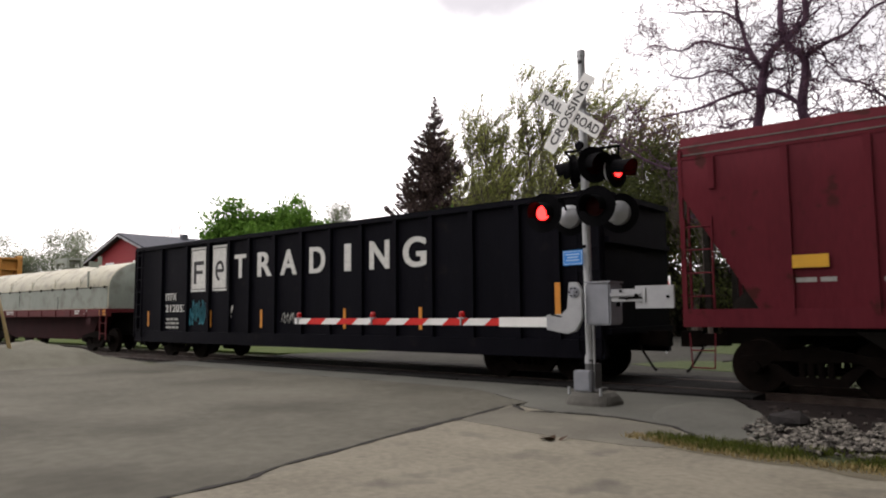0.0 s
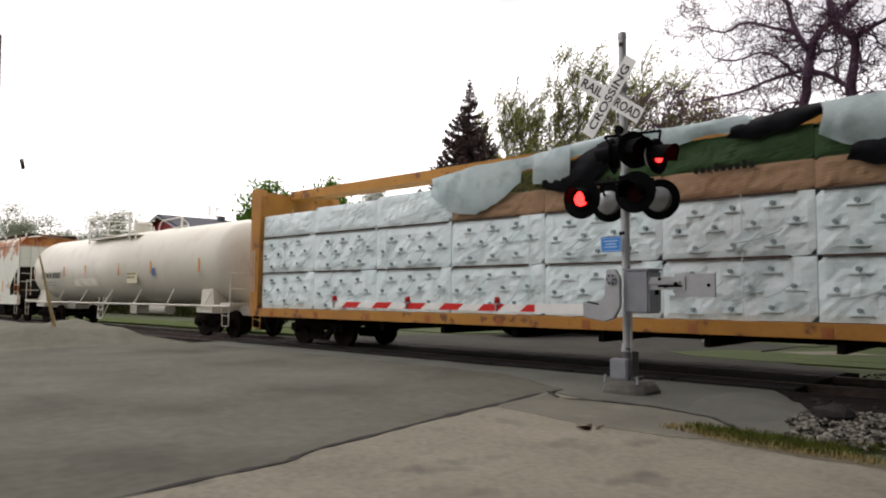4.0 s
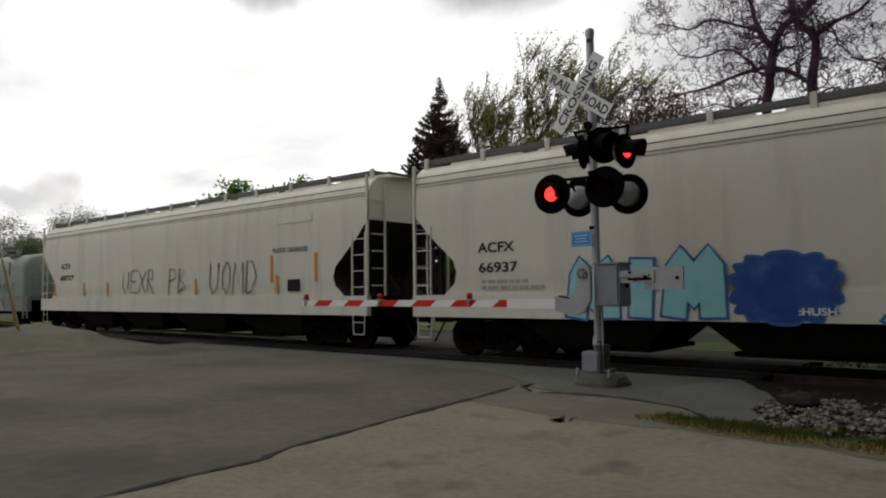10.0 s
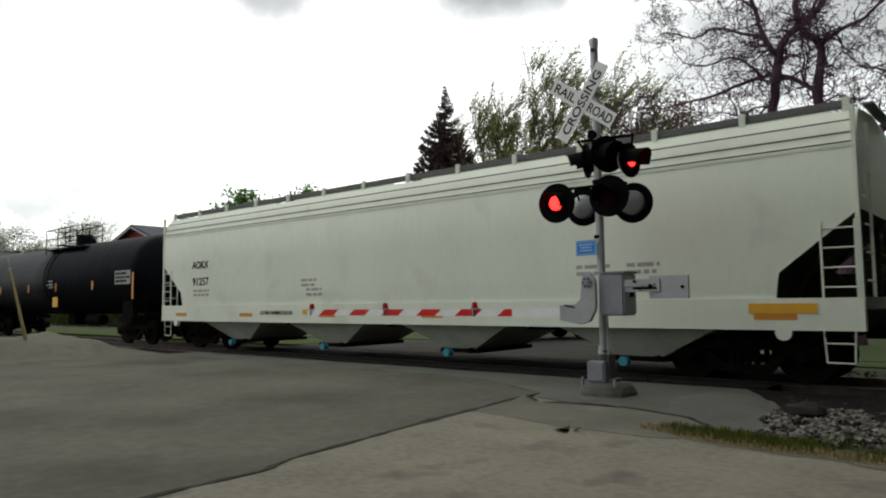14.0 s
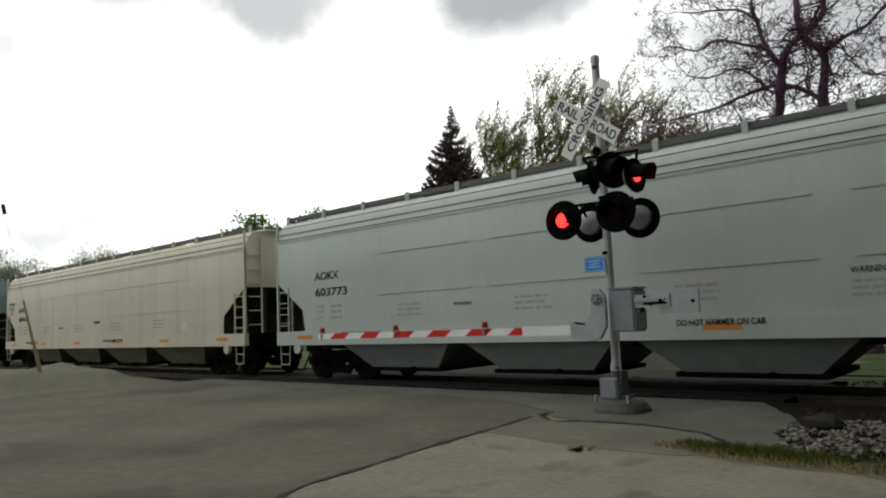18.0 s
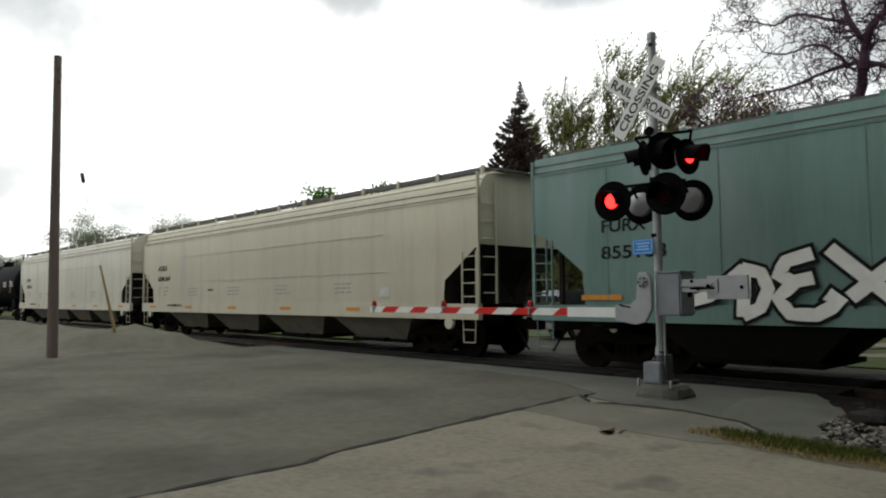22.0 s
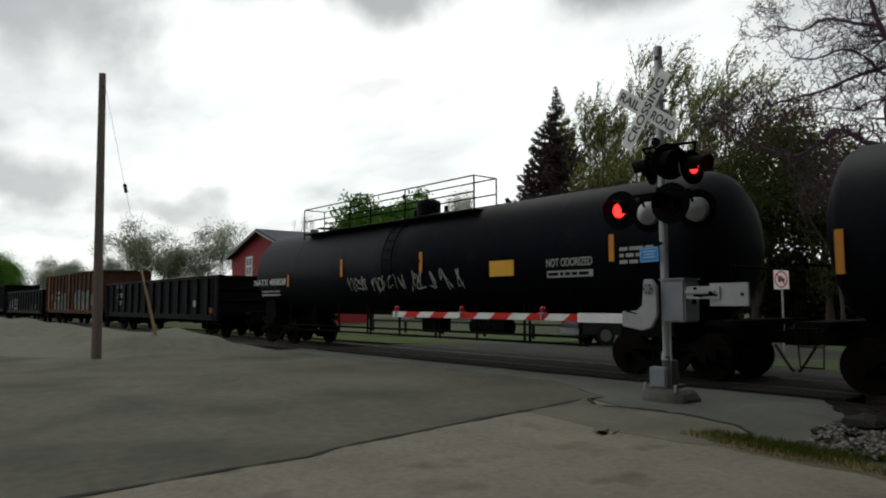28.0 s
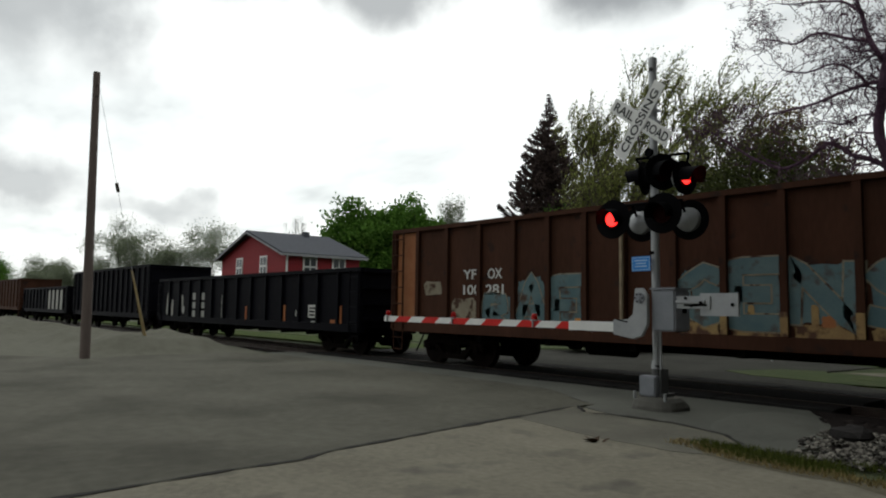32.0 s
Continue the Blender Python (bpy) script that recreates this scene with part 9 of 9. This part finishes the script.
for s in (-1, 1):
    x0, x1 = -HW / 2, -HW / 2 + s * (HW / 2 + 0.47)
    z1 = HE - 0.45 * (HR - HE) / (HW / 2)
    slab(bm, [(x0, HR + 0.02), (x1, z1 + 0.02), (x1, z1 - 0.1), (x0, HR - 0.1)], -0.54, -0.50)
part("barge_board", bm, M_fascia, house)
part("fascia", boxes((0.45, 0.49, -0.5, HL + 0.5, HE - 0.24, HE - 0.06)), M_fascia, house)
bm = boxes((0.02, 0.13, 0.02, 0.13, 0, HE - 0.55))
rod(bm, (0.075, 0.075, HE - 0.6), (0.44, -0.1, HE - 0.22), 0.06, n=8)
part("downspout", bm, M_trim, house)
part("chimney", boxes((-HW / 2 + 0.3, -HW / 2 + 0.75, 4.2, 4.65, HR - 0.2, HR + 0.35)), M_shingle, house)


def house_window(x, y, z, face):
    w = part("window", boxes((-0.6, 0.6, -0.05, 0.0, -0.78, 0.78)), M_trim, house)
    w.matrix_basis = pose(x, y, z, 0, 0, 0 if face == "y" else 90)
    for dx in (-0.26, 0.26):
        for dz in (-0.35, 0.35):
            part("pane", boxes((dx - 0.21, dx + 0.21, -0.062, -0.052, dz - 0.29, dz + 0.29)), M_pane, w)


for x in (-7.6, -3.4):
    house_window(x, -0.005, 4.5, "y")
    house_window(x, -0.005, 1.7, "y")
for y in (2.0, 4.5):
    house_window(0.005, y, 4.4, "x")
    house_window(0.005, y, 1.7, "x")

# pole with guy wire, gravel heap
M_pole = mat("weathered_pole_wood", (0.11, 0.085, 0.075), (0.17, 0.135, 0.12), scale=4, rough=0.9, stretch=(1, 1, 0.08), bump=0.5)
pole = thing("utility_pole", "bare weathered wooden pole beside a gravel heap", "pole", at=Matrix.Translation((-19.75, 5.31, 0.0)))
part("shaft", rod(B(), (0, 0, -0.2), (-0.04, -0.08, 7.86), 0.135, 0.09, n=14), M_pole, pole, smooth=True)
part("step_iron", rod(B(), (-0.28, -0.08, 7.46), (0.16, -0.08, 7.46), 0.016, n=6), M_black, pole)
part("step_iron", rod(B(), (-0.2, -0.08, 7.2), (0.2, -0.08, 7.12), 0.02, n=6), M_black, pole)
guy = thing("guy_wire", "thin steel guy wire with an insulator and pale yellow guards", "cable", at=Matrix.Translation((-19.6, 5.36, 0.0)))
g0, g1 = Vector((-0.17, -0.1, 7.7)), Vector((-2.5, 2.3, 0.1))
part("wire", rod(B(), g0, g1, 0.005, n=5), M_galv, guy)
q = g0.lerp(g1, 0.36)
part("insulator", rod(B(), q, q + (g1 - g0).normalized() * 0.26, 0.05, n=8), M_bark, guy)
M_guard = mat("faded_yellow_guard", (0.42, 0.33, 0.17), (0.34, 0.26, 0.13), scale=5, rough=0.7)
part("guard", rod(B(), g0.lerp(g1, 0.72), g1, 0.03, n=8), M_guard, guy)
part("guard", rod(B(), g0.lerp(g1, 0.70) + Vector((-0.1, 0, 0.1)), g1 + Vector((0.14, 0.02, 0)), 0.028, n=8), M_guard, guy)


def heap(name, label, x0, x1, y0, y1, hgt, material, seed, nx=60, ny=30):
    bm = B()
    g = []
    for i in range(nx + 1):
        row = []
        for j in range(ny + 1):
            u, v = i / nx, j / ny
            x, y = x0 + (x1 - x0) * u, y0 + (y1 - y0) * v
            e = max(0.0, min(1.0, 5 * u) * min(1.0, 5 * (1 - u)) * min(1.0, 3.2 * v) * min(1.0, 3.2 * (1 - v)))
            e = e * e * (3 - 2 * e)
            k = 0.65 + 0.6 * noise.noise(Vector((x * 0.3 + seed, y * 0.45, 0))) + 0.12 * noise.noise(Vector((x * 1.6, y * 1.6, seed)))
            row.append(bm.verts.new((x, y, -0.06 + hgt * max(0.05, k) * e)))
        g.append(row)
    for i in range(nx):
        for j in range(ny):
            bm.faces.new((g[i][j], g[i + 1][j], g[i + 1][j + 1], g[i][j + 1]))
    return tagged(part(name, bm, material, smooth=True), label, "gravel", kind="structure")


heap("gravel_heap", "low pale heap of gravel beside the road", -31.5, -19.6, 5.2, 10.9, 0.62, M_gravel, 3.1)
heap("gravel_heap", "low pale spread of gravel beside the track", -75, -29, 2.0, 10.8, 0.75, M_gravel, 7.7, 80, 24)
sheet("gravel_lot", [(-21.5, 3.8), (-19.8, 5.9), (-19.9, 10.6), (-24, 11.4), (-220, 11.4), (-220, -30), (-60, -30), (-60, -1)], -0.02, 0.06, M_gravel, "pale gravel lot beside the railway", "ground", 12, 1.5)

# stones and weeds by the rails
M_stone = island_mat("ballast_stones", (0.008, 0.007, 0.006), (0.2, 0.185, 0.16), 0.9)
# track stones with the train's shade put into their tones
M_darkstone = island_mat("shade_dark_stones", (0.006, 0.005, 0.005), (0.035, 0.028, 0.025), 0.9)


def stones(region, count, seed, smin, smax, material=M_stone):
    rng = random.Random(seed)
    v, f = [], []
    while count:
        x, y = rng.uniform(region[0], region[1]), rng.uniform(region[2], region[3])
        if not region[4](x, y):
            continue
        count -= 1
        s = rng.uniform(smin, smax)
        z = region[5](x, y)
        k = len(v)
        R3 = Euler((rng.uniform(0, 6), rng.uniform(0, 6), rng.uniform(0, 6))).to_matrix()
        for p in ((1, 0, 0), (-1, 0, 0), (0, 1, 0), (0, -1, 0), (0, 0, 1), (0, 0, -1), (0.62, 0.62, 0.3), (-0.6, 0.5, -0.5)):
            q = R3 @ (Vector(p) * s * rng.uniform(0.55, 1.1))
            v.append((x + q.x, y + q.y, z + q.z * 0.7))
        for t in ((0, 2, 4), (2, 1, 4), (1, 3, 4), (3, 0, 4), (2, 0, 5), (1, 2, 5), (3, 1, 5), (0, 3, 5), (0, 6, 2), (6, 4, 2), (0, 4, 6), (1, 7, 2), (7, 5, 2), (1, 5, 7)):
            f.append(tuple(k + i for i in t))
    return raw_mesh("ballast_stones", v, f, material)


def bed(x, y):
    return ground_z(x, y) + 0.01


tagged(part("ballast_stones", stones((-3.4, 6, 7.65, 10.35, lambda x, y: x > -2.62 - 0.3 * max(0, y - 9.3) + 0.25 * max(0, 8.6 - y) and y < 9.95 + 0.25 * noise.noise(Vector((x * 2, y, 1))) and noise.noise(Vector((x * 3, y * 3, 8))) > -0.22, lambda x, y: 0.012), 7500, 1, 0.014, 0.055), None), "loose pale ballast stones beside the rails", "gravel", kind="stuff")
tagged(part("ballast_stones", stones((-80, -20.5, 11.2, 15.6, lambda x, y: True, lambda x, y: -0.17), 6000, 2, 0.03, 0.07, M_darkstone), None), "ballast stones along the track, darkened for train shade", "gravel", kind="stuff")
tagged(part("ballast_stones", stones((-3.4, 30, 10.5, 15.8, lambda x, y: x > -2.9 - 0.42 * (y - 10) or y > 11.5, bed), 8000, 4, 0.03, 0.07, M_darkstone), None), "dark ballast stones between the rails", "gravel", kind="stuff")
bm = B()
bmesh.ops.create_icosphere(bm, subdivisions=2, radius=1.0)
for v in bm.verts:
    v.co = Vector((v.co.x * 0.24, v.co.y * 0.2, v.co.z * 0.13)) * (1 + 0.4 * noise.noise(v.co * 2.1))
tagged(part("boulder", bm, mat("dark_rock", (0.007, 0.006, 0.006), (0.018, 0.015, 0.014), scale=6, rough=0.9, bump=0.8), at=Matrix.Translation((-2.27, 9.3, 0.05))), "dark lump of rock among pale ballast stones", "rock")


def tufts(x0, x1, y0, y1, count, seed, hmin, hmax, keep=None, base=-0.04):
    rng = random.Random(seed)
    v, f = [], []
    for _ in range(count):
        x, y = rng.uniform(x0, x1), rng.uniform(y0, y1)
        if keep and not keep(x, y):
            continue
        hgt, a = rng.uniform(hmin, hmax), rng.uniform(0, math.tau)
        lx, ly = rng.uniform(-0.6, 0.6) * hgt, rng.uniform(-0.6, 0.6) * hgt
        w = 0.006
        k = len(v)
        v += [(x - w * math.cos(a), y - w * math.sin(a), base), (x + w * math.cos(a), y + w * math.sin(a), base), (x + lx, y + ly, hgt + base)]
        f.append((k, k + 1, k + 2))
    return v, f


M_blade = island_mat("grass_blades", (0.04, 0.054, 0.008), (0.10, 0.118, 0.022), translucent=0.15)
M_straw = island_mat("dry_grass", (0.17, 0.13, 0.05), (0.33, 0.26, 0.115))
clump = lambda x, y: noise.noise(Vector((x * 1.1, y * 2.2, 4))) > -0.25
def verge(x):
    """The concrete's ragged far edge, along which the grass grows."""
    return 7.0 + 0.06 * (x < -2.2) + 0.34 * max(0.0, -2.5 - x) + 0.05 * noise.noise(Vector((x * 2.6, 1, 7)))


tagged(part("grass_strip", raw_mesh("grass_strip", *tufts(-3.3, 6, 6.8, 8.0, 40000, 3, 0.03, 0.10, lambda x, y: clump(x, y) and verge(x) + 0.1 < y < 7.75 + 0.2 * noise.noise(Vector((x * 1.7, 2, 2))), -0.01), M_blade), None), "thin strip of green grass along the concrete", "grass", kind="stuff")
tagged(part("dry_grass", raw_mesh("dry_grass", *tufts(-3.5, 6, 6.6, 7.8, 26000, 4, 0.02, 0.07, lambda x, y: -0.06 < y - verge(x) < 0.24, 0.0), M_straw), None), "dry straw-coloured grass at the concrete edge", "grass", kind="stuff")
rng = random.Random(6)
v, f = [], []
for k in range(9):
    a, r = rng.uniform(0, 6.3), rng.uniform(0.02, 0.1)
    c = Vector((-4.04 + r * math.cos(a) * 1.4, 6.76 + r * math.sin(a), 0.02))
    d = Vector((math.cos(a), math.sin(a), rng.uniform(0.1, 0.6))) * 0.07
    s = Vector((-d.y, d.x, 0.02)) * 0.5
    i = len(v)
    v += [tuple(c - d), tuple(c + s), tuple(c + d), tuple(c - s)]
    f.append((i, i + 1, i + 2, i + 3))
tagged(part("dead_leaf", raw_mesh("dead_leaf", v, f, island_mat("dead_leaf_brown", (0.035, 0.02, 0.012), (0.07, 0.04, 0.02))), None), "crumpled brown dead leaf on the concrete", "leaf")

# lawns, drive, signs and vehicles across the track
M_lawn = mat("lawn", (0.028, 0.048, 0.010), (0.055, 0.070, 0.020), scale=1.5, rough=0.95, bump=0.8, bscale=40)
sheet("lawn", [(-36, 18.4), (-26.5, 18.2), (-21.5, 20.2), (-17.3, 19.9), (-16.2, 21.5), (-19, 23.5), (-25, 25.5), (-36, 26)], 0.0, 0.05, M_lawn, "mown green lawn beyond the rails", "lawn", 13, 0.7)
sheet("lawn", [(-6.3, 18.3), (-5.2, 17.6), (2, 18), (12, 19), (12, 27), (-4.6, 27), (-5.4, 22)], 0.0, 0.05, M_lawn, "green grass verge under the bare tree", "lawn", 14, 0.7)
sheet("driveway", [(-6.2, 27.2), (12, 27.2), (12, 30), (-5.8, 30)], 0.0, 0.05, M_concrete, "pale concrete drive beyond the rails", "pavement", 15, 0.8)
sheet("driveway", [(-6.4, 22.8), (-5.2, 23.0), (-5.0, 25.6), (-6.2, 25.4)], 0.006, 0.05, M_concrete, "pale concrete walk beside the bare tree", "pavement", 16, 0.8)


sheet("lawn", [(-8.0, 17.3), (-6.9, 16.55), (-5.2, 16.3), (3, 16.6), (3, 17.8), (-5.0, 17.5), (-5.9, 18.2), (-6.4, 19.4), (-7.3, 19.0)], 0.004, 0.05, M_lawn, "worn green grass wedge beside the far street", "lawn", 17, 0.5)
sheet("lawn", [(-8.6, 23.3), (-6.6, 22.2), (-5.7, 22.0), (-5.0, 29.5), (-9.2, 29.8)], 0.002, 0.05, M_lawn, "green grass at the corner of the far street", "lawn", 18, 0.5)
sheet("driveway", [(-6.0, 19.2), (-5.0, 18.9), (-3.6, 19.9), (-4.8, 20.6)], 0.008, 0.05, M_concrete, "short pale concrete walk in the grass verge", "pavement", 19, 0.5)


def sign(x, y, zc, label, turn=0):
    ob = thing("road_sign", label, "sign", at=pose(x, y, 0, 0, 0, turn))
    part("post", boxes((-0.03, 0.03, 0.0, 0.04, -0.1, zc + 0.35)), M_galv, ob)
    return ob


ob = sign(-8.95, 22.0, 2.16, "square white road sign with red ring over black lorry", -22)
part("plate", boxes((-0.30, 0.30, -0.012, -0.004, 1.86, 2.46)), M_white, ob)
bm = B()
for k in range(28):
    a0, a1 = math.tau * k / 28, math.tau * (k + 1) / 28
    quad(bm, *[(r * math.cos(a), -0.0145, 2.16 + r * math.sin(a)) for r, a in ((0.26, a0), (0.26, a1), (0.215, a1), (0.215, a0))])
ribbon(bm, [(-0.16, 2.32), (0.16, 2.0)], 0.045, -0.0165)
part("red_ring", bm, M_red, ob)
part("lorry_shape", boxes((-0.12, 0.05, -0.0145, -0.012, 2.1, 2.26), (0.06, 0.14, -0.0145, -0.012, 2.1, 2.2), (-0.1, -0.05, -0.0145, -0.012, 2.06, 2.1), (0.07, 0.12, -0.0145, -0.012, 2.06, 2.1)), M_ink, ob)
ob = sign(-7.2, 26.5, 2.3, "square white speed limit sign on a thin post", -18)
part("plate", boxes((-0.30, 0.30, -0.012, -0.004, 1.95, 2.7)), M_white, ob)
lettering(ob, "25", -0.22, -0.014, 2.03, 0.3, M_ink, width=0.44)
part("notice_bars", boxes((-0.2, 0.2, -0.016, -0.012, 2.55, 2.62), (-0.2, 0.2, -0.016, -0.012, 2.43, 2.5)), M_ink, ob)

M_tyre = mat("tyre_rubber", (0.012, 0.012, 0.012), (0.02, 0.02, 0.02), rough=0.9)
M_chrome = mat("wheel_alloy", (0.5, 0.5, 0.5), (0.35, 0.35, 0.35), rough=0.35, metal=0.8)
M_taillight = mat("tail_light_red", (0.35, 0.01, 0.01), (0.3, 0.01, 0.01), rough=0.2)


def vehicle(name, label, m, paint, L=4.8, W=1.85, H=1.7, pickup=False):
    """Parked vehicle along x: lower body, cabin, glass, wheels, lamps, bumpers."""
    ob = thing(name, label, "car", "parked vehicles", at=m)
    h = L / 2
    bm = slab(B(), [(-h, 0.35), (h, 0.35), (h, 0.75), (h - 0.15, 0.95), (h - 1.1, 1.02), (-h + 0.05, 1.02), (-h, 0.8)], -W / 2, W / 2)
    bmesh.ops.bevel(bm, geom=list(bm.edges), offset=0.05, segments=2, affect="EDGES")
    part("body", bm, paint, ob, smooth=True)
    x0, x1 = (-0.3, h - 1.1) if pickup else (-h + 0.12, h - 1.2)
    bm = B()
    lo = [bm.verts.new((x, y, 1.0)) for x, y in ((x0, -W / 2 + 0.04), (x1, -W / 2 + 0.04), (x1, W / 2 - 0.04), (x0, W / 2 - 0.04))]
    hi = [bm.verts.new((x, y, H)) for x, y in ((x0 + 0.18, -W / 2 + 0.2), (x1 - 0.6, -W / 2 + 0.2), (x1 - 0.6, W / 2 - 0.2), (x0 + 0.18, W / 2 - 0.2))]
    bm.faces.new(hi)
    for k in range(4):
        bm.faces.new((lo[k], lo[(k + 1) % 4], hi[(k + 1) % 4], hi[k]))
    part("cabin", bm, paint, ob)
    for s in (-1, 1):
        y = s * (W / 2 - 0.09)
        for a, b in ((x0 + 0.25, (x0 + x1) / 2 - 0.3), ((x0 + x1) / 2 - 0.2, x1 - 0.55)):
            if b - a > 0.3:
                part("side_window", slab(B(), [(a, 1.08), (b + 0.1, 1.08), (b - 0.12, H - 0.1), (a + 0.06, H - 0.1)], y - 0.03, y + 0.03), M_pane, ob)
    part("windscreen", boxes((x1 - 0.42, x1 - 0.28, -W / 2 + 0.22, W / 2 - 0.22, 1.12, H - 0.2)), M_pane, ob)
    part("rear_window", boxes((x0 + 0.02, x0 + 0.1, -W / 2 + 0.25, W / 2 - 0.25, 1.12, H - 0.2)), M_pane, ob)
    for x in (-h + 0.9, h - 0.95):
        for s in (-1, 1):
            w = part("wheel", rod(B(), (x, s * (W / 2 - 0.22), 0.34), (x, s * (W / 2 + 0.01), 0.34), 0.34, n=20), M_tyre, ob, smooth=True)
            part("rim", rod(B(), (x, s * (W / 2 + 0.005), 0.34), (x, s * (W / 2 + 0.02), 0.34), 0.21, n=14), M_chrome, w)
    for s in (-1, 1):
        part("tail_light", boxes((-h - 0.02, -h + 0.03, s * (W / 2 - 0.2) - 0.1, s * (W / 2 - 0.2) + 0.1, 0.72, 0.95)), M_taillight, ob)
        part("headlight", boxes((h - 0.06, h + 0.02, s * (W / 2 - 0.25) - 0.16, s * (W / 2 - 0.25) + 0.16, 0.66, 0.82)), M_chrome, ob)
    part("bumper", boxes((-h - 0.08, -h + 0.05, -W / 2 + 0.06, W / 2 - 0.06, 0.38, 0.56)), M_alu, ob)
    part("bumper", boxes((h - 0.05, h + 0.08, -W / 2 + 0.06, W / 2 - 0.06, 0.36, 0.55)), M_alu, ob)
    return ob


P_white = mat("white_car_paint", (0.72, 0.73, 0.74), (0.66, 0.67, 0.68), rough=0.25, coat=0.5)
P_silver = mat("silver_car_paint", (0.40, 0.42, 0.44), (0.36, 0.38, 0.40), rough=0.3, metal=0.4, coat=0.5)
P_dark = mat("dark_car_paint", (0.03, 0.032, 0.036), (0.04, 0.042, 0.046), rough=0.25, coat=0.5)
vehicle("suv", "dark parked SUV on the street beyond the rails", pose(-14.2, 21.8, 0, 0, 0, 62), P_dark)
vehicle("pickup_truck", "white parked pickup truck by the far trees", pose(-30.9, 70.0, 0, 0, 0, 20), P_white, 5.4, 1.95, 1.8, True)
vehicle("car", "white parked car by the far trees", pose(-21.5, 72.0, 0, 0, 0, 12), P_white, 4.6, 1.8, 1.5)
vehicle("car", "silver parked car by the far trees", pose(-10.3, 72.0, 0, 0, 0, 8), P_silver, 4.6, 1.8, 1.5)
vehicle("pickup_truck", "white parked pickup truck beside the gravel lot", pose(-92, 15.5, 0, 0, 0, 10), P_white, 5.4, 1.95, 1.8, True)

# low pipe rail on posts
rail = thing("pipe_fence", "low dark pipe rail on short posts beyond the track", "fence")
for k in range(6):
    x, y = -30.5 + k * 2.9, 21.6 + 0.0 * k
    part("post", boxes((x - 0.05, x + 0.05, y - 0.05, y + 0.05, -0.1, 0.62)), M_black, rail)
part("pipe", rod(B(), (-30.8, 21.6, 0.58), (-15.7, 21.6, 0.58), 0.05, n=8), M_black, rail, smooth=True)


# ---- what moves ----
def motions():
    for car in cars:
        walk(car, [(t, pose(car["mid"] + travel(t), RAIL_Y, 0)) for t in range(0, 33, 2)])
        del car["mid"]
        if "sy" in car:
            del car["sy"]
    # all wheels roll alike: one turning motion, shared
    first = wheelsets[0]
    step = 2 / FPS
    walk(first, [(k * step, pose(0, 0, 0, 0, math.degrees((travel(k * step) - travel(0)) / R) % 360, 0)) for k in range(int(32 / step) + 1)])
    act, slot = first.animation_data.action, first.animation_data.action_slot
    for w in wheelsets[1:]:
        w.rotation_mode = "QUATERNION"
        ad = w.animation_data_create()
        ad.action, ad.action_slot = act, slot
    # the two sides of each lamp pair flash by turns
    period, phase = 1.2855, 0.25
    for ob, side in lamp_discs:
        lit = (phase < 0.5) == (side == 0)
        turn, k = (0 if lit else 180), 1
        rows = [(0.0, pose(0, 0, 0, 0, 0, turn))]
        while True:
            at = (k * 0.5 - phase) * period
            k += 1
            if at < 0.1:
                continue
            n = round(at * FPS - 1.5)
            if n + 3 >= 32 * FPS:
                break
            for s in range(4):
                rows.append(((n + s) / FPS, pose(0, 0, 0, 0, 0, turn + 60 * s)))
            turn += 180
        rows.append((32.0, pose(0, 0, 0, 0, 0, turn)))
        walk(ob, rows)


motions()
